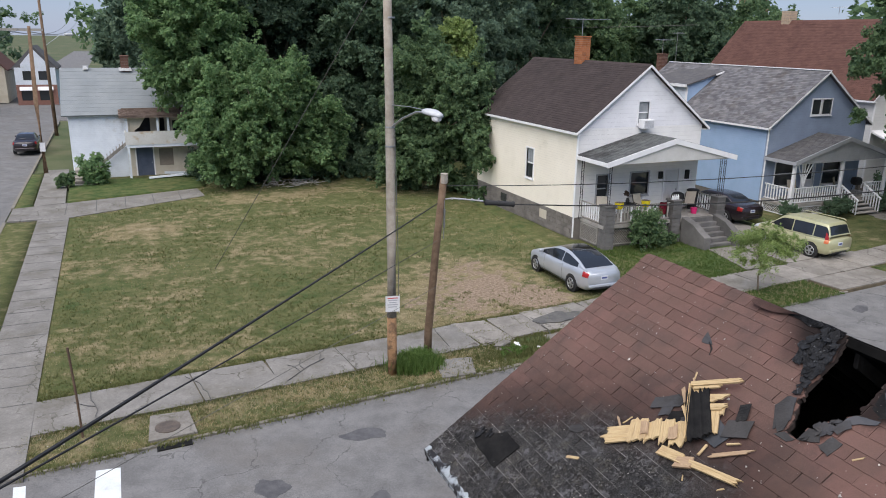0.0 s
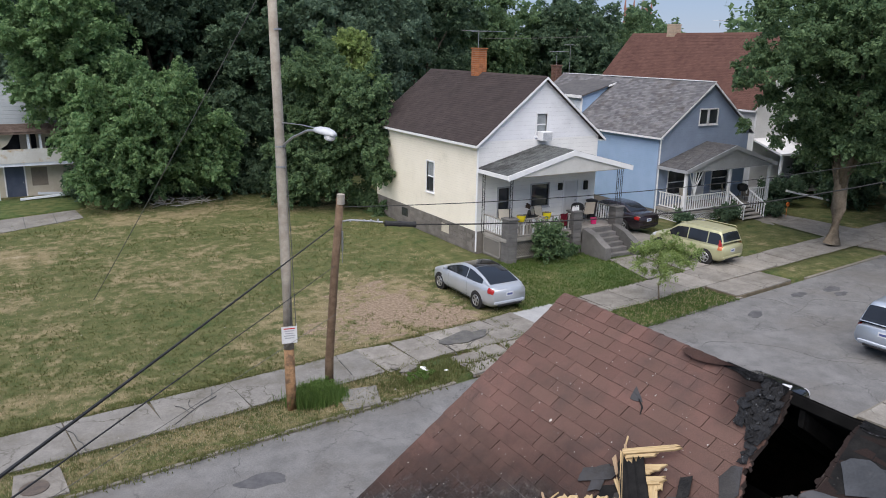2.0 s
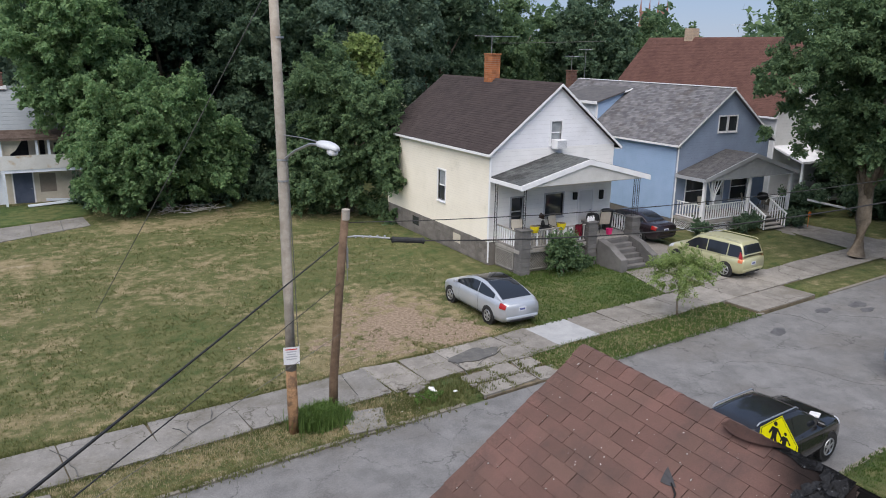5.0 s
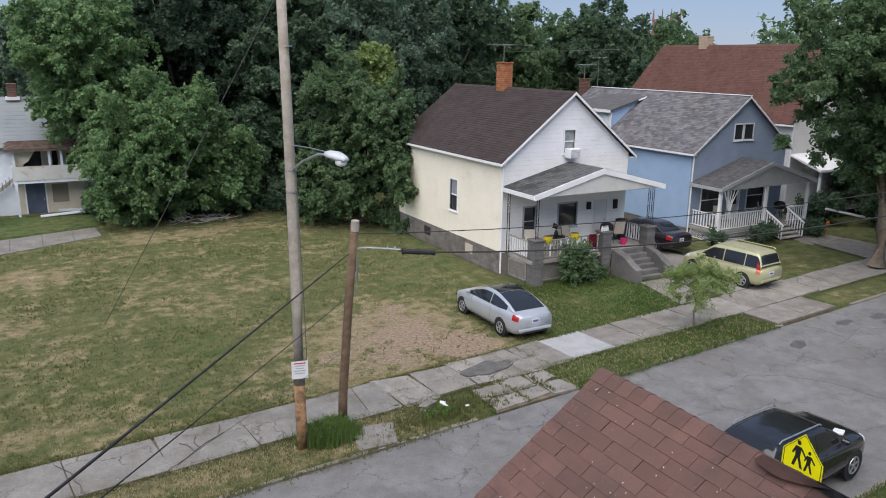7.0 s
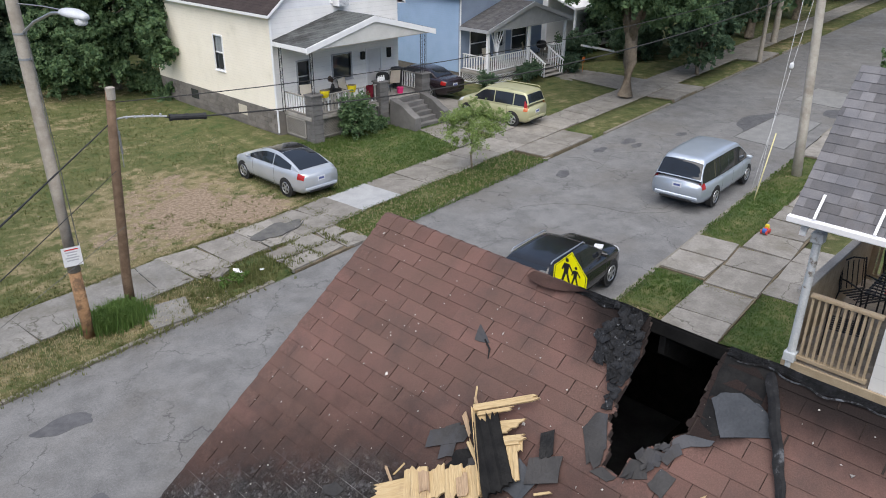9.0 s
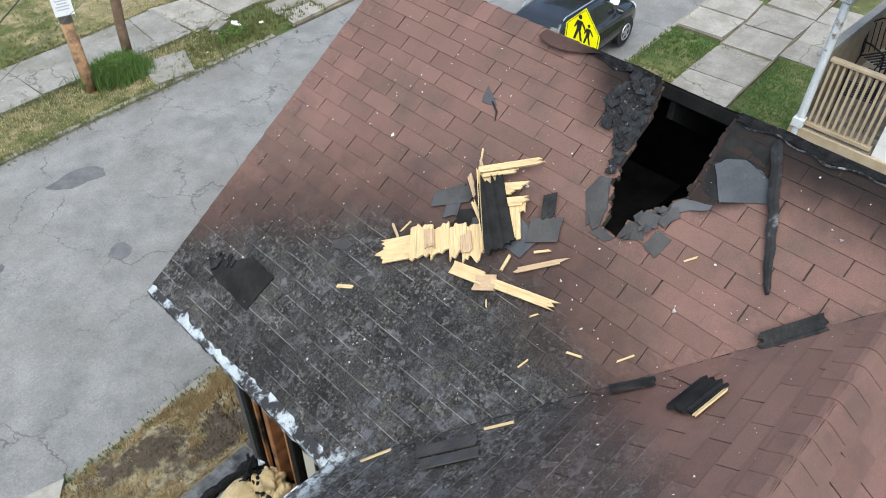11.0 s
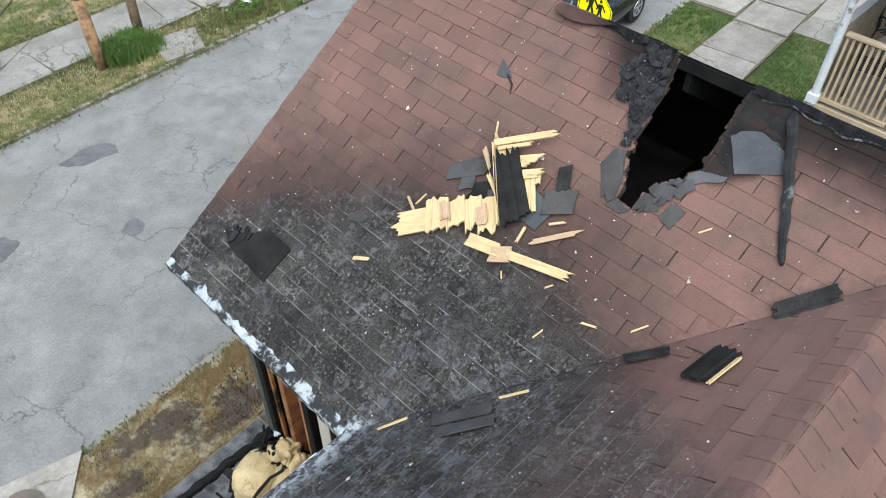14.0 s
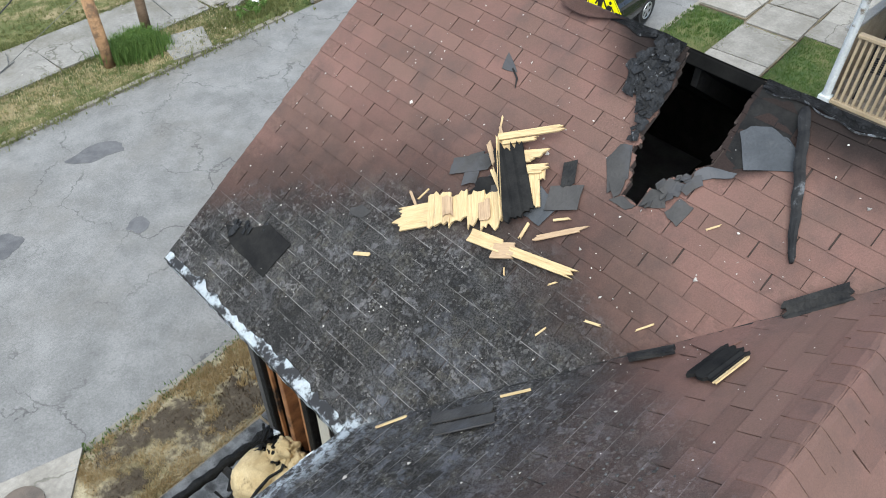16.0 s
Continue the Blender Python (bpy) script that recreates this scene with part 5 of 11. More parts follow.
part("drip_edge", bm, ASHY, burnt, "buckled drip edge bleached ash-white by the fire")
bm = BM()
for s in (-1, 1):
    vs = box(bm, 0, 1, AY - 0.02, AY + 0.012, -0.15, 0.0)
    for v in vs:
        t, h = v.co.x, v.co.z
        v.co = Vector((AX_R + s * t * (AX_R - AX_E), v.co.y, AZ_R - KA * t * (AX_R - AX_E) + h - 0.005))
part("rake_board", bm, CHAR, burnt, "dark rake board")
# burnt porch in the corner: charred beams and scorched padding
def charred_log(bm, a, b, r, seg=11, seed=0.0):
    """A round of timber burnt into blocks: rough, chipped, uneven."""
    a, b = Vector(a), Vector(b)
    n = max(4, int((b - a).length / 0.045))
    tube(bm, [a.lerp(b, i / n) + Vector((0, 0.014 * wob(i, seed, 0.35), 0.014 * wob(seed, i, 0.3))) for i in range(n + 1)], [r * (1.0 + 0.22 * wob(i, seed, 0.5, 3)) for i in range(n + 1)], seg)
    for v in bm.verts:
        k = noise.noise(v.co * 9.0 + Vector((seed, 0, 0))) + 0.7 * noise.noise(v.co * 23.0)
        v.co += 0.022 * k * Vector((noise.noise(v.co * 5.0), 0.7, 1.0)).normalized()


bm = BM()
charred_log(bm, (3.12, 6.31, 2.62), (2.49, 6.33, 2.59), 0.050, seed=1.0)
charred_log(bm, (2.51, 6.33, 2.60), (0.2, 6.26, 2.55), 0.046, seed=4.0)
part("porch_beam", bm, BLACK_CHAR, burnt, "charred porch beam")
for x in (1.2, 1.9, 2.45):
    bm = BM()
    tube(bm, [(x, 6.3, 2.56), (x + 0.08, 5.6, 2.45), (x + 0.05, 4.2, 2.4)], 0.045, 6)
    part("porch_joist", bm, CHAR, burnt, "charred porch joist")
bm = BM()
box(bm, -1.0, 3.0, 4.1, 6.35, -0.2, 0.05)
part("porch_floor", bm, SOOTY_CONCRETE, burnt, "sooty porch floor")
bm = BM()
box(bm, 1.2, WALL_X - 0.03, 4.12, 5.9, 2.2, 2.28)
part("porch_ceiling", bm, CHAR, burnt, "burnt porch ceiling boards")


def pillow(bm, m, a, b, c, seed=0.0, rough=0.3):
    r = bmesh.ops.create_icosphere(bm, subdivisions=5, radius=1.0)
    for v in r["verts"]:
        p = v.co.normalized()
        q = Vector([math.copysign(abs(t) ** 0.7, t) for t in p])
        crease = abs(noise.noise(p * 1.7 + Vector((seed, seed, 0))))
        q *= 1.0 + rough * (noise.noise(p * 1.3 + Vector((seed, 0, seed))) - 1.1 * max(0.0, 0.25 - crease)) + 0.02 * noise.noise(p * 6 + Vector((0, seed, 0))) - 0.05 * max(0.0, 0.12 - abs(noise.noise(p * 3.1 + Vector((seed, 2, seed))))) / 0.12
        v.co = m @ Vector((q.x * a, q.y * b, q.z * c))


for i, (x, y, z, a, b, c, rx, ry, rz, ro) in enumerate(((2.66, 6.00, 2.50, 0.27, 0.25, 0.24, 10, 10, 20, 0.12), (2.78, 5.66, 2.56, 0.42, 0.19, 0.20, 0, -12, 38, 0.12), (2.90, 6.02, 2.70, 0.09, 0.10, 0.11, 0, 20, 0, 0.3),
                                                       (2.90, 5.80, 2.98, 0.09, 0.11, 0.15, 10, 10, 30, 0.5), (2.42, 5.58, 2.40, 0.36, 0.24, 0.16, 5, 15, 40, 0.15), (2.93, 5.62, 2.92, 0.08, 0.10, 0.12, 20, 10, 60, 0.5))):
    bm = BM()
    pillow(bm, pose(x, y, z, rx, ry, rz), a, b, c, seed=i * 2.7, rough=ro)
    single("padding", bm, TAN_PAD, "scorched tan padding heaped in the burnt porch", "debris", "burnt padding", smooth=True)
bm = BM()
rg = random.Random(9)
for i in range(90):
    p = Vector((rg.uniform(2.1, 2.98), rg.uniform(5.6, 6.25), 2.30 + rg.uniform(0, 0.16))) if i < 45 else Vector((2.95 + rg.uniform(-0.14, 0.05), rg.uniform(5.75, 6.25), 2.62 + rg.uniform(0, 0.3)))
    q = p + Vector((rg.uniform(-.2, .2), rg.uniform(-.15, .15), rg.uniform(-.08, .05)))
    rod(bm, p, q, rg.uniform(0.01, 0.03), rg.uniform(0.005, 0.02), 5)
single("burnt_debris", bm, BLACK_CHAR, "tangle of charred sticks in the burnt porch", "debris", kind="stuff")
# black seam between the pads and the crumpled char at the post's foot
bm = BM()
tube(bm, [(2.36, 5.74, 2.70), (2.52, 5.77, 2.76), (2.67, 5.78, 2.78), (2.80, 5.77, 2.80), (2.92, 5.82, 2.86)], [0.012, 0.020, 0.016, 0.024, 0.03], 6)
for v in bm.verts:
    v.co += 0.018 * noise.noise_vector(v.co * 14.0)
single("charred_seam", bm, CHAR, "charred seam where the padding folds", "debris", "burnt padding")
for i, (x, y, z, q, m_) in enumerate(((2.93, 6.20, 2.72, 0.085, BLACK_CHAR), (3.00, 6.04, 2.76, 0.080, BLACK_CHAR), (3.02, 5.90, 2.80, 0.075, CRUST), (2.99, 5.76, 2.92, 0.085, CRUST), (2.86, 5.93, 2.72, 0.06, BLACK_CHAR), (3.00, 6.13, 2.86, 0.040, ASHY))):
    bm = BM()
    pillow(bm, pose(x, y, z, 20 * i, 35 * i, 50 * i), q, q * 0.8, q * 0.7, seed=20.0 + i * 3.1, rough=0.9)
    single("char_lump", bm, m_, "crumpled lump bleached to ash" if m_ is ASHY else "crumpled black char beside the post", "debris", "char in the burnt porch")


# things thrown on the roof
def board(name, pts, fn, th, mat, label, jag=(0.05, 0.05), n=9, seed=1, h=0.03, lift=(0, 0), parent=None):
    """A board between two ends (x0, y0, x1, y1, width) on a roof plane, with splintered ends; its grain runs from end to end."""
    rg = random.Random(seed)
    x0, y0, x1, y1, w = pts
    d = Vector((x1 - x0, y1 - y0))
    L = d.length
    d.normalize()
    s = Vector((-d.y, d.x))
    bm = BM()
    lay_ = bm.verts.layers.float_vector.new("grain")
    cols = []
    a = 0.0
    for k in range(n + 1):
        a = k / n + (rg.uniform(-0.3, 0.3) / n if 0 < k < n else 0)
        e0 = -jag[0] * rg.random() ** 2 * (1.6 if rg.random() < 0.2 else 1) + jag[0] * rg.uniform(-0.1, 0.35)
        e1 = jag[1] * rg.random() ** 2 * (1.6 if rg.random() < 0.2 else 1) - jag[1] * rg.uniform(-0.1, 0.35)
        t = th * rg.uniform(0.7, 1.15)
        col_ = []
        for f in (0.0, 0.5, 1.0):
            q = Vector((x0, y0)) + d * (e0 + (L + e1 - e0) * f) + s * ((a - 0.5) * w)
            hh = h + lift[0] + (lift[1] - lift[0]) * f
            for z in (hh, hh + t):
                v = bm.verts.new(fn(q.x, q.y, z))
                v[lay_] = Vector((a * w * 130, f * L * 9, seed * 3.7))
                col_.append(v)
        cols.append(col_)
    for p, q in zip(cols, cols[1:]):
        for i in (0, 2):
            bm.faces.new((p[i + 1], p[i + 3], q[i + 3], q[i + 1]))
            bm.faces.new((p[i], q[i], q[i + 2], p[i + 2]))
        bm.faces.new((p[0], p[1], q[1], q[0]))
        bm.faces.new((p[4], q[4], q[5], p[5]))
    for p in (cols[0], cols[-1]):
        for i in (0, 2):
            bm.faces.new((p[i], p[i + 2], p[i + 3], p[i + 1]))
    if parent is not None:
        return part(name, bm, mat, parent, label)
    return single(name, bm, mat, label, "debris", "debris on the burnt roof")


OLD_GREY = pine_mat("weathered_pine", (0.33, 0.225, 0.14), (0.42, 0.30, 0.195), (0.21, 0.14, 0.09))
board("splintered_board", (3.811, 5.001, 3.941, 4.824, 0.150), PA, 0.018, FRESH, "splintered fresh pine sheathing on the shingles", (0.05, 0.02), 12, 1, h=0.034)
board("splintered_board", (3.920, 4.727, 4.054, 4.852, 0.153), PA, 0.022, FRESH, "splintered fresh pine sheathing on the shingles", (0.025, 0.03), 8, 2, h=0.042)
board("splintered_board", (4.001, 4.625, 4.105, 4.740, 0.131), PA, 0.02, FRESH, "splintered fresh pine sheathing on the shingles", (0.025, 0.03), 7, 71, h=0.036)
board("splintered_board", (4.058, 4.510, 4.170, 4.630, 0.115), PA, 0.02, FRESH, "splintered fresh pine sheathing on the shingles", (0.03, 0.025), 7, 72, h=0.046)
board("splintered_board", (4.081, 4.403, 4.217, 4.543, 0.136), PA, 0.018, FRESH, "splintered fresh pine sheathing on the shingles", (0.06, 0.02), 9, 73, h=0.038)
board("grey_splinter", (3.987, 4.699, 4.061, 4.783, 0.066), PA, 0.012, OLD_GREY, "weathered patch of broken sheathing", (0.03, 0.02), 4, 74, h=0.062)
board("grey_splinter", (4.089, 4.461, 4.157, 4.536, 0.071), PA, 0.01, OLD_GREY, "weathered patch of broken sheathing", (0.03, 0.02), 4, 75, h=0.064)
board("charred_board", (4.198, 4.265, 4.453, 4.601, 0.179), PA, 0.03, DEEP_CHAR, "board burnt black on one face", (0.03, 0.07), 11, 3, h=0.065)
board("splintered_board", (4.135, 4.353, 4.487, 4.731, 0.018), PA, 0.05, FRESH, "split pine edge of the broken board", (0.02, 0.02), 2, 4, h=0.05)
board("splintered_board", (4.463, 4.716, 4.502, 4.562, 0.079), PA, 0.018, FRESH, "splintered fresh pine sheathing on the shingles", (0.01, 0.05), 6, 5, h=0.045)
board("splintered_board", (4.492, 4.738, 4.702, 4.405, 0.039), PA, 0.018, FRESH, "long pine splinters fanning out", (0.01, 0.08), 4, 6, h=0.075)
board("splintered_board", (4.482, 4.684, 4.593, 4.505, 0.024), PA, 0.016, FRESH, "long pine splinters fanning out", (0.01, 0.05), 3, 61, h=0.07)
board("splintered_board", (4.457, 4.570, 4.549, 4.401, 0.047), PA, 0.018, FRESH, "short pale pine splinters beside the board", (0.01, 0.07), 5, 62, h=0.055)
board("splintered_board", (4.417, 4.563, 4.485, 4.449, 0.037), PA, 0.018, FRESH, "short pale pine splinters beside the board", (0.01, 0.05), 4, 63, h=0.06)
board("splintered_board", (4.410, 4.448, 4.478, 4.328, 0.053), PA, 0.02, FRESH, "short pale pine splinters beside the board", (0.01, 0.04), 5, 7, h=0.062)
board("splintered_board", (4.279, 4.226, 4.439, 4.384, 0.072), PA, 0.018, FRESH, "short pale pine splinters beside the board", (0.06, 0.02), 6, 76, h=0.044)
board("splintered_board", (4.424, 4.307, 4.467, 4.341, 0.051), PA, 0.016, FRESH, "short pale pine splinters beside the board", (0.02, 0.02), 4, 77, h=0.05)
board("grey_splinter", (4.365, 4.659, 4.445, 4.791, 0.030), PA, 0.012, OLD_GREY, "weathered brown splinters beside the board", (0.03, 0.03), 4, 78, h=0.04)
board("grey_splinter", (4.514, 4.730, 4.556, 4.798, 0.016), PA, 0.01, OLD_GREY, "weathered brown splinter on the shingles", (0.02, 0.02), 2, 79, h=0.04)
board("grey_splinter", (3.932, 4.970, 3.968, 5.052, 0.016), PA, 0.01, OLD_GREY, "weathered brown splinter on the shingles", (0.02, 0.02), 2, 80, h=0.04)
board("splintered_board", (4.328, 4.639, 4.267, 4.511, 0.026), PA, 0.012, FRESH, "short pale pine splinters beside the board", (0.03, 0.01), 3, 81, h=0.05)
board("broken_batten", (3.970, 4.486, 4.011, 4.258, 0.076), PA, 0.022, FRESH, "long broken pine batten lying on the shingles", (0.015, 0.02), 4, 8, h=0.03)
board("broken_batten", (4.020, 4.190, 4.097, 3.774, 0.051), PA, 0.022, FRESH, "long broken pine batten lying on the shingles", (0.02, 0.06), 4, 82, h=0.03)
board("broken_batten", (3.970, 4.287, 4.028, 4.169, 0.092), PA, 0.018, OLD_GREY, "broken pine piece with weathered grain", (0.01, 0.02), 6, 9, h=0.034)
board("wood_splinter", (4.155, 4.090, 4.310, 3.894, 0.030), PA, 0.012, OLD_GREY, "tan splinter on the shingles", (0.03, 0.08), 3, 83, h=0.026)
board("wood_splinter", (4.111, 4.189, 4.193, 4.199, 0.018), PA, 0.012, FRESH, "pale splinter on the shingles", (0.02, 0.02), 2, 84, h=0.026)
board("wood_splinter", (4.278, 4.073, 4.324, 4.001, 0.014), PA, 0.012, FRESH, "pale splinter on the shingles", (0.01, 0.02), 2, 85, h=0.026)
board("fallen_shingle", (4.230, 4.931, 4.360, 4.721, 0.104), PA, 0.006, FELT, "loose grey-green shingle beside the broken boards", (0.01, 0.03), 4, 86, h=0.024)
board("fallen_shingle", (4.207, 4.686, 4.296, 4.529, 0.106), PA, 0.006, DEEP_CHAR, "burnt shingle under the broken boards", (0.05, 0.01), 5, 87, h=0.026)
board("fallen_shingle", (4.358, 4.197, 4.450, 4.017, 0.143), PA, 0.006, FELT, "square of grey felt beside the burnt board", (0.005, 0.01), 3, 88, h=0.034)
board("fallen_shingle", (4.225, 4.230, 4.373, 4.196, 0.191), PA, 0.005, PALE_FELT, "bluish felt under the burnt board", (0.02, 0.01), 4, 89, h=0.024)
board("fallen_shingle", (4.474, 4.138, 4.586, 4.214, 0.084), PA, 0.006, CHAR, "curled black shingle beside the felt", (0.02, 0.02), 5, 90, h=0.04)
for i, (a, b, c, d, w) in enumerate(((3.50, 5.16, 3.545, 5.06, 0.022), (3.93, 4.16, 3.90, 4.13, 0.008),
                                       (3.95, 3.52, 3.97, 3.44, 0.012), (4.05, 3.25, 4.12, 3.19, 0.010), (3.99, 3.85, 4.02, 3.82, 0.008), (4.63, 3.27, 4.68, 3.22, 0.010), (3.75, 3.72, 3.80, 3.70, 0.01), (4.62, 4.85, 4.53, 4.79, 0.012), (3.97, 5.0, 4.05, 4.98, 0.01))):
    board("wood_splinter", (a, b, c, d, w), PA, 0.008, FRESH, "small pale wood splinter", (0.01, 0.01), 2, 20 + i, h=0.012)
for i, (a, b, c, d, w) in enumerate(((2.83, 4.16, 2.98, 4.06, 0.02), (3.35, 3.62, 3.46, 3.5, 0.014))):
    board("wood_splinter", (a, b, c, d, w), PB, 0.01, FRESH, "long pale wood splinter", (0.01, 0.01), 2, 40 + i, h=0.02)
stick = BM()
prev = None
for i in range(25):
    k = i / 24
    ux = Vector((-0.843, -0.538, 0))
    c = Vector((5.37, 3.225, 0)) + ux * (0.81 * k)
    across = Vector((0.538, -0.843, 0))
    w = (0.030 - 0.014 * k ** 3) * (1.0 + 0.22 * wob(i, 1.0, 0.8, 3)) * (0.55 if i in (0, 24) else 1.0)
    hh = 0.026 + 0.022 * math.sin(math.pi * min(1.0, k * 1.4)) + 0.004 * wob(i, 2, 0.9, 5)
    off = 0.012 * wob(i, 4.0, 0.28, 1)
    row = [stick.verts.new(PA(*(c + across * (off + a * w)).xy, hh + b * 0.013)) for a, b in ((-1, -1), (1, -1), (1, 0.6), (0.3, 1.1), (-0.5, 0.8), (-1, 0.4))]
    if prev:
        for j in range(6):
            stick.faces.new((prev[j], prev[(j + 1) % 6], row[(j + 1) % 6], row[j]))
    else:
        stick.faces.new(row[::-1])
    prev = row
stick.faces.new(prev)
single("charred_stick", stick, surf("glossy_char", (0.008, 0.008, 0.009), (0.020, 0.020, 0.021), 9, 0.6, 50, 0.6, (0.09, 0.093, 0.10), 9, 0.58, 0.7, spec=0.12), "charred length of timber lying down the roof", "debris", "debris on the burnt roof")
board("charred_plate", (4.06, 2.70, 3.81, 2.74, 0.14), PB, 0.022, DEEP_CHAR, "charred piece of sheathing in the valley", (0.05, 0.03), 9, 50, h=0.03)
board("charred_plate", (4.49, 2.665, 4.70, 2.47, 0.09), PA, 0.02, CHAR, "charred strip in the valley", (0.02, 0.03), 7, 51, h=0.03)
# thin dark strip standing in for crevice shade and debris in the valley
vs_ = BM()
tube(vs_, [PA(x, valley_y(x), 0.012 + 0.004 * wob(x, 0, 9)) for x in steps(2.8, 4.85, 0.05)], [0.002 + 0.009 * abs(wob(x, 1, 7)) for x in steps(2.8, 4.85, 0.05)], 5)
part("valley_dirt", vs_, CHAR, burnt, "dark strip for the shade and debris in the valley crease")
board("charred_plate", (4.0, 2.975, 3.87, 3.15, 0.06), PB, 0.02, CHAR, "charred strip in the valley", (0.01, 0.02), 3, 52, h=0.03)
board("loose_shingle", (4.20, 2.80, 4.06, 2.86, 0.16), PB, 0.006, BURNT, "loose brown shingle under the charred piece", (0.01, 0.01), 3, 55, h=0.018)
board("wood_splinter", (3.80, 2.655, 4.02, 2.62, 0.016), PB, 0.012, FRESH, "pale split edge of the charred piece", (0.02, 0.02), 2, 56, h=0.034)
board("fallen_shingle", (3.25, 3.60, 3.03, 3.86, 0.10), PB, 0.008, FELT, "loose grey shingle lying on the burnt valley", (0.01, 0.01), 2, 53, h=0.025)
board("fallen_shingle", (3.17, 3.50, 2.95, 3.74, 0.09), PB, 0.008, FELT, "loose grey shingle lying on the burnt valley", (0.01, 0.01), 2, 54, h=0.035)
for i, (a, b, c, d, w) in enumerate(((4.36, 4.83, 4.2, 4.74, 0.10), (4.27, 4.66, 4.2, 4.5, 0.12))):
    board("torn_felt", (a, b, c, d, w), PA, 0.006, FELT, "torn flap of grey roofing felt", (0.02, 0.02), 2, 60 + i, h=0.016 + 0.004 * i, lift=(0, 0.01))
bm = BM()
rg = random.Random(12)
for i in range(620):
    if rg.random() < 0.7:
        x, y = rg.uniform(2.8, 5.3), rg.uniform(2.6, 6.5)
        if y < valley_y(x) or inside(HOLE, x, y):
            continue
        p = PA(x, y, 0.016)
        n = NA
    else:
        x, y = rg.uniform(2.3, 4.6), rg.uniform(2.3, 4.3)
        if y > valley_y(x):
            continue
        p = PB(x, y, 0.016)
        n = NB
    r = rg.uniform(0.002, 0.0055) * (2.2 if rg.random() < 0.06 else 1)
    e = n.orthogonal().normalized()
    f = n.cross(e)
    k = rg.uniform(0, 6.28)
    q = [p + (e * math.cos(k + t) + f * math.sin(k + t)) * r * rg.choice((0.4, 1.0, 2.0)) for t in (0, 1.6, 3.1, 4.7)]
    lo = [bm.verts.new(v) for v in q]
    tip = bm.verts.new(p + n * r * 0.8)
    for a in range(4):
        bm.faces.new((lo[a], lo[(a + 1) % 4], tip))
single("pale_flecks", bm, FLECK, "pale flecks of ash and plaster strewn over the roof", "debris", kind="stuff")
bm = BM()
rg = random.Random(13)
for i in range(1500):
    x, y = rg.uniform(2.75, 4.0), rg.uniform(2.5, 6.5)
    if x > 3.72 - 0.115 * (y - 4.3) ** 2 + 0.25 * wob(x, y, 2.2, 3):
        continue
    p, n = (PB(x, y, 0.014), NB) if y < valley_y(x) else (PA(x, y, 0.014), NA)
    e = n.orthogonal().normalized()
    f = n.cross(e)
    k, r = rg.uniform(0, 6.28), rg.uniform(0.003, 0.013)
    lo = [bm.verts.new(p + (e * math.cos(k + t) + f * math.sin(k + t)) * r * rg.uniform(0.5, 1.3)) for t in (0, 1.2, 2.6, 3.9, 5.1)]
    tip = bm.verts.new(p + n * r * 0.5)
    for a in range(5):
        bm.faces.new((lo[a], lo[(a + 1) % 5], tip))
single("cinders", bm, surf("cinders", (0.025, 0.024, 0.024), (0.09, 0.088, 0.088), 10, 0.9, 60, 0.5, island=0.6), "black cinders crusted on the burnt shingles", "debris", kind="stuff")
# blistered crust and torn felt round the hole and near the eave
def patch(name, poly, mat, label, h=0.02, rough=0.03, s=7.0, cell=0.012, th=0.006, frac=0.0, seed=0.0):
    """A crumpled sheet lying on the front slope inside a rough outline."""
    xs = [p[0] for p in poly]
    ys = [p[1] for p in poly]
    bm = BM()

    def fn(x, y, q):
        u = abs(wob(x, y, s, seed)) + 0.5 * abs(wob(x, y, s * 2.3, seed + 5))
        return PA(x + 0.012 * wob(x, y, 13, seed + 1), y + 0.012 * wob(x, y, 13, seed + 2), h + rough * (0.3 + u * 1.6) + q)
    sheet(bm, fn, lambda x, y: inside(poly, x + 0.05 * wob(x, y, 9, seed + 8) + 0.03 * wob(x, y, 23, seed + 1), y + 0.05 * wob(x, y, 9, seed + 9) + 0.03 * wob(x, y, 23, seed + 2)) and wob(x, y, 16, seed + 3) > -0.6 + frac,
          steps(min(xs) - 0.04, max(xs) + 0.04, cell), steps(min(ys) - 0.04, max(ys) + 0.04, cell), th, 2)
    return part(name, bm, mat, burnt, label)


def flake(poly, mat, label, h=0.014, th=0.006, tilt=(0.0, 0.0), name="torn_edge"):
    """A flat angular piece of felt or shingle lying on the front slope."""
    cx, cy = sum(p[0] for p in poly) / len(poly), sum(p[1] for p in poly) / len(poly)
    bm = BM()
    pts = []
    for (a, b), (c, d) in zip(poly, poly[1:] + poly[:1]):
        for f in (0.0, 0.35, 0.7):
            pts.append((a + (c - a) * f + 0.010 * wob(a + f, b, 31), b + (d - b) * f + 0.010 * wob(a, b + f, 37)))
    lo, hi = [], []
    for x, y in pts:
        q = h + tilt[0] * (x - cx) + tilt[1] * (y - cy) + 0.006 * wob(x, y, 20)
        lo.append(bm.verts.new(PA(x, y, q)))
        hi.append(bm.verts.new(PA(x, y, q + th)))
    bm.faces.new(lo[::-1])
    bm.faces.new(hi)
    for k in range(len(pts)):
        bm.faces.new((lo[k], lo[(k + 1) % len(pts)], hi[(k + 1) % len(pts)], hi[k]))
    return part(name, bm, mat, burnt, label)


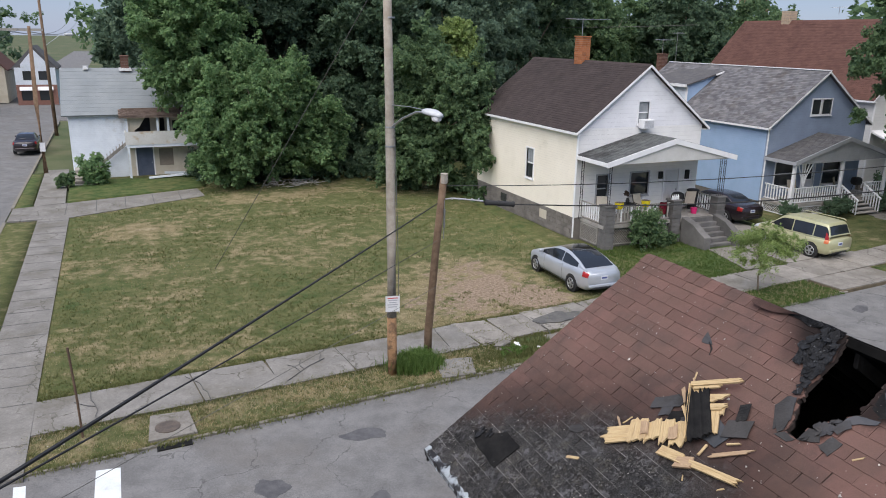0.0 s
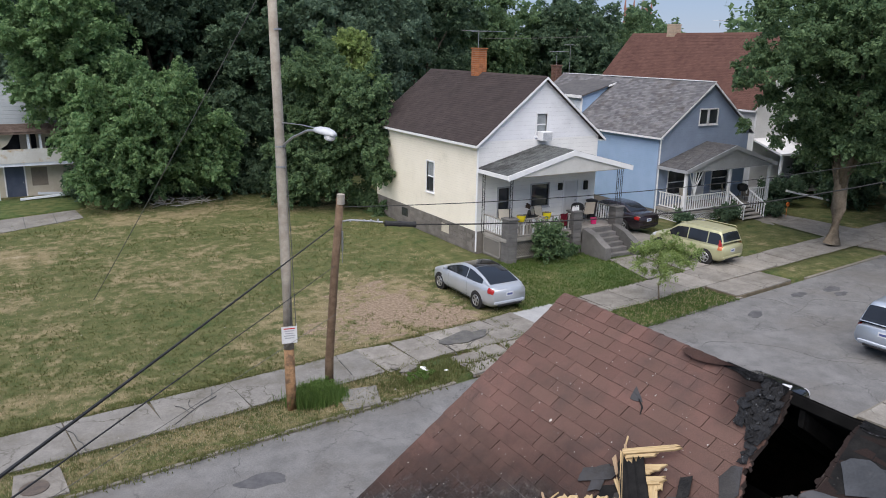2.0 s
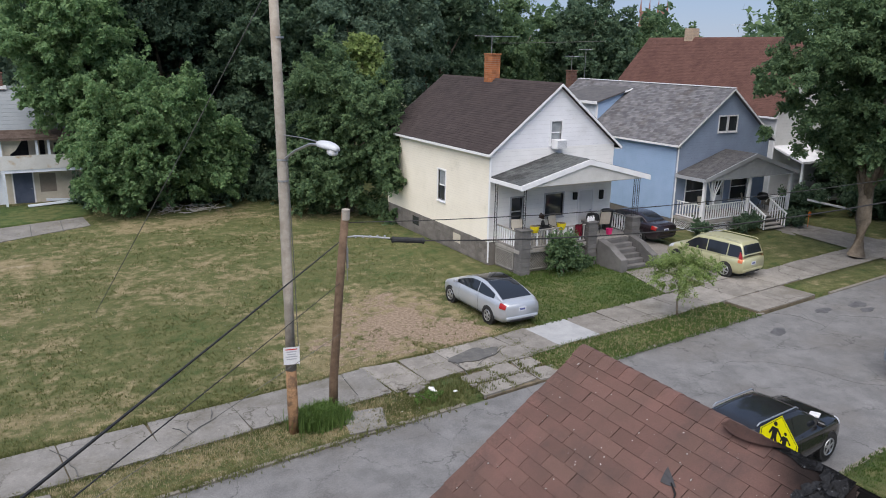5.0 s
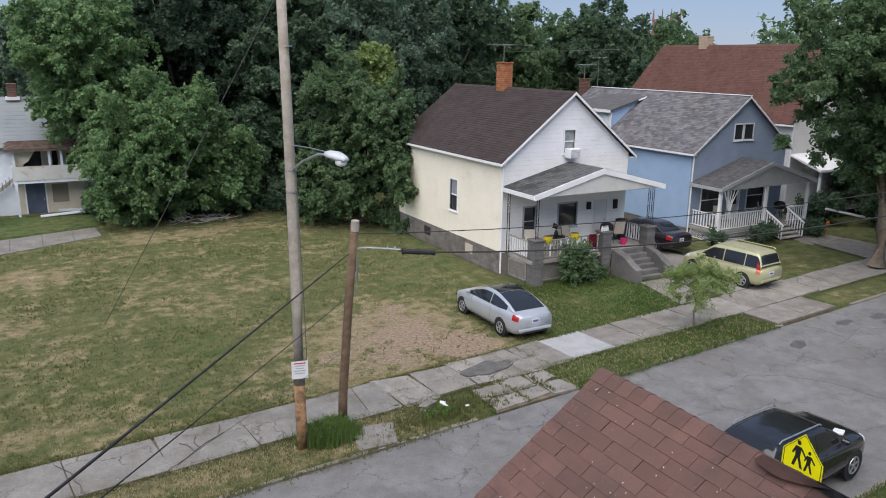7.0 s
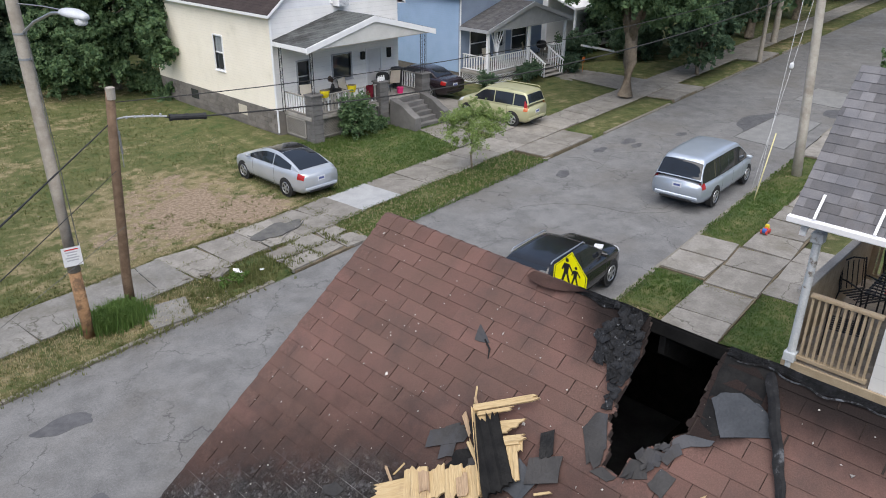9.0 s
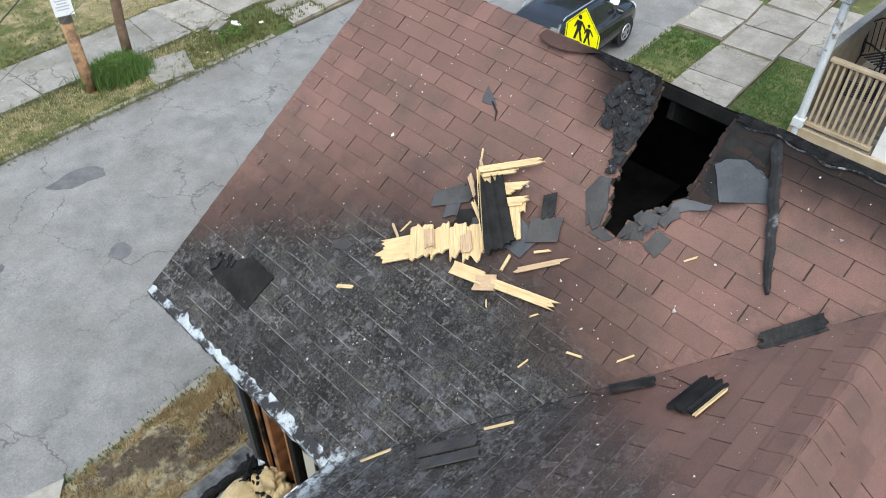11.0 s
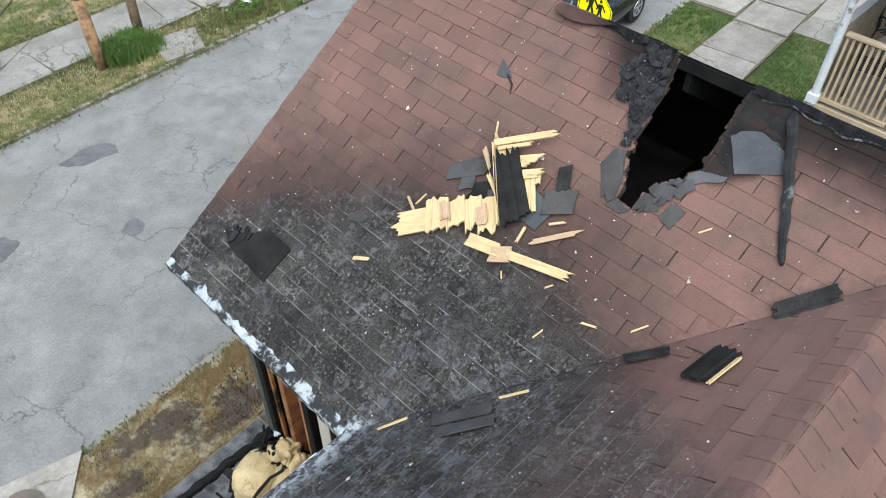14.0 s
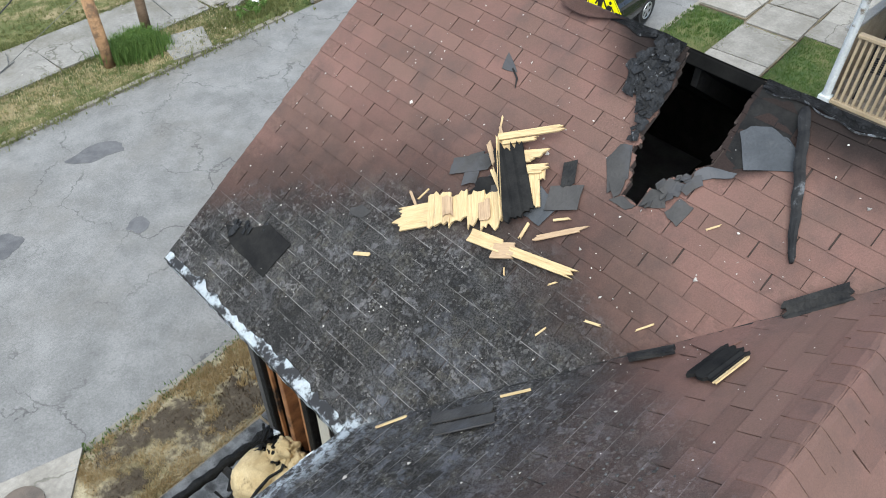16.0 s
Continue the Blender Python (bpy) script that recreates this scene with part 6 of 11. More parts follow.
def shards(poly, n, size, seed, label, lift=0.02, mat=None):
    """Curled angular flakes of burnt shingle heaped inside an outline."""
    rg = random.Random(seed)
    xs = [p[0] for p in poly]
    ys = [p[1] for p in poly]
    bm = BM()
    k = 0
    while k < n:
        x, y = rg.uniform(min(xs), max(xs)), rg.uniform(min(ys), max(ys))
        if not inside(poly, x, y):
            continue
        k += 1
        r = size * rg.uniform(0.45, 1.25)
        turn = rg.uniform(0, 6.28)
        ta, tb = rg.uniform(-0.35, 0.35), rg.uniform(-0.35, 0.35)
        o = lift + 0.02 * rg.random()
        ring = []
        for t in range(rg.choice((4, 5, 5, 6))):
            a = turn + t * 1.25 + rg.uniform(-0.2, 0.2)
            u, v = r * math.cos(a) * rg.uniform(0.6, 1.1), r * math.sin(a) * rg.uniform(0.5, 1.0)
            ring.append((x + u, y + v, o + ta * u + tb * v + 0.012 * rg.random()))
        lo = [bm.verts.new(PA(p[0], p[1], p[2])) for p in ring]
        hi = [bm.verts.new(PA(p[0], p[1], p[2] + 0.005)) for p in ring]
        bm.faces.new(lo[::-1])
        bm.faces.new(hi)
        for q in range(len(ring)):
            bm.faces.new((lo[q], lo[(q + 1) % len(ring)], hi[(q + 1) % len(ring)], hi[q]))
    ob = part("shingle_debris", bm, mat or CRUST, burnt, label)
    tagged(ob, label, kind="stuff")
    return ob


LEFT_CRUST = [(5.39, 4.09), (5.31, 4.01), (5.2, 3.985), (5.09, 3.99), (5.02, 3.98), (5.0, 4.05), (5.06, 4.12), (5.08, 4.22), (5.17, 4.29), (5.27, 4.27), (5.34, 4.2)]
patch("burnt_crust", LEFT_CRUST, CRUST, "blistered black crust of burnt shingles", 0.014, 0.02, seed=1)
shards(LEFT_CRUST, 60, 0.05, 61, "curled flakes of burnt black shingle", 0.014)
shards([(5.40, 4.10), (5.40, 4.30), (5.30, 4.16), (5.25, 4.0)], 14, 0.05, 62, "curled flakes of burnt black shingle", 0.04)
shards([(4.60, 3.70), (4.76, 3.62), (4.86, 3.50), (4.80, 3.46), (4.66, 3.58), (4.56, 3.64)], 16, 0.045, 64, "curled flakes of burnt black shingle", 0.012, FELT)
shards([(5.1, 3.97), (4.93, 3.97), (4.83, 3.96), (4.84, 4.0), (5.0, 4.03)], 14, 0.04, 65, "curled flakes of burnt black shingle", 0.014)
flake([(4.70, 4.04), (4.80, 4.02), (4.825, 3.945), (4.66, 3.845), (4.54, 3.90)], FELT, "torn grey felt at the edge of the hole", tilt=(0.03, -0.05))
flake([(4.60, 3.93), (4.65, 3.85), (4.575, 3.825), (4.53, 3.84)], FELT, "torn grey felt at the edge of the hole", 0.02)
flake([(4.52, 3.86), (4.57, 3.81), (4.56, 3.70), (4.515, 3.74)], FELT, "torn grey felt at the edge of the hole", 0.012)
flake([(4.57, 3.685), (4.673, 3.68), (4.70, 3.60), (4.62, 3.54)], FELT, "torn grey felt at the edge of the hole", 0.016, tilt=(0.1, 0.0))
flake([(4.68, 3.64), (4.762, 3.63), (4.772, 3.523), (4.70, 3.52)], FELT, "torn grey felt at the edge of the hole", 0.022)
flake([(4.60, 3.53), (4.70, 3.50), (4.695, 3.40), (4.57, 3.417)], FELT, "torn grey felt at the edge of the hole", 0.012)
flake([(4.80, 3.505), (4.857, 3.53), (4.906, 3.48), (4.94, 3.32), (4.904, 3.324), (4.86, 3.42)], PALE_FELT, "torn blue-grey felt at the edge of the hole", 0.014)
flake([(5.40, 3.50), (5.28, 3.50), (5.12, 3.47), (5.0, 3.45), (4.95, 3.35), (5.04, 3.22), (5.2, 3.19), (5.385, 3.22)], DEEP_CHAR, "sooty felt between the hole and the ridge", 0.008, 0.004, name="bare_felt")
flake([(5.13, 3.45), (5.192, 3.40), (5.217, 3.317), (5.2, 3.2), (5.17, 3.12), (5.073, 3.06), (4.966, 3.30)], PALE_FELT, "patch of bare blue-grey roofing felt", 0.016, 0.004, name="bare_felt")
flake([(3.13, 6.30), (3.20, 6.10), (3.31, 5.93), (3.30, 5.66), (3.04, 5.70), (3.05, 6.02), (3.06, 6.16)], DEEP_CHAR, "sheet of burnt shingle lifted near the eave", 0.020, 0.006, (0.05, 0.02), "burnt_crust")
shards([(3.14, 6.32), (3.24, 6.12), (3.33, 5.93), (3.26, 5.92), (3.12, 6.2)], 12, 0.045, 66, "curled flakes of burnt black shingle", 0.014)
flake([(3.69, 5.43), (3.75, 5.36), (3.75, 5.25), (3.69, 5.29), (3.66, 5.38)], FELT, "scrap of grey felt on the burnt slope", 0.016, 0.005, (0.04, 0.0), "felt_scrap")
bm = BM()
g = 10
vs = {}
for i in range(g + 1):
    for j in range(5):
        y, x = 5.0 - 0.5 * i / g, 5.415 - 0.09 * j / 4 * math.sin(math.pi * min(1, (i + 1.2) / g * 0.75 + 0.2))
        vs[i, j] = bm.verts.new(PA(x, y, 0.03 + 0.05 * (1 - i / g) * (j / 4)))
for i in range(g):
    for j in range(4):
        bm.faces.new((vs[i, j], vs[i + 1, j], vs[i + 1, j + 1], vs[i, j + 1]))
bmesh.ops.solidify(bm, geom=bm.faces[:], thickness=0.006)
part("lifted_cap", bm, BURNT, burnt, "lifted strip of ridge covering")
flake([(4.964, 5.128), (4.886, 4.973), (4.857, 5.096)], FELT, "small triangular tear in the shingles", 0.013, 0.004, (0.02, 0.0), "shingle_tear")
tear = BM()
tube(tear, [PA(4.89, 5.02, 0.016), PA(4.848, 4.937, 0.02), PA(4.795, 4.908, 0.014)], [0.006, 0.008, 0.003], 5)
part("shingle_tear", tear, CHAR, burnt, "dark crease running from the tear")

# ---- houses ----
def roof_tabs(bm, O, U, V, ul, vl, tw, ex, seed, lift=0.012):
    """Overlapping shingle tabs over a slope, each a little wedge."""
    rg = random.Random(seed)
    N = U.cross(V).normalized()
    if N.z < 0:
        N = -N
    for r in range(int(math.ceil(vl / ex))):
        u = -tw * (r % 2) * 0.5
        v0, v1 = r * ex, min(vl, (r + 1.15) * ex)
        while u < ul:
            w = tw * rg.uniform(0.75, 1.25)
            a, b = max(0, u), min(ul, u + w - 0.008)
            if b > a:
                p = [O + U * a + V * v0 + N * lift, O + U * b + V * v0 + N * lift, O + U * b + V * v1 + N * 0.003, O + U * a + V * v1 + N * 0.003]
                q = [bm.verts.new(c) for c in p]
                lo = [bm.verts.new(p[0] - N * lift), bm.verts.new(p[1] - N * lift)]
                bm.faces.new(q)
                bm.faces.new((lo[0], lo[1], q[1], q[0]))
            u += w


def slope(parent, name, p_eave0, p_eave1, p_ridge0, mat, label="", tw=0.3, ex=0.15, th=0.09, seed=1):
    """One roof slope: a deck slab with shingle courses. p_ridge0 lies above p_eave0."""
    a, b, c = Vector(p_eave0), Vector(p_eave1), Vector(p_ridge0)
    U, V = (b - a).normalized(), (c - a).normalized()
    ul, vl = (b - a).length, (c - a).length
    N = U.cross(V).normalized()
    if N.z < 0:
        N = -N
    bm = BM()
    top = [a, b, b + V * vl, c]
    hi = [bm.verts.new(p) for p in top]
    lo = [bm.verts.new(p - N * th) for p in top]
    bm.faces.new(hi)
    bm.faces.new(lo[::-1])
    for i in range(4):
        bm.faces.new((lo[i], lo[(i + 1) % 4], hi[(i + 1) % 4], hi[i]))
    r = part(name, bm, mat, parent, label)
    bm = BM()
    roof_tabs(bm, a, U, V, ul, vl, tw, ex, seed)
    me = bpy.data.meshes.new("shingles")
    bm.to_mesh(me)
    bm.free()
    me.materials.append(mat)
    s = hang(new("shingles", me), r)
    tagged(s, kind="stuff")
    return r


def window(parent, axis, at, out, u0, u1, z0, z1, label="", split=1, frame_mat=TRIM, w=0.07, name="window", pale=()):
    """A framed window in a wall; out is -1 or 1, the way it faces along the axis across the wall."""
    def bx(bm, a, b, c, d, o0, o1):
        lo, hi = min(at + out * o0, at + out * o1), max(at + out * o0, at + out * o1)
        if axis == "x":
            box(bm, lo, hi, a, b, c, d)
        else:
            box(bm, a, b, lo, hi, c, d)
    bm = BM()
    for a, b, c, d in ((u0 - w, u0, z0 - w, z1 + w), (u1, u1 + w, z0 - w, z1 + w), (u0, u1, z1, z1 + w), (u0, u1, z0 - w, z0)):
        bx(bm, a, b, c, d, -0.09, 0.035)
    win = part(name, bm, frame_mat, parent, label)
    n = max(1, split)
    for i in range(n):
        bm = BM()
        if split >= 0:
            c, d = z0 + (z1 - z0) * i / n, z0 + (z1 - z0) * (i + 1) / n
            bx(bm, u0, u1, c + 0.02, d - 0.02, -0.075, -0.06)
        if i in pale:
            part("pane", bm, SKY_AND_BLIND_PANE, win, "pane coloured pale for reflected sky and a blind")
        else:
            part("pane", bm, PANE, win)
    if n > 1:
        bm = BM()
        for i in range(1, n):
            c = z0 + (z1 - z0) * i / n
            bx(bm, u0, u1, c - 0.025, c + 0.025, -0.08, -0.02)
        part("sash_bar", bm, frame_mat, win)
    bm = BM()
    bx(bm, u0 - w - 0.03, u1 + w + 0.03, z0 - w - 0.04, z0 - w, -0.05, 0.07)
    part("sill", bm, frame_mat, win)
    return win


def door(parent, axis, at, out, u0, u1, z0, z1, mat, label=""):
    def bx(bm, a, b, c, d, o0, o1):
        lo, hi = min(at + out * o0, at + out * o1), max(at + out * o0, at + out * o1)
        if axis == "x":
            box(bm, lo, hi, a, b, c, d)
        else:
            box(bm, a, b, lo, hi, c, d)
    bm = BM()
    bx(bm, u0, u1, z0, z1, -0.06, -0.01)
    n = 3
    for i in range(n):
        c, d = z0 + 0.12 + (z1 - z0 - 0.2) * i / n, z0 + 0.04 + (z1 - z0 - 0.2) * (i + 1) / n
        bx(bm, u0 + 0.14, u1 - 0.14, c, d, -0.012, 0.004)
    dr = part("door", bm, mat, parent, label)
    bm = BM()
    bx(bm, u0 - 0.08, u0, z0, z1 + 0.08, -0.09, 0.03)
    bx(bm, u1, u1 + 0.08, z0, z1 + 0.08, -0.09, 0.03)
    bx(bm, u0, u1, z1, z1 + 0.08, -0.09, 0.03)
    part("door_frame", bm, TRIM, dr)
    bm = BM()
    bx(bm, u1 - 0.12, u1 - 0.07, z0 + 0.95, z0 + 1.02, -0.012, 0.05)
    part("door_handle", bm, STEEL, dr, "small metal door handle")
    return dr


def gable_house(name, label, x0, x1, y0, y1, zf, ze, zr, side, front, roof, found, over=0.3, fh=(), lh=(), tw=0.3, ex=0.15, gov=0.25, gable=None):
    h = thing(name, ((x0 + x1) / 2, y0, 0), label, "house")
    xm, t = (x0 + x1) / 2, 0.15
    bm = BM()
    wall(bm, "y", y0, t, x0, x1, zf, ze, [q for q in fh if q[3] <= ze])
    part("front_wall", bm, front, h)
    fg = [q for q in fh if q[3] > ze]
    bm = BM()
    if fg:
        a, b, c, d = fg[0]
        k = (zr - ze) / (xm - x0)
        for poly in ([(x0, ze), (a, ze), (a, min(zr, ze + k * (a - x0)))], [(b, ze), (x1, ze), (b, ze + k * (x1 - b))], [(a, ze), (b, ze), (b, c), (a, c)],
                     [(a, d), (b, d), (b, ze + k * (x1 - b)), (xm, zr), (a, ze + k * (a - x0))]):
            prism(bm, poly, "y", y0, y0 + t)
    else:
        prism(bm, [(x0, ze), (x1, ze), (xm, zr)], "y", y0, y0 + t)
    part("gable", bm, gable or front, h)
    bm = BM()
    wall(bm, "x", x0, t, y0 + t, y1 - t, zf, ze, lh)
    part("side_wall", bm, side, h)
    bm = BM()
    box(bm, x1 - t, x1, y0 + t, y1 - t, zf, ze)
    part("side_wall", bm, side, h)
    bm = BM()
    prism(bm, [(x0, zf), (x1, zf), (x1, ze), (xm, zr), (x0, ze)], "y", y1 - t, y1)
    part("back_wall", bm, side, h)
    bm = BM()
    box(bm, x0 + 0.03, x1 - 0.03, y0 + 0.03, y1 - 0.03, -0.2, zf)
    part("foundation", bm, found, h)
    # dark panels behind the openings: shade of unlit rooms put into the colour
    bm = BM()
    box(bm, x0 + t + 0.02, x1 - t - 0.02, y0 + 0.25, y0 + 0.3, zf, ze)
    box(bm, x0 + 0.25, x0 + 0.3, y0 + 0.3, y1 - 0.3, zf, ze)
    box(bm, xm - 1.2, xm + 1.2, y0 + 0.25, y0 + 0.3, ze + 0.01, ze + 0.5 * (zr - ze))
    part("dim_room", bm, UNLIT_DARK, h)
    k = (zr - ze) / (xm - x0)
    dz = 0.10
    ya, yb = y0 - gov, y1 + 0.1
    for s, xe in ((-1, x0 - over), (1, x1 + over)):
        zee = ze - k * over + dz
        slope(h, "roof", (xe, ya, zee), (xe, yb, zee), (xm, ya, zr + dz), roof, seed=int(x0) + s)
        bm = BM()
        lo, hi = (xe - 0.02, xe + 0.02)
        box(bm, lo, hi, ya, yb, zee - 0.13, zee - 0.02)
        box(bm, min(xe, x0 if s < 0 else x1), max(xe, x0 if s < 0 else x1), ya + 0.05, yb, zee - 0.12, zee - 0.09)
        part("gutter", bm, TRIM, h, "white gutter and eave board")
        bm = BM()
        vs = box(bm, 0, 1, ya - 0.02, ya + 0.025, -0.13, -0.01)
        for v in vs:
            q, hh = v.co.x, v.co.z
            v.co = Vector((xm + s * q * (xm - x0 + over), v.co.y, zr + dz + (zee - zr - dz) * q + hh))
        part("rake_board", bm, TRIM, h, "pale rake board")
    bm = BM()
    for s in (-1, 1):
        vs = box(bm, 0, 1, ya, yb, 0.012, 0.022)
        for v in vs:
            v.co = Vector((xm + s * v.co.x * 0.15, v.co.y, zr + dz - k * 0.15 * v.co.x + v.co.z))
    part("ridge_cap", bm, roof, h)
    return h


def chimney(parent, x0, x1, y0, y1, z0, z1, mat, label, cap=True, name="chimney"):
    c = part(name, (lambda b: (box(b, x0 + 0.01, x1 - 0.01, y0 + 0.01, y1 - 0.01, z0, z1), b)[1])(BM()), surf(name + "_mortar_%d" % int(x0 * 10), (0.3, 0.27, 0.24), (0.36, 0.33, 0.29), 4), parent, label)
    n = int((z1 - z0) / 0.1)
    for i in range(n):
        z = z0 + (z1 - z0) * i / n
        for j in range(2):
            off = 0.5 * ((i + j) % 2)
            for side in range(4):
                bm = BM()
                mx, my = (x0 + x1) / 2, (y0 + y1) / 2
                if side == 0:
                    box(bm, x0 if j == 0 else mx + 0.004, mx - 0.004 if j == 0 else x1, y0 - 0.012, y0 + 0.02, z, z + 0.088)
                elif side == 1:
                    box(bm, x0 - 0.012, x0 + 0.02, y0 if j == 0 else my + 0.004, my - 0.004 if j == 0 else y1, z, z + 0.088)
                else:
                    bm.free()
                    continue
                part("brick", bm, mat, c)
    if cap:
        bm = BM()
        box(bm, x0 - 0.05, x1 + 0.05, y0 - 0.05, y1 + 0.05, z1, z1 + 0.07, bev=0.01)
        part("cap", bm, mat, c)
    return c


def picket_rail(parent, p, q, z0, z1, n, mat, name="railing", picket=0.045, rail=0.07, label="", pmat=None):
    """A railing from p to q (x, y): two rails and n pickets, each a piece."""
    p, q = Vector((p[0], p[1], 0)), Vector((q[0], q[1], 0))
    d = q - p
    L = d.length
    m = Matrix.Translation(p) @ Matrix.Rotation(math.atan2(d.y, d.x), 4, "Z")
    bm = BM()
    box(bm, 0, L, -rail / 2, rail / 2, z1 - 0.05, z1, m, bev=0.008)
    r = part(name, bm, mat, parent, label)
    bm = BM()
    box(bm, 0, L, -rail / 2.5, rail / 2.5, z0 + 0.04, z0 + 0.09, m)
    part("bottom_rail", bm, mat, r)
    me = None
    for i in range(n):
        x = L * (i + 0.5) / n
        bm = BM()
        box(bm, x - picket / 2, x + picket / 2, -0.018, 0.018, z0 + 0.09, z1 - 0.05, m)
        part("picket", bm, (pmat[i % len(pmat)] if pmat else mat), r)
    return r


# ---- cream house ----
WX0, WX1, WY0, WY1 = 19.57, 26.77, 29.44, 40.0
cream = gable_house("cream_house", "cream-sided cottage with brown shingle roof and white gable", WX0, WX1, WY0, WY1, 1.14, 5.34, 8.15, SIDE_CREAM, PORCH_WALL, ROOF_BROWN, DARK_BLOCK, 0.28,
                    fh=((20.75, 21.35, 1.8, 3.1), (22.7, 23.75, 2.05, 3.12), (24.75, 25.6, 1.16, 3.15), (22.83, 23.42, 5.5, 6.52)), lh=((33.45, 34.15, 2.35, 3.85),), gable=SIDE_WHITE)
window(cream, "x", WX0, -1, 33.45, 34.15, 2.35, 3.85, "white sash window in the cream wall", 2, pale=(1,))
window(cream, "y", WY0, -1, 22.83, 23.42, 5.5, 6.52, "white sash window in the gable", 2, pale=(0, 1))
window(cream, "y", WY0, -1, 22.7, 23.75, 2.05, 3.12, "dark porch window", 1, GREY_TRIM)
window(cream, "y", WY0, -1, 20.75, 21.35, 1.8, 3.1, "narrow porch window", 2, GREY_TRIM)
door(cream, "y", WY0, -1, 24.75, 25.6, 1.16, 3.15, DOOR_WHITE, "pale front door")
bm = BM()
box(bm, 24.35, 24.55, WY0 - 0.12, WY0, 2.75, 3.1)
part("wall_lantern", bm, SIGN_BLACK, cream, "small black wall lantern")
bm = BM()
box(bm, 26.0, 26.2, WY0 - 0.12, WY0, 2.65, 3.1)
part("wall_lantern", bm, SIGN_BLACK, cream, "small black wall lantern")
ac = part("air_conditioner", (lambda b: (box(b, 22.88, 23.5, WY0 - 0.42, WY0 + 0.02, 5.28, 5.7, bev=0.015), b)[1])(BM()), TRIM, cream, "white window air conditioner")
for i in range(7):
    bm = BM()
    box(bm, 22.93, 23.45, WY0 - 0.43, WY0 - 0.41, 5.33 + 0.05 * i, 5.35 + 0.05 * i)
    part("louvre", bm, GREY_TRIM, ac)
bm = BM()
for x, y in ((WX0 - 0.06, WY0 - 0.06),):
    rod(bm, (x, y, 0.2), (x, y, 5.1), 0.04)
part("downpipe", bm, TRIM, cream, "white downpipe at the corner")
bm = BM()
box(bm, WX0 - 0.015, WX0 + 0.02, 31.9, 32.6, 0.5, 0.95)
part("basement_window", bm, OLD_TAN, cream, "boarded tan basement window")
bm = BM()
box(bm, WX0 - 0.015, WX0 + 0.02, 36.2, 36.9, 0.5, 0.95)
part("basement_window", bm, PANE, cream)
chimney(cream, 22.92, 23.42, 34.7, 35.4, 7.95, 9.42, BRICK, "orange brick chimney")
# block courses of the foundation
for j in range(5):
    for i in range(20):
        bm = BM()
        y = WY0 + 0.05 + 0.52 * i + 0.26 * (j % 2)
        if y + 0.5 > WY1:
            bm.free()
            continue
        box(bm, WX0 - 0.008, WX0 + 0.03, y, y + 0.5, 0.12 + 0.205 * j, 0.315 + 0.205 * j)
        part("block", bm, DARK_BLOCK, cream)
# porch roof: low gable over the whole front
PY = 27.0
cporch = thing("front_porch", (23.17, 28.2, 0), "grey block porch with a low gabled roof and iron posts", "porch")
PE, PZ = 4.16, 5.08
for s, xe in ((-1, WX0 - 0.05), (1, WX1 + 0.1)):
    xm = 23.17
    slope(cporch, "roof", (xe, PY, PE), (xe, WY0 - 0.02, PE), (xm, PY, PZ), ROOF_PORCH, "patched grey porch roof" if s < 0 else "", seed=90 + s)
    bm = BM()
    vs = box(bm, 0, 1, PY - 0.05, PY + 0.02, -0.24, -0.0)
    for v in vs:
        q, hh = v.co.x, v.co.z
        v.co = Vector((xm + (xe - xm) * q, v.co.y, PZ + (PE - PZ) * q + hh))
    part("rake_board", bm, TRIM, cporch, "broad white rake board")
    bm = BM()
    box(bm, xe - 0.03, xe + 0.03, PY, WY0 - 0.03, PE - 0.2, PE - 0.02)
    part("gutter", bm, TRIM, cporch)
bm = BM()
prism(bm, [(WX0 + 0.35, PE - 0.12), (WX1 - 0.3, PE - 0.12), (23.17, PZ - 0.2)], "y", PY + 0.03, PY + 0.1)
part("porch_gable", bm, surf("porch_gable_paint", (0.62, 0.61, 0.58), (0.56, 0.55, 0.52), 2, 0.7, 60, 0.2), cporch, "plain pale gable panel")
bm = BM()
box(bm, WX0 + 0.05, WX1 - 0.05, PY + 0.1, WY0 - 0.03, PE - 0.16, PE - 0.12)
part("ceiling_board", bm, OLD_TAN, cporch)
DKZ = 1.14
bm = BM()
box(bm, WX0 + 0.35, WX1 + 0.05, 27.55, WY0, 0.98, DKZ)
part("deck", bm, GREY_WOOD, cporch, "weathered grey porch floor")
bm = BM()
box(bm, WX0 + 0.45, WX1 - 0.05, 27.75, 27.85, 0, 0.98)
box(bm, WX0 + 0.4, WX0 + 0.5, 27.85, WY0, 0, 0.98)
part("skirt", bm, DARK_BLOCK, cporch)


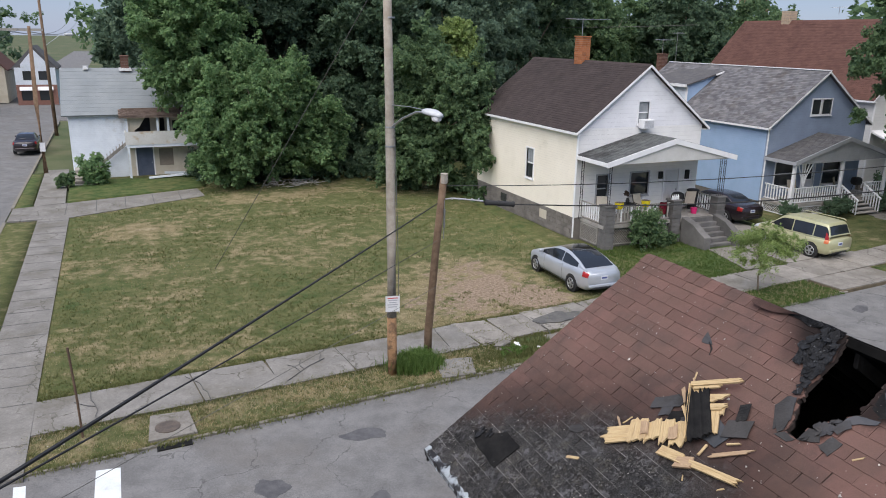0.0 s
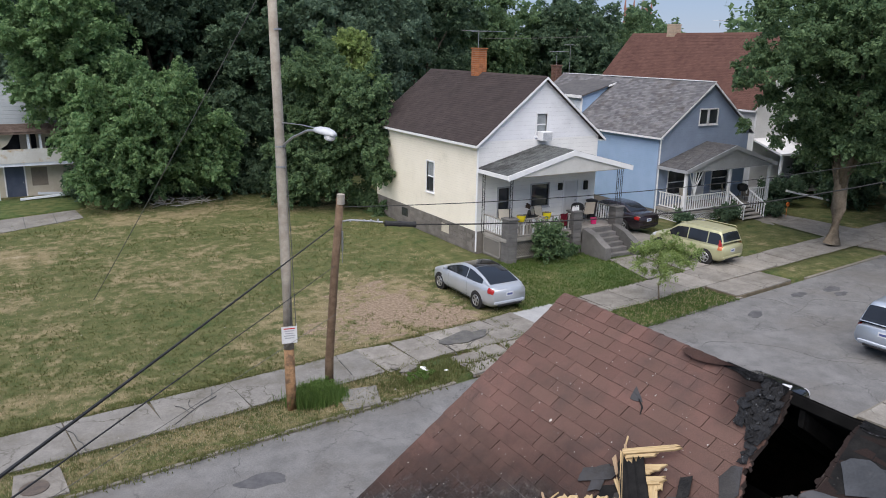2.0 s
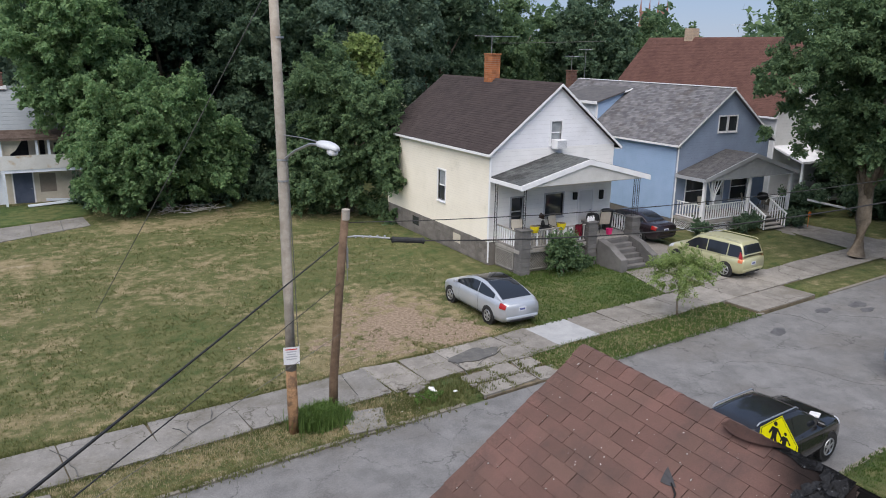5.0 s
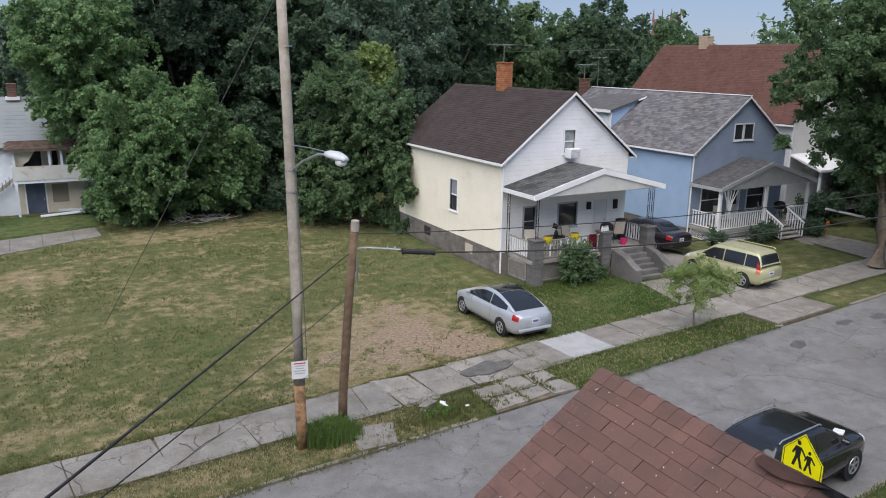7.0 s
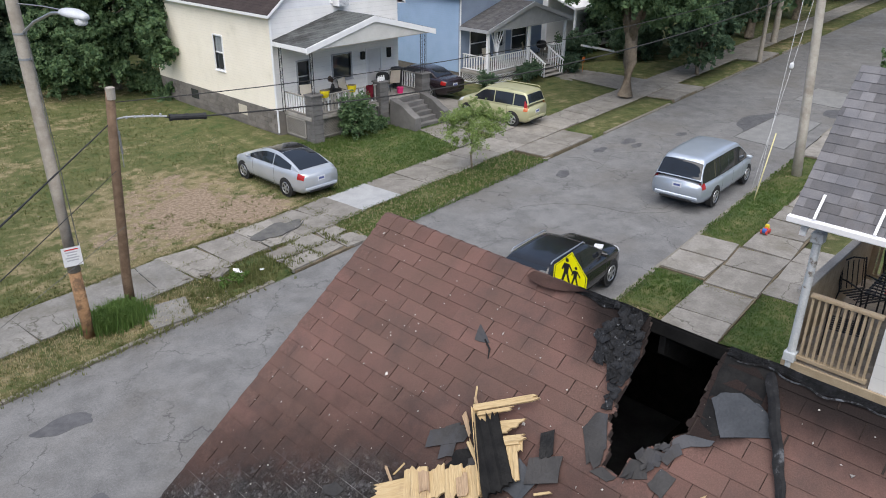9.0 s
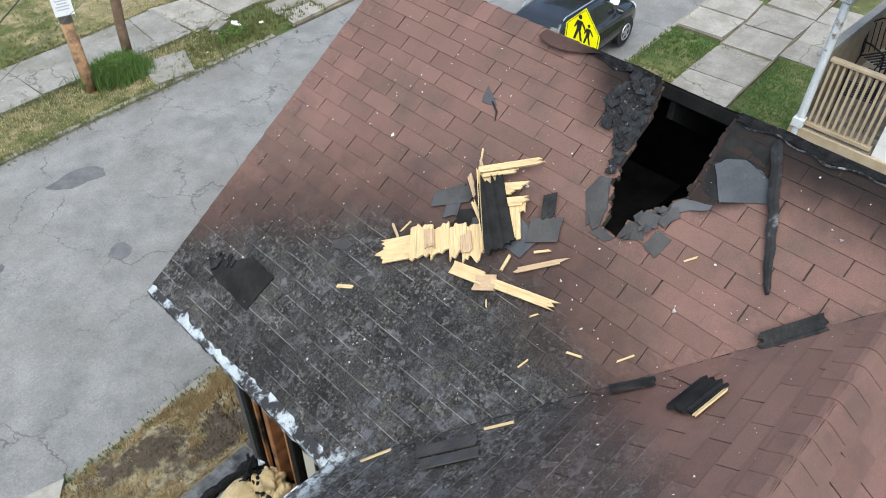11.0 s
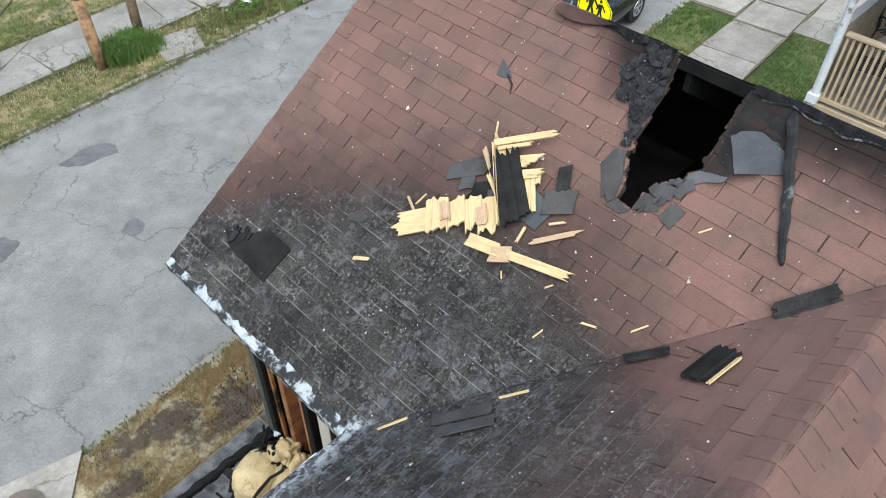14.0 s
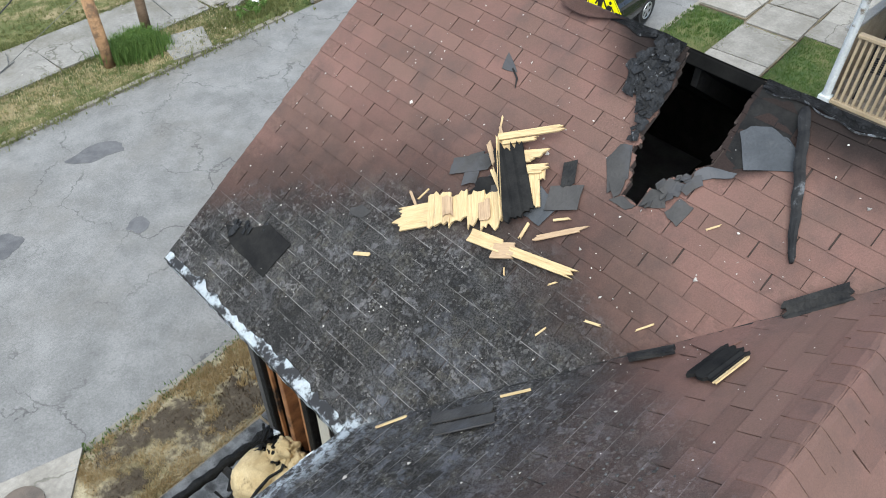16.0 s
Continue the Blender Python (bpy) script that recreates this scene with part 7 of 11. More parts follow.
def lattice(parent, axis, at, u0, u1, z0, z1, mat=GREY_WOOD, n=None):
    owner = None
    bm = BM()
    for a, b, c, d in ((u0, u1, z0, z0 + 0.05), (u0, u1, z1 - 0.05, z1), (u0, u0 + 0.05, z0, z1), (u1 - 0.05, u1, z0, z1)):
        if axis == "y":
            box(bm, a, b, at - 0.03, at, c, d)
        else:
            box(bm, at - 0.03, at, a, b, c, d)
    owner = part("lattice", bm, mat, parent, "diagonal wooden lattice")
    h, s = z1 - z0 - 0.1, 0.13
    k = -h
    while k < u1 - u0:
        for sg in (1, -1):
            a0, a1 = max(k, 0.05), min(k + h, u1 - u0 - 0.05)
            if a1 - a0 < 0.03:
                continue
            za, zb = (a0 - k, a1 - k) if sg > 0 else (h - (a0 - k), h - (a1 - k))
            bm = BM()
            p = [(u0 + a0 - 0.012, z0 + 0.05 + za), (u0 + a0 + 0.012, z0 + 0.05 + za), (u0 + a1 + 0.012, z0 + 0.05 + zb), (u0 + a1 - 0.012, z0 + 0.05 + zb)]
            o = 0.012 if sg > 0 else 0.02
            prism(bm, p if sg > 0 else p[::-1], axis, at - o - 0.006, at - o)
            part("slat", bm, mat, owner)
        k += s
    return owner


lattice(cporch, "y", 27.72, 20.6, 23.8, 0.15, 0.95)
lattice(cporch, "x", WX0 + 0.36, 27.95, 29.35, 0.15, 0.95)


def block_pillar(parent, x, y, w, z1):
    rows = max(1, int(z1 / 0.2))
    bm = BM()
    box(bm, x + 0.02, x + w - 0.02, y + 0.02, y + w - 0.02, 0, z1 - 0.02)
    p = part("pillar", bm, DARK_BLOCK, parent, "grey block pillar")
    for i in range(rows):
        z, o = z1 * i / rows, 0.0 if i % 2 else 0.014
        bm = BM()
        box(bm, x - o, x + w + o, y - o, y + w + o, z + 0.006, z + z1 / rows - 0.006, bev=0.006)
        part("block", bm, BLOCK, p)
    bm = BM()
    box(bm, x - 0.05, x + w + 0.05, y - 0.05, y + w + 0.05, z1, z1 + 0.07, bev=0.012)
    part("cap", bm, BLOCK, p)
    return p


for x in (19.95, 23.75, 26.42):
    block_pillar(cporch, x, 27.42, 0.5, 2.02)
for x, y in ((20.2, 27.65), (26.55, 27.6), (26.8, 27.6), (19.75, 29.2)):
    bm = BM()
    for dx in (-0.06, 0.06):
        rod(bm, (x + dx, y, 2.05 if y < 29 else DKZ), (x + dx, y, PE - 0.15), 0.016, seg=6)
    for k in range(7):
        z = 2.15 + 0.24 * k
        tube(bm, [(x - 0.06, y, z), (x, y, z + 0.06), (x + 0.06, y, z + 0.12), (x, y, z + 0.17), (x - 0.06, y, z + 0.23)], 0.008, 4)
    part("iron_post", bm, WROUGHT, cporch, "scrolled black iron post")
picket_rail(cporch, (20.48, 27.65), (23.72, 27.65), DKZ + 0.02, 1.98, 17, GREY_WOOD, label="grey rail with white and grey pickets", pmat=[TRIM, GREY_WOOD, TRIM, GREY_WOOD, GREY_WOOD], picket=0.07)
picket_rail(cporch, (19.98, 29.38), (19.98, 27.95), DKZ + 0.02, 1.98, 8, GREY_WOOD, label="white picket side rail", pmat=[TRIM], picket=0.08)
picket_rail(cporch, (26.72, 28.0), (26.72, 29.38), DKZ + 0.02, 1.98, 8, GREY_WOOD, label="white picket side rail", pmat=[TRIM], picket=0.07)
csteps = thing("porch_steps", (25.3, 26.8, 0), "grey concrete porch steps between solid cheek walls", "steps")
for i in range(6):
    bm = BM()
    box(bm, 24.72, 26.2, 26.0 + 0.27 * i, 27.6, 0.19 * i, 0.19 * (i + 1), bev=0.012)
    part("step", bm, BLOCK, csteps)
for x, w in ((24.3, 0.4), (26.22, 0.36)):
    bm = BM()
    prism(bm, [(27.42, 0), (25.75, 0), (25.75, 0.62), (26.15, 0.78), (26.6, 1.05), (27.42, 1.25)], "x", x, x + w)
    bmesh.ops.bevel(bm, geom=bm.edges[:], offset=0.02, segments=1, affect="EDGES")
    part("cheek_wall", bm, BLOCK, csteps, "rendered grey cheek wall")
bm = BM()
slab_quad(bm, [(24.6, 25.75), (26.3, 25.75), st(26.4, 7.38), st(24.6, 7.38)], -0.1, 0.07)
single("front_path", bm, CONCRETE, "short concrete path to the porch steps", "path", kind="structure")

# ---- blue house ----
BX0, BX1, BY0 = 33.54, 41.2, 31.53
blue = gable_house("blue_house", "pale blue sided house with grey shingle roof and slate front gable", BX0, BX1, BY0, 45.0, 0.5, 4.86, 7.70, SIDE_BLUE, SIDE_SLATE, ROOF_GREY, DARK_BLOCK, 0.3,
                   fh=((34.4, 36.0, 1.3, 2.7), (36.6, 37.5, 0.72, 2.75), (38.2, 39.6, 1.25, 2.75), (36.6, 38.1, 5.36, 6.2)))
window(blue, "y", BY0, -1, 36.6, 37.3, 5.36, 6.2, "pair of small attic windows", 1)
window(blue, "y", BY0, -1, 37.4, 38.1, 5.36, 6.2, "", 1)
window(blue, "y", BY0, -1, 34.4, 36.0, 1.3, 2.7, "porch window", 2, TRIM)
window(blue, "y", BY0, -1, 38.2, 39.6, 1.25, 2.75, "porch window", 2, TRIM)
door(blue, "y", BY0, -1, 36.6, 37.5, 0.72, 2.75, DOOR_WHITE, "white front door with a dark glass panel")
bm = BM()
box(bm, 36.78, 37.32, BY0 - 0.02, BY0 + 0.012, 1.6, 2.55)
part("door_glass", bm, PANE, blue)
bm = BM()
rod(bm, (BX0 - 0.06, BY0 - 0.06, 0.1), (BX0 - 0.06, BY0 - 0.06, 4.7), 0.04)
part("downpipe", bm, TRIM, blue, "white downpipe at the corner")
bm = BM()
vs = box(bm, 37.25, 37.5, 31.3, 45.0, 7.80, 7.84)
part("ridge_flashing", bm, TRIM, blue, "pale ridge flashing")
# dormer on the side roof
bm = BM()
prism(bm, [(34.12, 5.1), (37.2, 7.38), (37.2, 7.42), (34.12, 6.55)], "y", 39.2, 42.8)
part("dormer", bm, SIDE_BLUE, blue, "shed dormer with blue side")
bm = BM()
prism(bm, [(33.82, 6.50), (37.25, 7.46), (37.25, 7.55), (33.82, 6.60)], "y", 38.98, 43.02)
part("dormer_roof", bm, ROOF_DARKGREY, blue)
bm = BM()
prism(bm, [(33.78, 6.44), (33.85, 6.44), (33.85, 6.62), (33.78, 6.62)], "y", 38.94, 43.06)
part("dormer_fascia", bm, TRIM, blue)
bm = BM()
box(bm, 36.2, 37.3, 38.93, 38.99, 7.30, 7.40)
for v in bm.verts:
    v.co.z += 0.28 * (v.co.x - 36.75)
part("dormer_flashing", bm, TRIM, blue, "pale flashing strip")
bm = BM()
box(bm, 34.06, 34.14, 39.14, 39.26, 5.12, 6.46)
part("dormer_corner", bm, TRIM, blue, "white corner board")
bm = BM()
box(bm, 34.08, 34.118, 39.3, 42.7, 5.3, 6.42)
part("dormer_front", bm, OLD_WHITE, blue, "white dormer front")
bm = BM()
box(bm, 34.06, 34.079, 40.4, 41.6, 5.55, 6.25)
part("dormer_window", bm, PANE, blue)
chimney(blue, 37.1, 37.6, 45.6, 46.2, 6.8, 8.3, BROWN_BRICK, "short brown brick chimney")
QY, QE, QZ = 29.35, 3.12, 4.32
bporch = thing("front_porch", (37.4, 30.4, 0), "white railed porch with dark shingle gable roof", "porch")
for s, xe in ((-1, BX0 - 0.1), (1, BX1 + 0.15)):
    slope(bporch, "roof", (xe, QY, QE), (xe, BY0 - 0.02, QE), (37.4, QY, QZ), ROOF_DARKGREY, seed=95 + s)
    bm = BM()
    vs = box(bm, 0, 1, QY - 0.05, QY + 0.02, -0.22, 0.0)
    for v in vs:
        q, hh = v.co.x, v.co.z
        v.co = Vector((37.4 + (xe - 37.4) * q, v.co.y, QZ + (QE - QZ) * q + hh))
    part("rake_board", bm, GREY_TRIM, bporch, "grey rake board")
    bm = BM()
    box(bm, xe - 0.03, xe + 0.03, QY, BY0 - 0.03, QE - 0.2, QE - 0.02)
    part("gutter", bm, GREY_TRIM, bporch)
bm = BM()
prism(bm, [(BX0 + 0.3, QE - 0.14), (BX1 - 0.2, QE - 0.14), (37.4, QZ - 0.2)], "y", QY + 0.04, QY + 0.1)
part("porch_gable", bm, surf("porch_gable_grey", (0.42, 0.43, 0.44), (0.36, 0.37, 0.38), 2, 0.7, 60, 0.2, extra=lapped(0.12)), bporch, "grey porch gable")
bm = BM()
box(bm, BX0, BX1, QY + 0.1, BY0 - 0.03, QE - 0.18, QE - 0.14)
part("ceiling_board", bm, TRIM, bporch)
bm = BM()
box(bm, BX0, BX1, 29.45, BY0, 0.55, 0.7)
part("deck", bm, GREY_WOOD, bporch)
for x in (33.62, 37.3, 40.9):
    bm = BM()
    box(bm, x, x + 0.16, 29.5, 29.66, 0.7, QE - 0.15, bev=0.01)
    part("post", bm, TRIM, bporch, "square white post")
picket_rail(bporch, (33.78, 29.58), (37.3, 29.58), 0.72, 1.6, 19, TRIM, label="white picket railing", picket=0.06)
picket_rail(bporch, (33.7, 29.66), (33.7, 31.45), 0.72, 1.6, 9, TRIM, label="white picket railing", picket=0.06)
picket_rail(bporch, (39.3, 29.58), (40.9, 29.58), 0.72, 1.6, 8, TRIM, label="white picket railing", picket=0.06)
lattice(bporch, "y", 29.5, 33.6, 37.3, 0.05, 0.55, TRIM)
lattice(bporch, "x", 33.62, 29.5, 31.4, 0.05, 0.55, TRIM)
bm = BM()
for k in range(5):
    tube(bm, [(34.55, 29.62, 1.55), (34.3 + 0.1 * k, 29.62, 2.2), (34.0 + 0.28 * k, 29.62, QE - 0.2)], 0.03, 5)
part("fan_trellis", bm, TRIM, bporch, "white fan-shaped trellis")
bsteps = thing("porch_steps", (38.3, 28.8, 0), "grey wooden steps with white railings", "steps")
for i in range(4):
    bm = BM()
    box(bm, 37.5, 39.2, 28.3 + 0.3 * i, 28.65 + 0.3 * i, 0.13 + 0.15 * i, 0.18 + 0.15 * i, bev=0.008)
    part("step", bm, GREY_WOOD, bsteps)
for x in (37.42, 39.22):
    bm = BM()
    prism(bm, [(29.5, 1.5), (28.3, 0.85), (28.3, 0.93), (29.5, 1.6)], "x", x, x + 0.07)
    rail_ = part("stair_rail", bm, TRIM, bsteps, "sloping white stair rail")
    for k in range(7):
        y = 28.35 + 0.17 * k
        bm = BM()
        box(bm, x + 0.01, x + 0.06, y, y + 0.05, 0.1 + 0.07 * k, 0.87 + 0.09 * k)
        part("picket", bm, TRIM, rail_)

# ---- white house with the red roof, beyond ----
red = gable_house("red_roof_house", "tall white-sided house under a broad red-brown roof", 43.9, 52.5, 33.2, 49.2, 0.6, 6.2, 10.8, SIDE_PLAIN, SIDE_PLAIN, ROOF_RED, DARK_BLOCK, 0.4, ex=0.2, tw=0.5)
chimney(red, 47.95, 48.65, 44.5, 45.3, 10.3, 11.6, TAN_STUCCO, "tan rendered chimney", cap=False)
bm = BM()
box(bm, 44.2, 52.0, 31.0, 33.2, 0.5, 0.7)
prism(bm, [(30.9, 3.1), (33.2, 3.9), (33.2, 4.0), (30.9, 3.25)], "x", 43.9, 52.5)
for x in (44.3, 48, 51.8):
    box(bm, x, x + 0.15, 31.1, 31.25, 0.7, 3.2)
part("porch", bm, TRIM, red, "shaded white porch")
window(red, "x", 43.9, -1, 34.6, 35.3, 1.8, 3.3, "side window", 2)
bm = BM()
rod(bm, (43.85, 33.1, 0.3), (43.85, 33.1, 6.0), 0.05)
part("downpipe", bm, TRIM, red)
bm = BM()
vs = box(bm, 0, 3.5, -0.1, 0.1, 0, 0.12, pose(43.0, 29.6, 1.1, 0, 12, -20))
part("fallen_gutter", bm, TRIM, red, "loose white gutter hanging at the corner")

# ---- abandoned two-storey house on the corner ----
old = thing("abandoned_house", (0, 54, 0), "abandoned white two-storey house with a sagging balcony and boarded door", "house")
OX0, OX1, OY0, OY1 = -3.3, 7.5, 54.0, 62.0
bm = BM()
wall(bm, "y", OY0, 0.15, OX0, 0.05, 0, 4.45)
part("front_wall", bm, OLD_WHITE, old)
bm = BM()
wall(bm, "y", OY0, 0.15, 0.05, OX1, 0, 4.45, ((0.55, 1.65, 0.02, 2.1), (2.0, 2.9, 0.75, 1.95), (0.6, 1.6, 2.55, 4.1), (2.2, 2.5, 2.55, 4.1), (3.0, 4.0, 2.6, 3.9)))
part("recessed_wall", bm, OLD_TAN, old, "stained tan wall behind the balcony")
bm = BM()
box(bm, OX0, OX0 + 0.15, OY0 + 0.15, OY1, 0, 4.45)
box(bm, OX1 - 0.15, OX1, OY0 + 0.15, OY1, 0, 4.45)
box(bm, OX0, OX1, OY1 - 0.15, OY1, 0, 4.45)
prism(bm, [(OY0, 4.45), (OY1, 4.45), ((OY0 + OY1) / 2, 7.2)], "x", OX0, OX0 + 0.15)
part("wall", bm, OLD_WHITE, old)
# dark panel behind the openings in place of the rooms' shade
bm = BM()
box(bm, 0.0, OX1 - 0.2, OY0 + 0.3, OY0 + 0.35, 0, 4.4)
part("dim_room", bm, UNLIT_DARK, old)
door(old, "y", OY0, -1, 0.58, 1.62, 0.02, 2.08, DOOR_BLUE, "slate blue boarded door")
bm = BM()
box(bm, 2.0, 2.9, OY0 - 0.01, OY0 + 0.05, 0.75, 1.95)
part("window_board", bm, DOOR_TAN, old, "boarded ground floor window")
slope(old, "roof", (OX0 - 0.35, OY0 - 0.35, 4.4), (OX1 + 0.3, OY0 - 0.35, 4.4), (OX0 - 0.35, (OY0 + OY1) / 2, 7.3), ROOF_PALE, "faded pale grey roof", 0.9, 0.4, seed=71)
slope(old, "roof", (OX0 - 0.35, OY1 + 0.35, 4.4), (OX1 + 0.3, OY1 + 0.35, 4.4), (OX0 - 0.35, (OY0 + OY1) / 2, 7.3), ROOF_PALE, "", 0.9, 0.4, seed=72)
chimney(old, 0.2, 0.7, 57.6, 58.2, 7.0, 8.1, BROWN_BRICK, "small brick chimney with a white foot")
bm = BM()
box(bm, 0.05, 0.85, 57.4, 58.4, 7.1, 7.3)
part("roof_flashing", bm, TRIM, old)
bm = BM()
box(bm, -2.2, -1.9, 57.6, 57.9, 7.2, 7.45)
part("roof_vent", bm, TRIM, old)
bm = BM()
box(bm, 0.0, 5.0, 52.9, 54.0, 2.22, 2.42)
part("balcony_floor", bm, OLD_WHITE, old)
bm = BM()
box(bm, 0.0, 5.0, 52.86, 52.93, 2.42, 3.3)
box(bm, -0.03, 0.04, 52.93, 54.0, 2.42, 3.3)
part("balcony_front", bm, RUST_WHITE, old, "rust-stained white balcony parapet")
bm = BM()
prism(bm, [(52.6, 4.25), (54.0, 4.62), (54.0, 4.72), (52.6, 4.38)], "x", -0.3, 5.2)
ROTTEN = surf("rotten_boards", (0.14, 0.10, 0.08), (0.24, 0.18, 0.15), 3, 0.9, 40, 0.6)
rot_roof = part("balcony_roof", bm, ROTTEN, old, "rotten collapsing balcony roof boards")
for k in range(9):
    bm = BM()
    box(bm, -0.3 + 0.1 * (k % 3), 5.2 - 0.12 * (k % 2), 52.55 + 0.16 * k, 52.63 + 0.16 * k, 4.40 + 0.042 * k, 4.46 + 0.042 * k)
    part("board", bm, ROTTEN, rot_roof)
for x in (0.05, 1.95, 2.6, 4.9):
    bm = BM()
    box(bm, x, x + 0.14, 52.88, 53.02, 0.0 if x in (0.05, 4.9) else 3.3, 4.3)
    part("post", bm, OLD_WHITE, old)
bm = BM()
prism(bm, [(0.15, 4.2), (1.3, 4.25), (0.9, 3.6), (0.35, 3.2)], "y", 53.1, 53.14)
part("hanging_board", bm, OLD_TAN, old, "hanging piece of broken ceiling")
bm = BM()
prism(bm, [(0.0, 2.55), (0.0, 2.3), (-1.9, 0.75), (-1.9, 1.0)], "y", 53.6, 53.7)
for k in range(9):
    box(bm, -1.85 + 0.2 * k, -1.8 + 0.2 * k, 53.6, 53.68, 0.8 + 0.16 * k, 1.3 + 0.16 * k)
part("side_stair", bm, GREY_WOOD, old, "grey outside stair rail")
bm = BM()
for i in range(5):
    box(bm, -3.2, -1.9, 51.3 + 0.35 * i, 51.65 + 0.35 * i + 1.0, 0.0, 0.18 * (i + 1))
part("front_steps", bm, GREY_WOOD, old, "weathered grey front steps")
bm = BM()
box(bm, 2.0, 4.6, 53.2, 53.35, 0.35, 0.5, pose(0.2, 0.4, 0.0, 0, 4, 0))
box(bm, 1.2, 4.4, 52.2, 52.5, 0.1, 0.2, pose(0, 0, 0.0, 0, -3, 0))
part("loose_plank", bm, OLD_WHITE, old, "loose fallen planks")


old.matrix_basis = Matrix.Translation((0.42, 54, -0.08)) @ Matrix.Diagonal((1, 1, 0.96, 1))

# ---- the neighbouring house with a raised timber balcony ----
nb = thing("neighbour_house", (13.5, 3.0, 0), "white-sided neighbouring house with grey shingle porch roof and timber balcony", "house")
NXF, NY1, NDZ = 11.4, 4.8, 3.60
bm = BM()
box(bm, NXF, NXF + 0.15, -6.0, 3.70, 0, 5.6)
box(bm, NXF + 0.15, 19.0, 3.55, 3.70, 0, 5.6)
box(bm, 18.85, 19.0, -6, 3.55, 0, 5.6)
box(bm, NXF + 0.1, 15.0, 3.70, 4.6, 0, NDZ - 0.35)
part("wall", bm, SIDE_PLAIN, nb, "white lapped siding")
slope(nb, "roof", (11.15, 5.08, 5.82), (11.15, -6.2, 5.82), (12.75, 5.08, 7.55), ROOF_GREY, "grey mottled shingle roof", 0.22, 0.14, seed=81)
slope(nb, "roof", (15.6, 3.64, 5.0), (15.6, -6.2, 5.0), (12.75, 3.64, 7.55), ROOF_GREY, "", 0.22, 0.14, seed=82)
slope(nb, "roof", (13.25, 5.08, 7.10), (13.25, 3.64, 7.10), (12.75, 5.08, 7.55), ROOF_GREY, "", 0.22, 0.14, seed=83)
bm = BM()
box(bm, 11.06, 11.17, -6.2, 5.1, 5.74, 5.83, bev=0.01)
part("gutter", bm, TRIM, nb, "white gutter")
for k in range(12):
    bm = BM()
    y = 4.75 - 0.72 * k
    vs = box(bm, 0, 0.34, y, y + 0.035, 0.02, 0.035)
    for v in vs:
        v.co = Vector((11.08 + v.co.x * 0.72, v.co.y, 5.83 + v.co.x * 0.78 + v.co.z))
    part("gutter_strap", bm, TRIM, nb, "white gutter strap")
bm = BM()
prism(bm, [(11.2, 5.7), (12.75, 7.4), (13.2, 7.0), (13.1, 6.9), (12.75, 7.2), (11.2, 5.55)], "y", 4.86, 4.94)
part("gable_board", bm, TRIM, nb)
bm = BM()
box(bm, NXF - 0.02, 15.0, 3.71, NY1, NDZ - 0.06, NDZ - 0.04)
box(bm, NXF - 0.06, NXF - 0.015, 3.0, NY1 + 0.04, NDZ - 0.32, NDZ, bev=0.006)
box(bm, NXF, 15.0, NY1, NY1 + 0.045, NDZ - 0.32, NDZ)
balcony = part("balcony", bm, RAIL_WOOD, nb, "raised timber balcony frame")
for i in range(26):
    x = NXF + 0.01 + 0.138 * i
    bm = BM()
    box(bm, x, x + 0.13, 3.72, NY1 - 0.01, NDZ - 0.038, NDZ, bev=0.004)
    part("deck_board", bm, DECK_WOOD, balcony)
bm = BM()
rod(bm, (NXF - 0.02, NY1 - 0.06, NDZ - 0.3), (NXF - 0.02, NY1 - 0.06, 5.7), 0.06, 0.055, 10)
for z in (NDZ + 0.0, 5.45):
    box(bm, NXF - 0.1, NXF + 0.06, NY1 - 0.14, NY1 + 0.02, z, z + 0.14, bev=0.008)
part("post", bm, PEELED, nb, "white porch post with peeling paint")
picket_rail(nb, (NXF, NY1 - 0.14), (NXF, 3.74), NDZ + 0.02, NDZ + 1.1, 11, RAIL_WOOD, label="pine balcony railing", picket=0.034, rail=0.10)
picket_rail(nb, (14.95, 3.74), (14.95, NY1), NDZ + 0.02, NDZ + 1.0, 11, RAIL_WOOD, label="pine balcony railing", picket=0.045, rail=0.1)
bm = BM()
box(bm, NXF, 15.0, NY1 - 0.06, NY1 + 0.06, NDZ + 1.05, NDZ + 1.1, bev=0.006)
scr = part("screen", bm, GREY_WOOD, nb, "solid boarded balcony side with grey top rail")
for i in range(25):
    x = NXF + 0.06 + 0.143 * i
    bm = BM()
    box(bm, x, x + 0.137, NY1 - 0.012, NY1 + 0.012, NDZ + 0.02, NDZ + 1.05)
    part("screen_board", bm, RAIL_WOOD, scr)
bm = BM()
box(bm, 14.9, 15.0, 4.7, 4.8, NDZ, 5.2)
part("post", bm, RAIL_WOOD, nb)


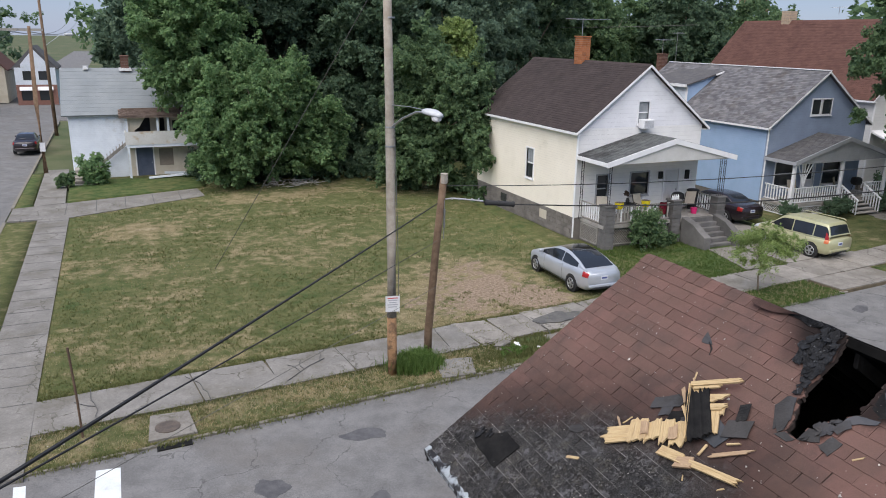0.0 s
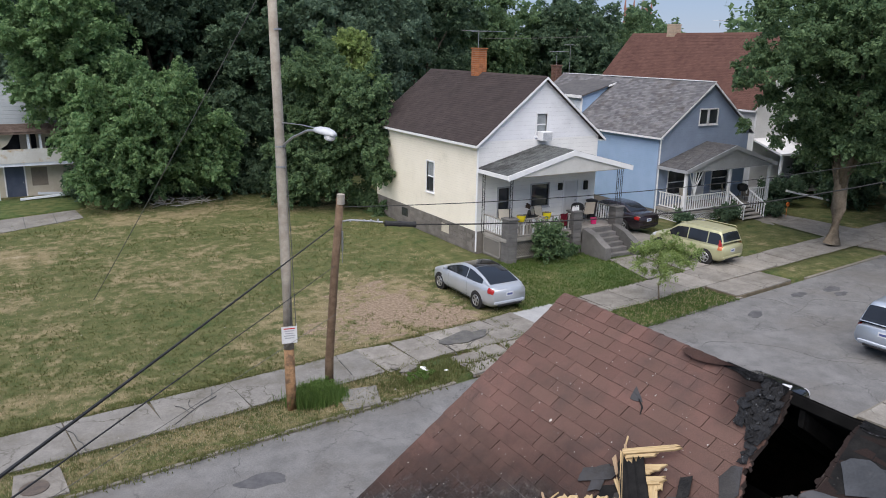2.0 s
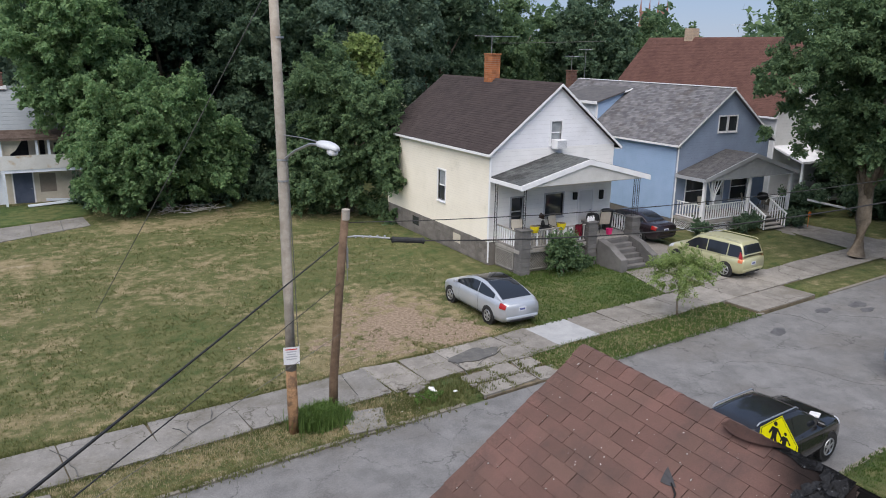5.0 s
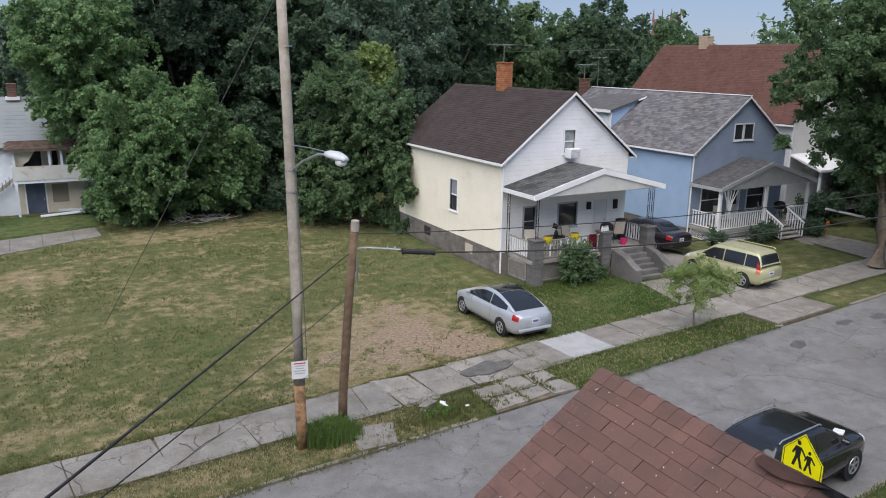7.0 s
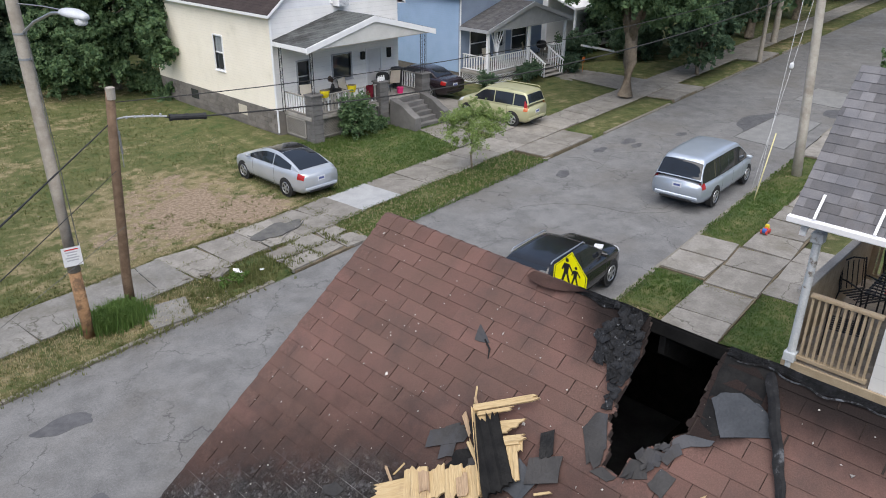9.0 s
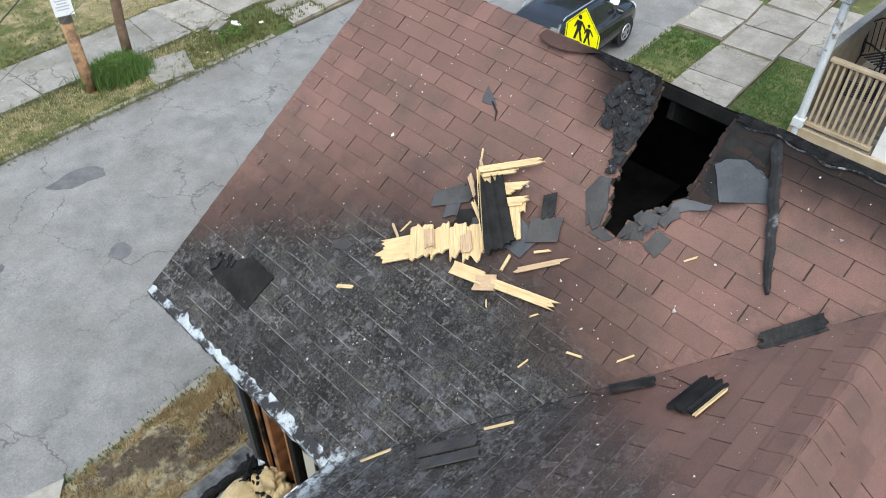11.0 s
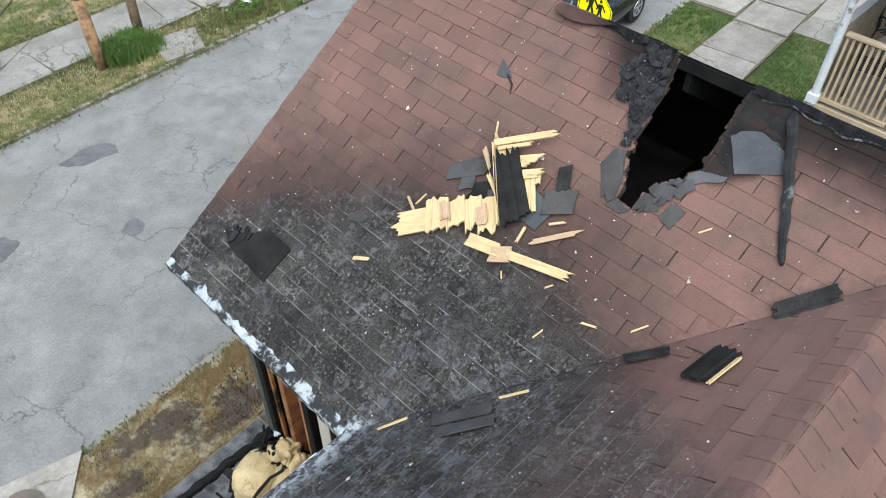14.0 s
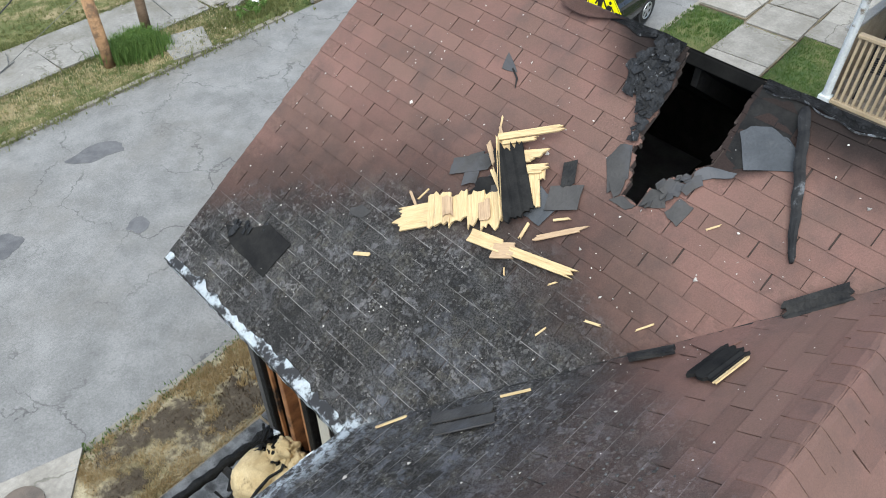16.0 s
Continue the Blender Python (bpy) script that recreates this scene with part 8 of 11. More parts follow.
def patio_chair(m, label):
    c = thing("patio_chair", (0, 0, 0), label, "chair", "patio chairs")
    for x in (-0.24, 0.24):
        bm = BM()
        tube(bm, [(x, -0.25, 0), (x, -0.24, 0.42), (x, -0.2, 0.62), (x, 0.1, 0.64), (x, 0.24, 0.62)], 0.014, 5)
        tube(bm, [(x, 0.28, 0), (x, 0.2, 0.42), (x, 0.3, 0.9)], 0.014, 5)
        part("side_frame", bm, WROUGHT, c)
    bm = BM()
    for k in range(7):
        box(bm, -0.24, 0.24, -0.25 + 0.07 * k, -0.22 + 0.07 * k, 0.41, 0.422)
    part("seat", bm, WROUGHT, c)
    bm = BM()
    for k in range(5):
        tube(bm, [(-0.2 + 0.1 * k, 0.215, 0.44), (-0.2 + 0.1 * k, 0.30, 0.88)], 0.008, 5)
    tube(bm, [(-0.24, 0.30, 0.88), (0, 0.31, 0.93), (0.24, 0.30, 0.88)], 0.013, 5)
    part("backrest", bm, WROUGHT, c)
    c.matrix_basis = m
    return c


pc = patio_chair(pose(12.1, 4.3, NDZ, 0, 0, 100), "black metal patio chair on the timber balcony")
copy_thing(pc, pose(13.3, 4.45, NDZ, 0, 0, -30))
copy_thing(pc, pose(14.3, 4.1, NDZ, 0, 0, 60))
pt = thing("patio_table", (13.3, 3.9, NDZ), "black metal patio table with a red flower pot", "table")
bm = BM()
for k in range(9):
    box(bm, 12.8 + 0.115 * k, 12.83 + 0.115 * k, 3.82, 4.32, NDZ + 0.69, NDZ + 0.705)
for y in (3.82, 4.29):
    box(bm, 12.8, 13.75, y, y + 0.03, NDZ + 0.675, NDZ + 0.69)
part("tabletop", bm, WROUGHT, pt)
for x in (12.86, 13.74):
    for y in (3.87, 4.27):
        bm = BM()
        rod(bm, (x, y, NDZ), (x, y, NDZ + 0.68), 0.014, seg=6)
        part("leg", bm, WROUGHT, pt)
bm = BM()
rod(bm, (14.5, 4.35, NDZ + 0.9), (14.5, 4.35, NDZ + 1.02), 0.07, 0.1, 10)
rod(bm, (14.5, 4.35, NDZ), (14.5, 4.35, NDZ + 0.9), 0.012, seg=6)
single("plant_stand", bm, SIGN_RED, "small red pot on a thin iron stand", "plant stand")

# ---- vehicles ----
def paint(name, a, b, rough=0.32, metal=0.55):
    return surf(name, a, b, 1.5, rough, 300, 0.0, metal=metal, spec=0.5, coat=0.5, fine=0.05)


RUBBER = surf("tyre_rubber", (0.018, 0.018, 0.018), (0.03, 0.03, 0.03), 8, 0.85, 60, 0.3)
ALLOY = surf("alloy_rim", (0.55, 0.56, 0.58), (0.45, 0.46, 0.48), 6, 0.35, 60, 0.0, metal=0.8)
TAIL_RED = surf("tail_lamp", (0.30, 0.012, 0.012), (0.38, 0.02, 0.018), 12, 0.15, 60, 0.0, spec=0.6)
HEAD_CLEAR = surf("head_lamp", (0.55, 0.57, 0.6), (0.65, 0.67, 0.7), 12, 0.12, 60, 0.0, spec=0.7)
TAIL_AMBER = surf("tail_lamp_amber", (0.55, 0.12, 0.04), (0.6, 0.2, 0.08), 12, 0.2, 60, 0.0, spec=0.6)
PLASTIC = surf("black_plastic", (0.02, 0.02, 0.021), (0.035, 0.035, 0.036), 6, 0.6, 60, 0.1)
PLATE = surf("plate_white", (0.66, 0.68, 0.72), (0.6, 0.62, 0.66), 9, 0.5, 60, 0.0)
INK = surf("plate_bars", (0.08, 0.10, 0.25), (0.1, 0.12, 0.28), 9, 0.5, 60, 0.0)


def car(name, label, mat, L, W, body, cab, base, wr, roof_mat=None, front_over=None, lamps="corner", rails=False, doors=2, split=(), tail=(0.55, 0.9), category="car", bumper=None):
    """A car along +x, standing on z = 0 with its middle at the origin.
    body: (x, bottom, top, half width) from tail to nose. cab: rear foot x, rear roof x, front roof x, front foot x, belt z rear, belt z front, roof z, half widths at belt and roof."""
    c = thing(name, (0, 0, 0), label, category)
    xs = [b[0] for b in body]
    xt, xn = xs[0], xs[-1]
    xr0, xr1, xf1, xf0, zr_, zf_, zt, wb, wt = cab

    def sm(k, x):
        return float(np.interp([x - 0.12, x - 0.06, x, x + 0.06, x + 0.12], xs, [b[k] for b in body]).mean())
    HALF = ((0.0, 0.0), (0.80, 0.0), (0.95, 0.10), (0.995, 0.30), (1.0, 0.52), (0.985, 0.72), (0.955, 0.88), (0.88, 0.97), (0.6, 1.02), (0.0, 1.035))

    def on_body(x, t, side):
        """A point on the body: t from 0 (under the middle) to 9 (on top of the middle)."""
        zb, zh, hw = sm(1, x), sm(2, x) - sm(1, x), sm(3, x)
        k = min(8, int(t))
        a, b = HALF[k], HALF[k + 1]
        f = t - k
        return Vector((x, side * hw * (a[0] + (b[0] - a[0]) * f), zb + zh * (a[1] + (b[1] - a[1]) * f)))
    kx = [xr0, xr0 + (xr1 - xr0) * 0.5, xr1, xr1 + (xf1 - xr1) * 0.33, xr1 + (xf1 - xr1) * 0.7, xf1, xf1 + (xf0 - xf1) * 0.5, xf0]
    kz = [0.02, 0.60, 0.95, 1.0, 1.0, 0.93, 0.53, 0.02]
    r_ = min(0.14, 0.5 * (xr1 - xr0))

    def on_cab(x, t, side):
        """A point on the cabin: t from 0 (belt) to 5 (middle of the roof)."""
        q = (x - xr0) / (xf0 - xr0)
        f = max(0.02, float(np.interp([x - r_, x - r_ / 2, x, x + r_ / 2, x + r_], kx, kz).mean()))
        belt = zr_ + (zf_ - zr_) * q - 0.02
        h = (zt + 0.02 - belt) * f
        wB = wb * (1.0 - 0.10 * abs(2 * q - 1) ** 2.5)
        wT = wB + (wt - wb) * f
        pts = ((wB, belt), (wB + (wT - wB) * 0.5, belt + 0.48 * h), (wT + 0.012, belt + 0.86 * h), (wT * 0.93, belt + 0.955 * h), (wT * 0.6, belt + h * 0.99), (0.0, belt + h))
        k = min(4, int(t))
        g = t - k
        return Vector((x, side * (pts[k][0] + (pts[k + 1][0] - pts[k][0]) * g), pts[k][1] + (pts[k + 1][1] - pts[k][1]) * g))

    def skin(fn, x0, x1, t0, t1, nx=14, nt_=5, off=0.006, lean=0.0, mid=False):
        """A thin panel that follows the car's skin between x0..x1 and t0..t1; mid: right across the middle."""
        bm = BM()
        rows = []
        ts = [t0 + (t1 - t0) * j / nt_ for j in range(nt_ + 1)]
        cols = [(t, 1) for t in ts] + ([(t, -1) for t in reversed(ts[:-1])] if mid else [])
        for i in range(nx + 1):
            row = []
            for t, sd_ in cols:
                sd = sd_ if mid else skin_side
                x = x0 + (x1 - x0) * i / nx + lean * (t - t0)
                p = fn(x, t, sd)
                e = 0.01
                a = fn(x + e, t, sd) - fn(x - e, t, sd)
                b = fn(x, min(t + e, 8.999 if fn is on_body else 4.999), sd) - fn(x, max(t - e, 0.0), sd)
                n = a.cross(b)
                if n.length < 1e-9:
                    n = Vector((0, sd, 0.2))
                n.normalize()
                ctr = Vector((x * 0.8, 0, 0.7))
                if n.dot(p - ctr) < 0:
                    n = -n
                row.append(bm.verts.new(p + n * off))
            rows.append(row)
        for a, b in zip(rows, rows[1:]):
            for j in range(len(a) - 1):
                bm.faces.new((a[j], a[j + 1], b[j + 1], b[j]))
        return bm
    n = 40
    bm = BM()
    rings = []
    for i in range(n + 1):
        x = xt + (xn - xt) * (0.5 - 0.5 * math.cos(math.pi * i / n))
        half = [on_body(x, k, 1) for k in range(9)] + [on_body(x, 8.9999, 1)]
        rings.append([bm.verts.new((p.x, p.y if k < 9 else 0.0, p.z)) for k, p in enumerate(half)] + [bm.verts.new((p.x, -p.y, p.z)) for p in half[-2:0:-1]])
    m = len(rings[0])
    for a, b in zip(rings, rings[1:]):
        for j in range(m):
            bm.faces.new((a[j], a[(j + 1) % m], b[(j + 1) % m], b[j]))
    bm.faces.new(rings[0][::-1])
    bm.faces.new(rings[-1])
    part("body", bm, mat, c, smooth=True)
    # cabin shell, denser at its sloping ends
    N = 56
    bm = BM()
    prev = None
    for i in range(N + 1):
        x = xr0 + (xf0 - xr0) * (0.5 - 0.5 * math.cos(math.pi * i / N))
        ts = (0, 0.5, 1, 1.5, 2, 2.5, 3, 3.5, 4, 4.5, 4.9999)
        row = [bm.verts.new(on_cab(x, t, 1)) for t in ts] + [bm.verts.new(on_cab(x, t, -1)) for t in reversed(ts[:-1])]
        if prev:
            for a in range(len(row) - 1):
                bm.faces.new((prev[a], prev[a + 1], row[a + 1], row[a]))
        prev = row
    part("cabin", bm, mat, c, smooth=True)
    lo_, hi_ = xr0 + (xr1 - xr0) * 0.42, xf0 - (xf0 - xf1) * 0.22
    cuts = [0.0, *split, 1.0]
    for skin_side in (1, -1):
        for a, b in zip(cuts, cuts[1:]):
            band = part("window_band", skin(on_cab, lo_ - 0.02, hi_ + 0.02, 0.08, 1.86, 24, 5, 0.002), PLASTIC, c, "dark window surround", smooth=True) if category == "van" and a == 0 else None
            xa, xb = lo_ + (hi_ - lo_) * a + (0.025 if a > 0 else 0), lo_ + (hi_ - lo_) * b - (0.025 if b < 1 else 0)
            part("side_window", skin(on_cab, xa, xb, 0.14, 1.80, 16, 5), CAR_GLASS, c, smooth=True)
    skin_side = 1
    part("rear_window", skin(on_cab, xr0 + (0.05 if lamps == "tall" else 0.13) * (xr1 - xr0), xr1 - (0.0 if roof_mat else 0.10) * (xr1 - xr0), 2.5 if lamps == "tall" else 3.1, 5.0, 16, 6, mid=True), CAR_GLASS, c, smooth=True)
    part("windscreen", skin(on_cab, xf1 + 0.12 * (xf0 - xf1), xf0 - 0.04 * (xf0 - xf1), 3.1, 5.0, 12, 6, mid=True), CAR_GLASS, c, smooth=True)
    if roof_mat:
        part("roof_panel", skin(on_cab, xr1 + 0.02, xf1 + 0.06, 3.1, 5.0, 10, 6, mid=True), roof_mat, c, smooth=True)
    if rails:
        for s in (1, -1):
            bm = BM()
            tube(bm, [(xr1 + 0.05, s * wt * 0.92, zt), (xr1 + 0.15, s * wt * 0.92, zt + 0.055), (xf1 - 0.15, s * wt * 0.92, zt + 0.05), (xf1 - 0.05, s * wt * 0.92, zt - 0.01)], 0.018, 6)
            part("roof_rail", bm, rails, c, "roof rail")
    # wheels stand in dark round arches
    xo = 0.0 if front_over is None else front_over
    for sx, s in [(sx, s) for sx in (-base / 2, base / 2) for s in (1, -1)]:
        x = sx + xo
        y = s * (sm(3, x) - 0.085)
        bm = BM()
        rod(bm, (x, y - s * 0.12, wr + 0.01), (x, s * (sm(3, x) + 0.003), wr + 0.01), wr + 0.045, seg=28)
        part("wheel_arch", bm, PLASTIC, c)
        w = thing("wheel", (x, y, wr), "", "")
        for k in ("label", "category"):
            if k in w:
                del w[k]
        hang(w, c)
        bm = BM()
        prof = [(0.62, 0.09), (0.90, 0.105), (0.99, 0.075), (1.0, 0.0), (0.99, -0.07), (0.90, -0.10), (0.6, -0.085)]
        sg = 24
        rr = [[bm.verts.new((x + wr * r * math.cos(2 * math.pi * i / sg), y + s * d, wr + wr * r * math.sin(2 * math.pi * i / sg))) for i in range(sg)] for r, d in prof]
        for a, b in zip(rr, rr[1:]):
            for i in range(sg):
                bm.faces.new((a[i], a[(i + 1) % sg], b[(i + 1) % sg], b[i]))
        part("tyre", bm, RUBBER, w, smooth=True)
        bm = BM()
        rod(bm, (x, y - 0.05, wr), (x, y + s * 0.08, wr), wr * 0.65, seg=24)
        part("rim", bm, PLASTIC, w)
        bm = BM()
        for k in range(5):
            t = 2 * math.pi * k / 5 + 0.3
            box(bm, 0.03, wr * 0.63, -0.03, 0.03, 0.0, 0.02, Matrix.Translation((x, y + s * 0.082, wr)) @ (Matrix.Rotation(-s * math.pi / 2, 4, "X")) @ Matrix.Rotation(t, 4, "Z"))
        rod(bm, (x, y + s * 0.07, wr), (x, y + s * 0.11, wr), 0.055, seg=10)
        tube(bm, [(x + wr * 0.62 * math.cos(2 * math.pi * i / 20), y + s * 0.092, wr + wr * 0.62 * math.sin(2 * math.pi * i / 20)) for i in range(21)], 0.02, 5)
        part("spokes", bm, ALLOY, w, "bright alloy spokes")
    # lamps, plates, mirrors, seams
    z0, z1 = tail
    for s in (1, -1):
        skin_side = s
        if lamps == "corner":
            part("tail_lamp", skin(on_body, xt + 0.02, xt + 0.30, 4.9, 6.7, 8, 4, 0.012), TAIL_RED, c, "red tail lamp", smooth=True)
        else:
            lamp = part("tail_lamp", skin(on_cab, xr0 + 0.03, xr0 + (0.20 if lamps == "high" else 0.14), 0.0, 1.1 if lamps == "high" else 0.35, 6, 5, 0.02), TAIL_RED, c, "tall red tail lamp", smooth=True)
            part("lamp_foot", skin(on_body, xt + 0.04, xt + 0.24, 5.0, 7.2, 6, 5, 0.012), TAIL_RED if lamps == "tall" else TAIL_AMBER, lamp, "", smooth=True)
        part("head_lamp", skin(on_body, xn - 0.42, xn - 0.06, 5.4, 7.3, 8, 4, 0.012), HEAD_CLEAR, c, "clear head lamp", smooth=True)
        bm = BM()
        yb = s * (wb * 0.97)
        ye = s * (wb + 0.17)
        box(bm, xf0 - 0.40, xf0 - 0.28, min(yb, ye), max(yb, ye), zf_ + 0.03, zf_ + 0.15, bev=0.03)
        part("mirror", bm, mat, c, "door mirror")
        seams = {2: (-0.62, 0.72), 4: (-0.95, 0.02, 0.98)}[doors]
        for xx in seams:
            part("door_seam", skin(on_body, xx - 0.006, xx + 0.006, 2.2, 7.4, 1, 12, 0.003, 0.012), PLASTIC, c)
        for xx in seams[:-1]:
            part("door_handle", skin(on_body, xx + 0.08, xx + 0.26, 6.0, 6.3, 4, 1, 0.025), mat, c)
        part("sill_trim", skin(on_body, -base / 2 + xo + wr + 0.06, base / 2 + xo - wr - 0.06, 1.6, 2.3, 8, 2, 0.004), PLASTIC, c)
    bm = BM()
    zp = (z0 + z1) / 2
    box(bm, xt - 0.012, xt + 0.02, -0.16, 0.16, zp - 0.08, zp + 0.08)
    pl = part("number_plate", bm, PLATE, c, "white number plate")
    bm = BM()
    box(bm, xt - 0.016, xt - 0.0125, -0.115, 0.115, zp - 0.035, zp + 0.035)
    part("plate_bar", bm, INK, pl)
    bm = BM()
    box(bm, xt - 0.03, xt + 0.12, -W * 0.40, W * 0.40, sm(1, xt) + 0.02, sm(1, xt) + 0.16, bev=0.04)
    part("bumper", bm, bumper or mat, c)
    bm = BM()
    box(bm, xt - 0.012, xt + 0.1, -W * 0.3, W * 0.3, sm(1, xt) - 0.05, sm(1, xt) + 0.03, bev=0.02)
    part("lower_trim", bm, PLASTIC, c)
    bm = BM()
    box(bm, xn - 0.12, xn + 0.012, -W * 0.3, W * 0.3, sm(1, xn) + 0.03, sm(1, xn) + 0.17, bev=0.02)
    part("grille", bm, PLASTIC, c)
    return c


def park(c, x, y, deg):
    c.matrix_basis = pose(x, y, -0.0, 0, 0, deg)


SILVER = paint("silver_paint", (0.50, 0.53, 0.57), (0.45, 0.48, 0.52), 0.28, 0.4)
GREEN_METAL = paint("yellow_green_paint", (0.50, 0.49, 0.30), (0.45, 0.44, 0.265), 0.3, 0.25)
VAN_BLUE = paint("silver_blue_paint", (0.44, 0.49, 0.56), (0.39, 0.44, 0.51), 0.28, 0.4)
MAROON = paint("black_cherry_paint", (0.022, 0.016, 0.020), (0.03, 0.02, 0.025), 0.22, 0.2)
BLACKP = paint("black_paint", (0.012, 0.012, 0.014), (0.02, 0.02, 0.022), 0.18, 0.1)
GLASS_ROOF = glass_mat("black_glass_roof", (0.012, 0.012, 0.014), 0.08)

coupe = car("coupe", "silver two-door coupe with black glass roof parked on the grass", SILVER, 4.42, 1.75,
            [(-2.21, 0.36, 0.92, 0.70), (-2.05, 0.22, 1.00, 0.80), (-1.5, 0.20, 1.02, 0.875), (-0.6, 0.19, 0.97, 0.88), (0.6, 0.19, 0.95, 0.875), (1.2, 0.19, 0.92, 0.87), (1.8, 0.20, 0.84, 0.83), (2.1, 0.22, 0.72, 0.74), (2.21, 0.34, 0.60, 0.60)],
            (-2.02, -0.72, 0.20, 1.34, 0.98, 0.92, 1.42, 0.79, 0.60), 2.70, 0.32, roof_mat=GLASS_ROOF, front_over=0.07, doors=2, split=(0.40,), tail=(0.60, 0.84))
park(coupe, 16.33, 24.47, 90)
soul = car("box_car", "yellow-green boxy hatchback with white pillars parked in the driveway", GREEN_METAL, 4.12, 1.79,
           [(-2.05, 0.40, 0.95, 0.80), (-1.98, 0.25, 1.0, 0.86), (-1.3, 0.22, 1.0, 0.895), (0.0, 0.21, 1.0, 0.895), (1.0, 0.21, 1.0, 0.89), (1.6, 0.22, 0.96, 0.86), (1.95, 0.25, 0.84, 0.78), (2.05, 0.38, 0.66, 0.66)],
           (-2.0, -1.8, 0.42, 1.15, 0.98, 0.98, 1.66, 0.85, 0.70), 2.55, 0.34, rails=GREEN_METAL, front_over=0.06, lamps="high", doors=4, split=(0.24, 0.60), tail=(0.62, 0.82))
park(soul, 28.92, 24.6, 96)
sedan = car("sedan", "black-cherry sedan parked up the driveway", MAROON, 4.8, 1.82,
            [(-2.4, 0.42, 0.95, 0.72), (-2.25, 0.25, 1.05, 0.84), (-1.5, 0.22, 1.07, 0.90), (0, 0.2, 1.0, 0.91), (1.3, 0.2, 0.97, 0.90), (2.0, 0.22, 0.88, 0.84), (2.4, 0.34, 0.66, 0.66)],
            (-1.75, -0.95, 0.45, 1.3, 1.05, 0.98, 1.46, 0.78, 0.58), 2.78, 0.33, doors=4, split=(0.18, 0.55), tail=(0.66, 0.86))
park(sedan, 30.15, 31.2, 92)
van = car("minivan", "silver-blue minivan parked at the kerb", VAN_BLUE, 5.1, 1.95,
          [(-2.55, 0.42, 0.98, 0.86), (-2.45, 0.28, 1.04, 0.92), (-1.6, 0.24, 1.04, 0.975), (0.3, 0.23, 1.02, 0.975), (1.4, 0.23, 1.02, 0.96), (2.1, 0.25, 0.94, 0.88), (2.45, 0.3, 0.78, 0.76), (2.55, 0.4, 0.64, 0.64)],
          (-2.52, -2.2, 0.75, 1.75, 1.0, 0.99, 1.79, 0.92, 0.74), 3.08, 0.34, front_over=0.1, lamps="tall", doors=4, split=(0.33, 0.68), tail=(0.74, 0.94), category="van")
park(van, 26.75, 13.05, 3.5)
black = car("black_car", "glossy black crossover parked at the near kerb", BLACKP, 4.5, 1.83,
            [(-2.25, 0.42, 1.0, 0.78), (-2.1, 0.27, 1.06, 0.87), (-1.3, 0.23, 1.07, 0.91), (0.0, 0.22, 1.04, 0.915), (1.1, 0.22, 1.03, 0.91), (1.75, 0.23, 0.97, 0.87), (2.1, 0.26, 0.86, 0.77), (2.25, 0.4, 0.66, 0.62)],
            (-2.0, -1.45, 0.3, 1.2, 1.04, 1.0, 1.56, 0.82, 0.63), 2.65, 0.34, rails=ALLOY, front_over=0.05, doors=4, split=(0.2, 0.58), tail=(0.72, 0.92))
park(black, 16.3, 12.12, 5)
bm = BM()
box(bm, -0.17, 0.17, -0.12, 0.12, 0.0, 0.05, pose(17.62, 11.75, 1.03, 0, 8, 25), bev=0.01)
single("white_box", bm, SIGN_WHITE, "small white carton lying on the black car's bonnet", "box")
far_car = copy_thing(sedan, pose(-6.75, 68.5, 0, 0, 0, 90))
tagged(far_car, "dull brown car parked far up the side street", "car")

# ---- trees and shrubs ----
def lumps_in(cx, cy, cz, rx, ry, rz, n, r0, r1, rg, flat=0.25):
    """Centres and sizes of leaf clumps through an uneven egg-shaped crown."""
    out = []
    for _ in range(n):
        d = Vector((rg.gauss(0, 1), rg.gauss(0, 1), rg.gauss(0, 1))).normalized()
        k = rg.random() ** 0.45
        s = 1.0 + 0.32 * noise.noise(d * 1.7 + Vector((cx, cy, cz)))
        r = rg.uniform(r0, r1)
        out.append((cx + d.x * (rx * k * s - r * 0.5), cy + d.y * (ry * k * s - r * 0.5), max(r * 0.6, cz + d.z * (rz * k * s - r * 0.4)), r))
    return out


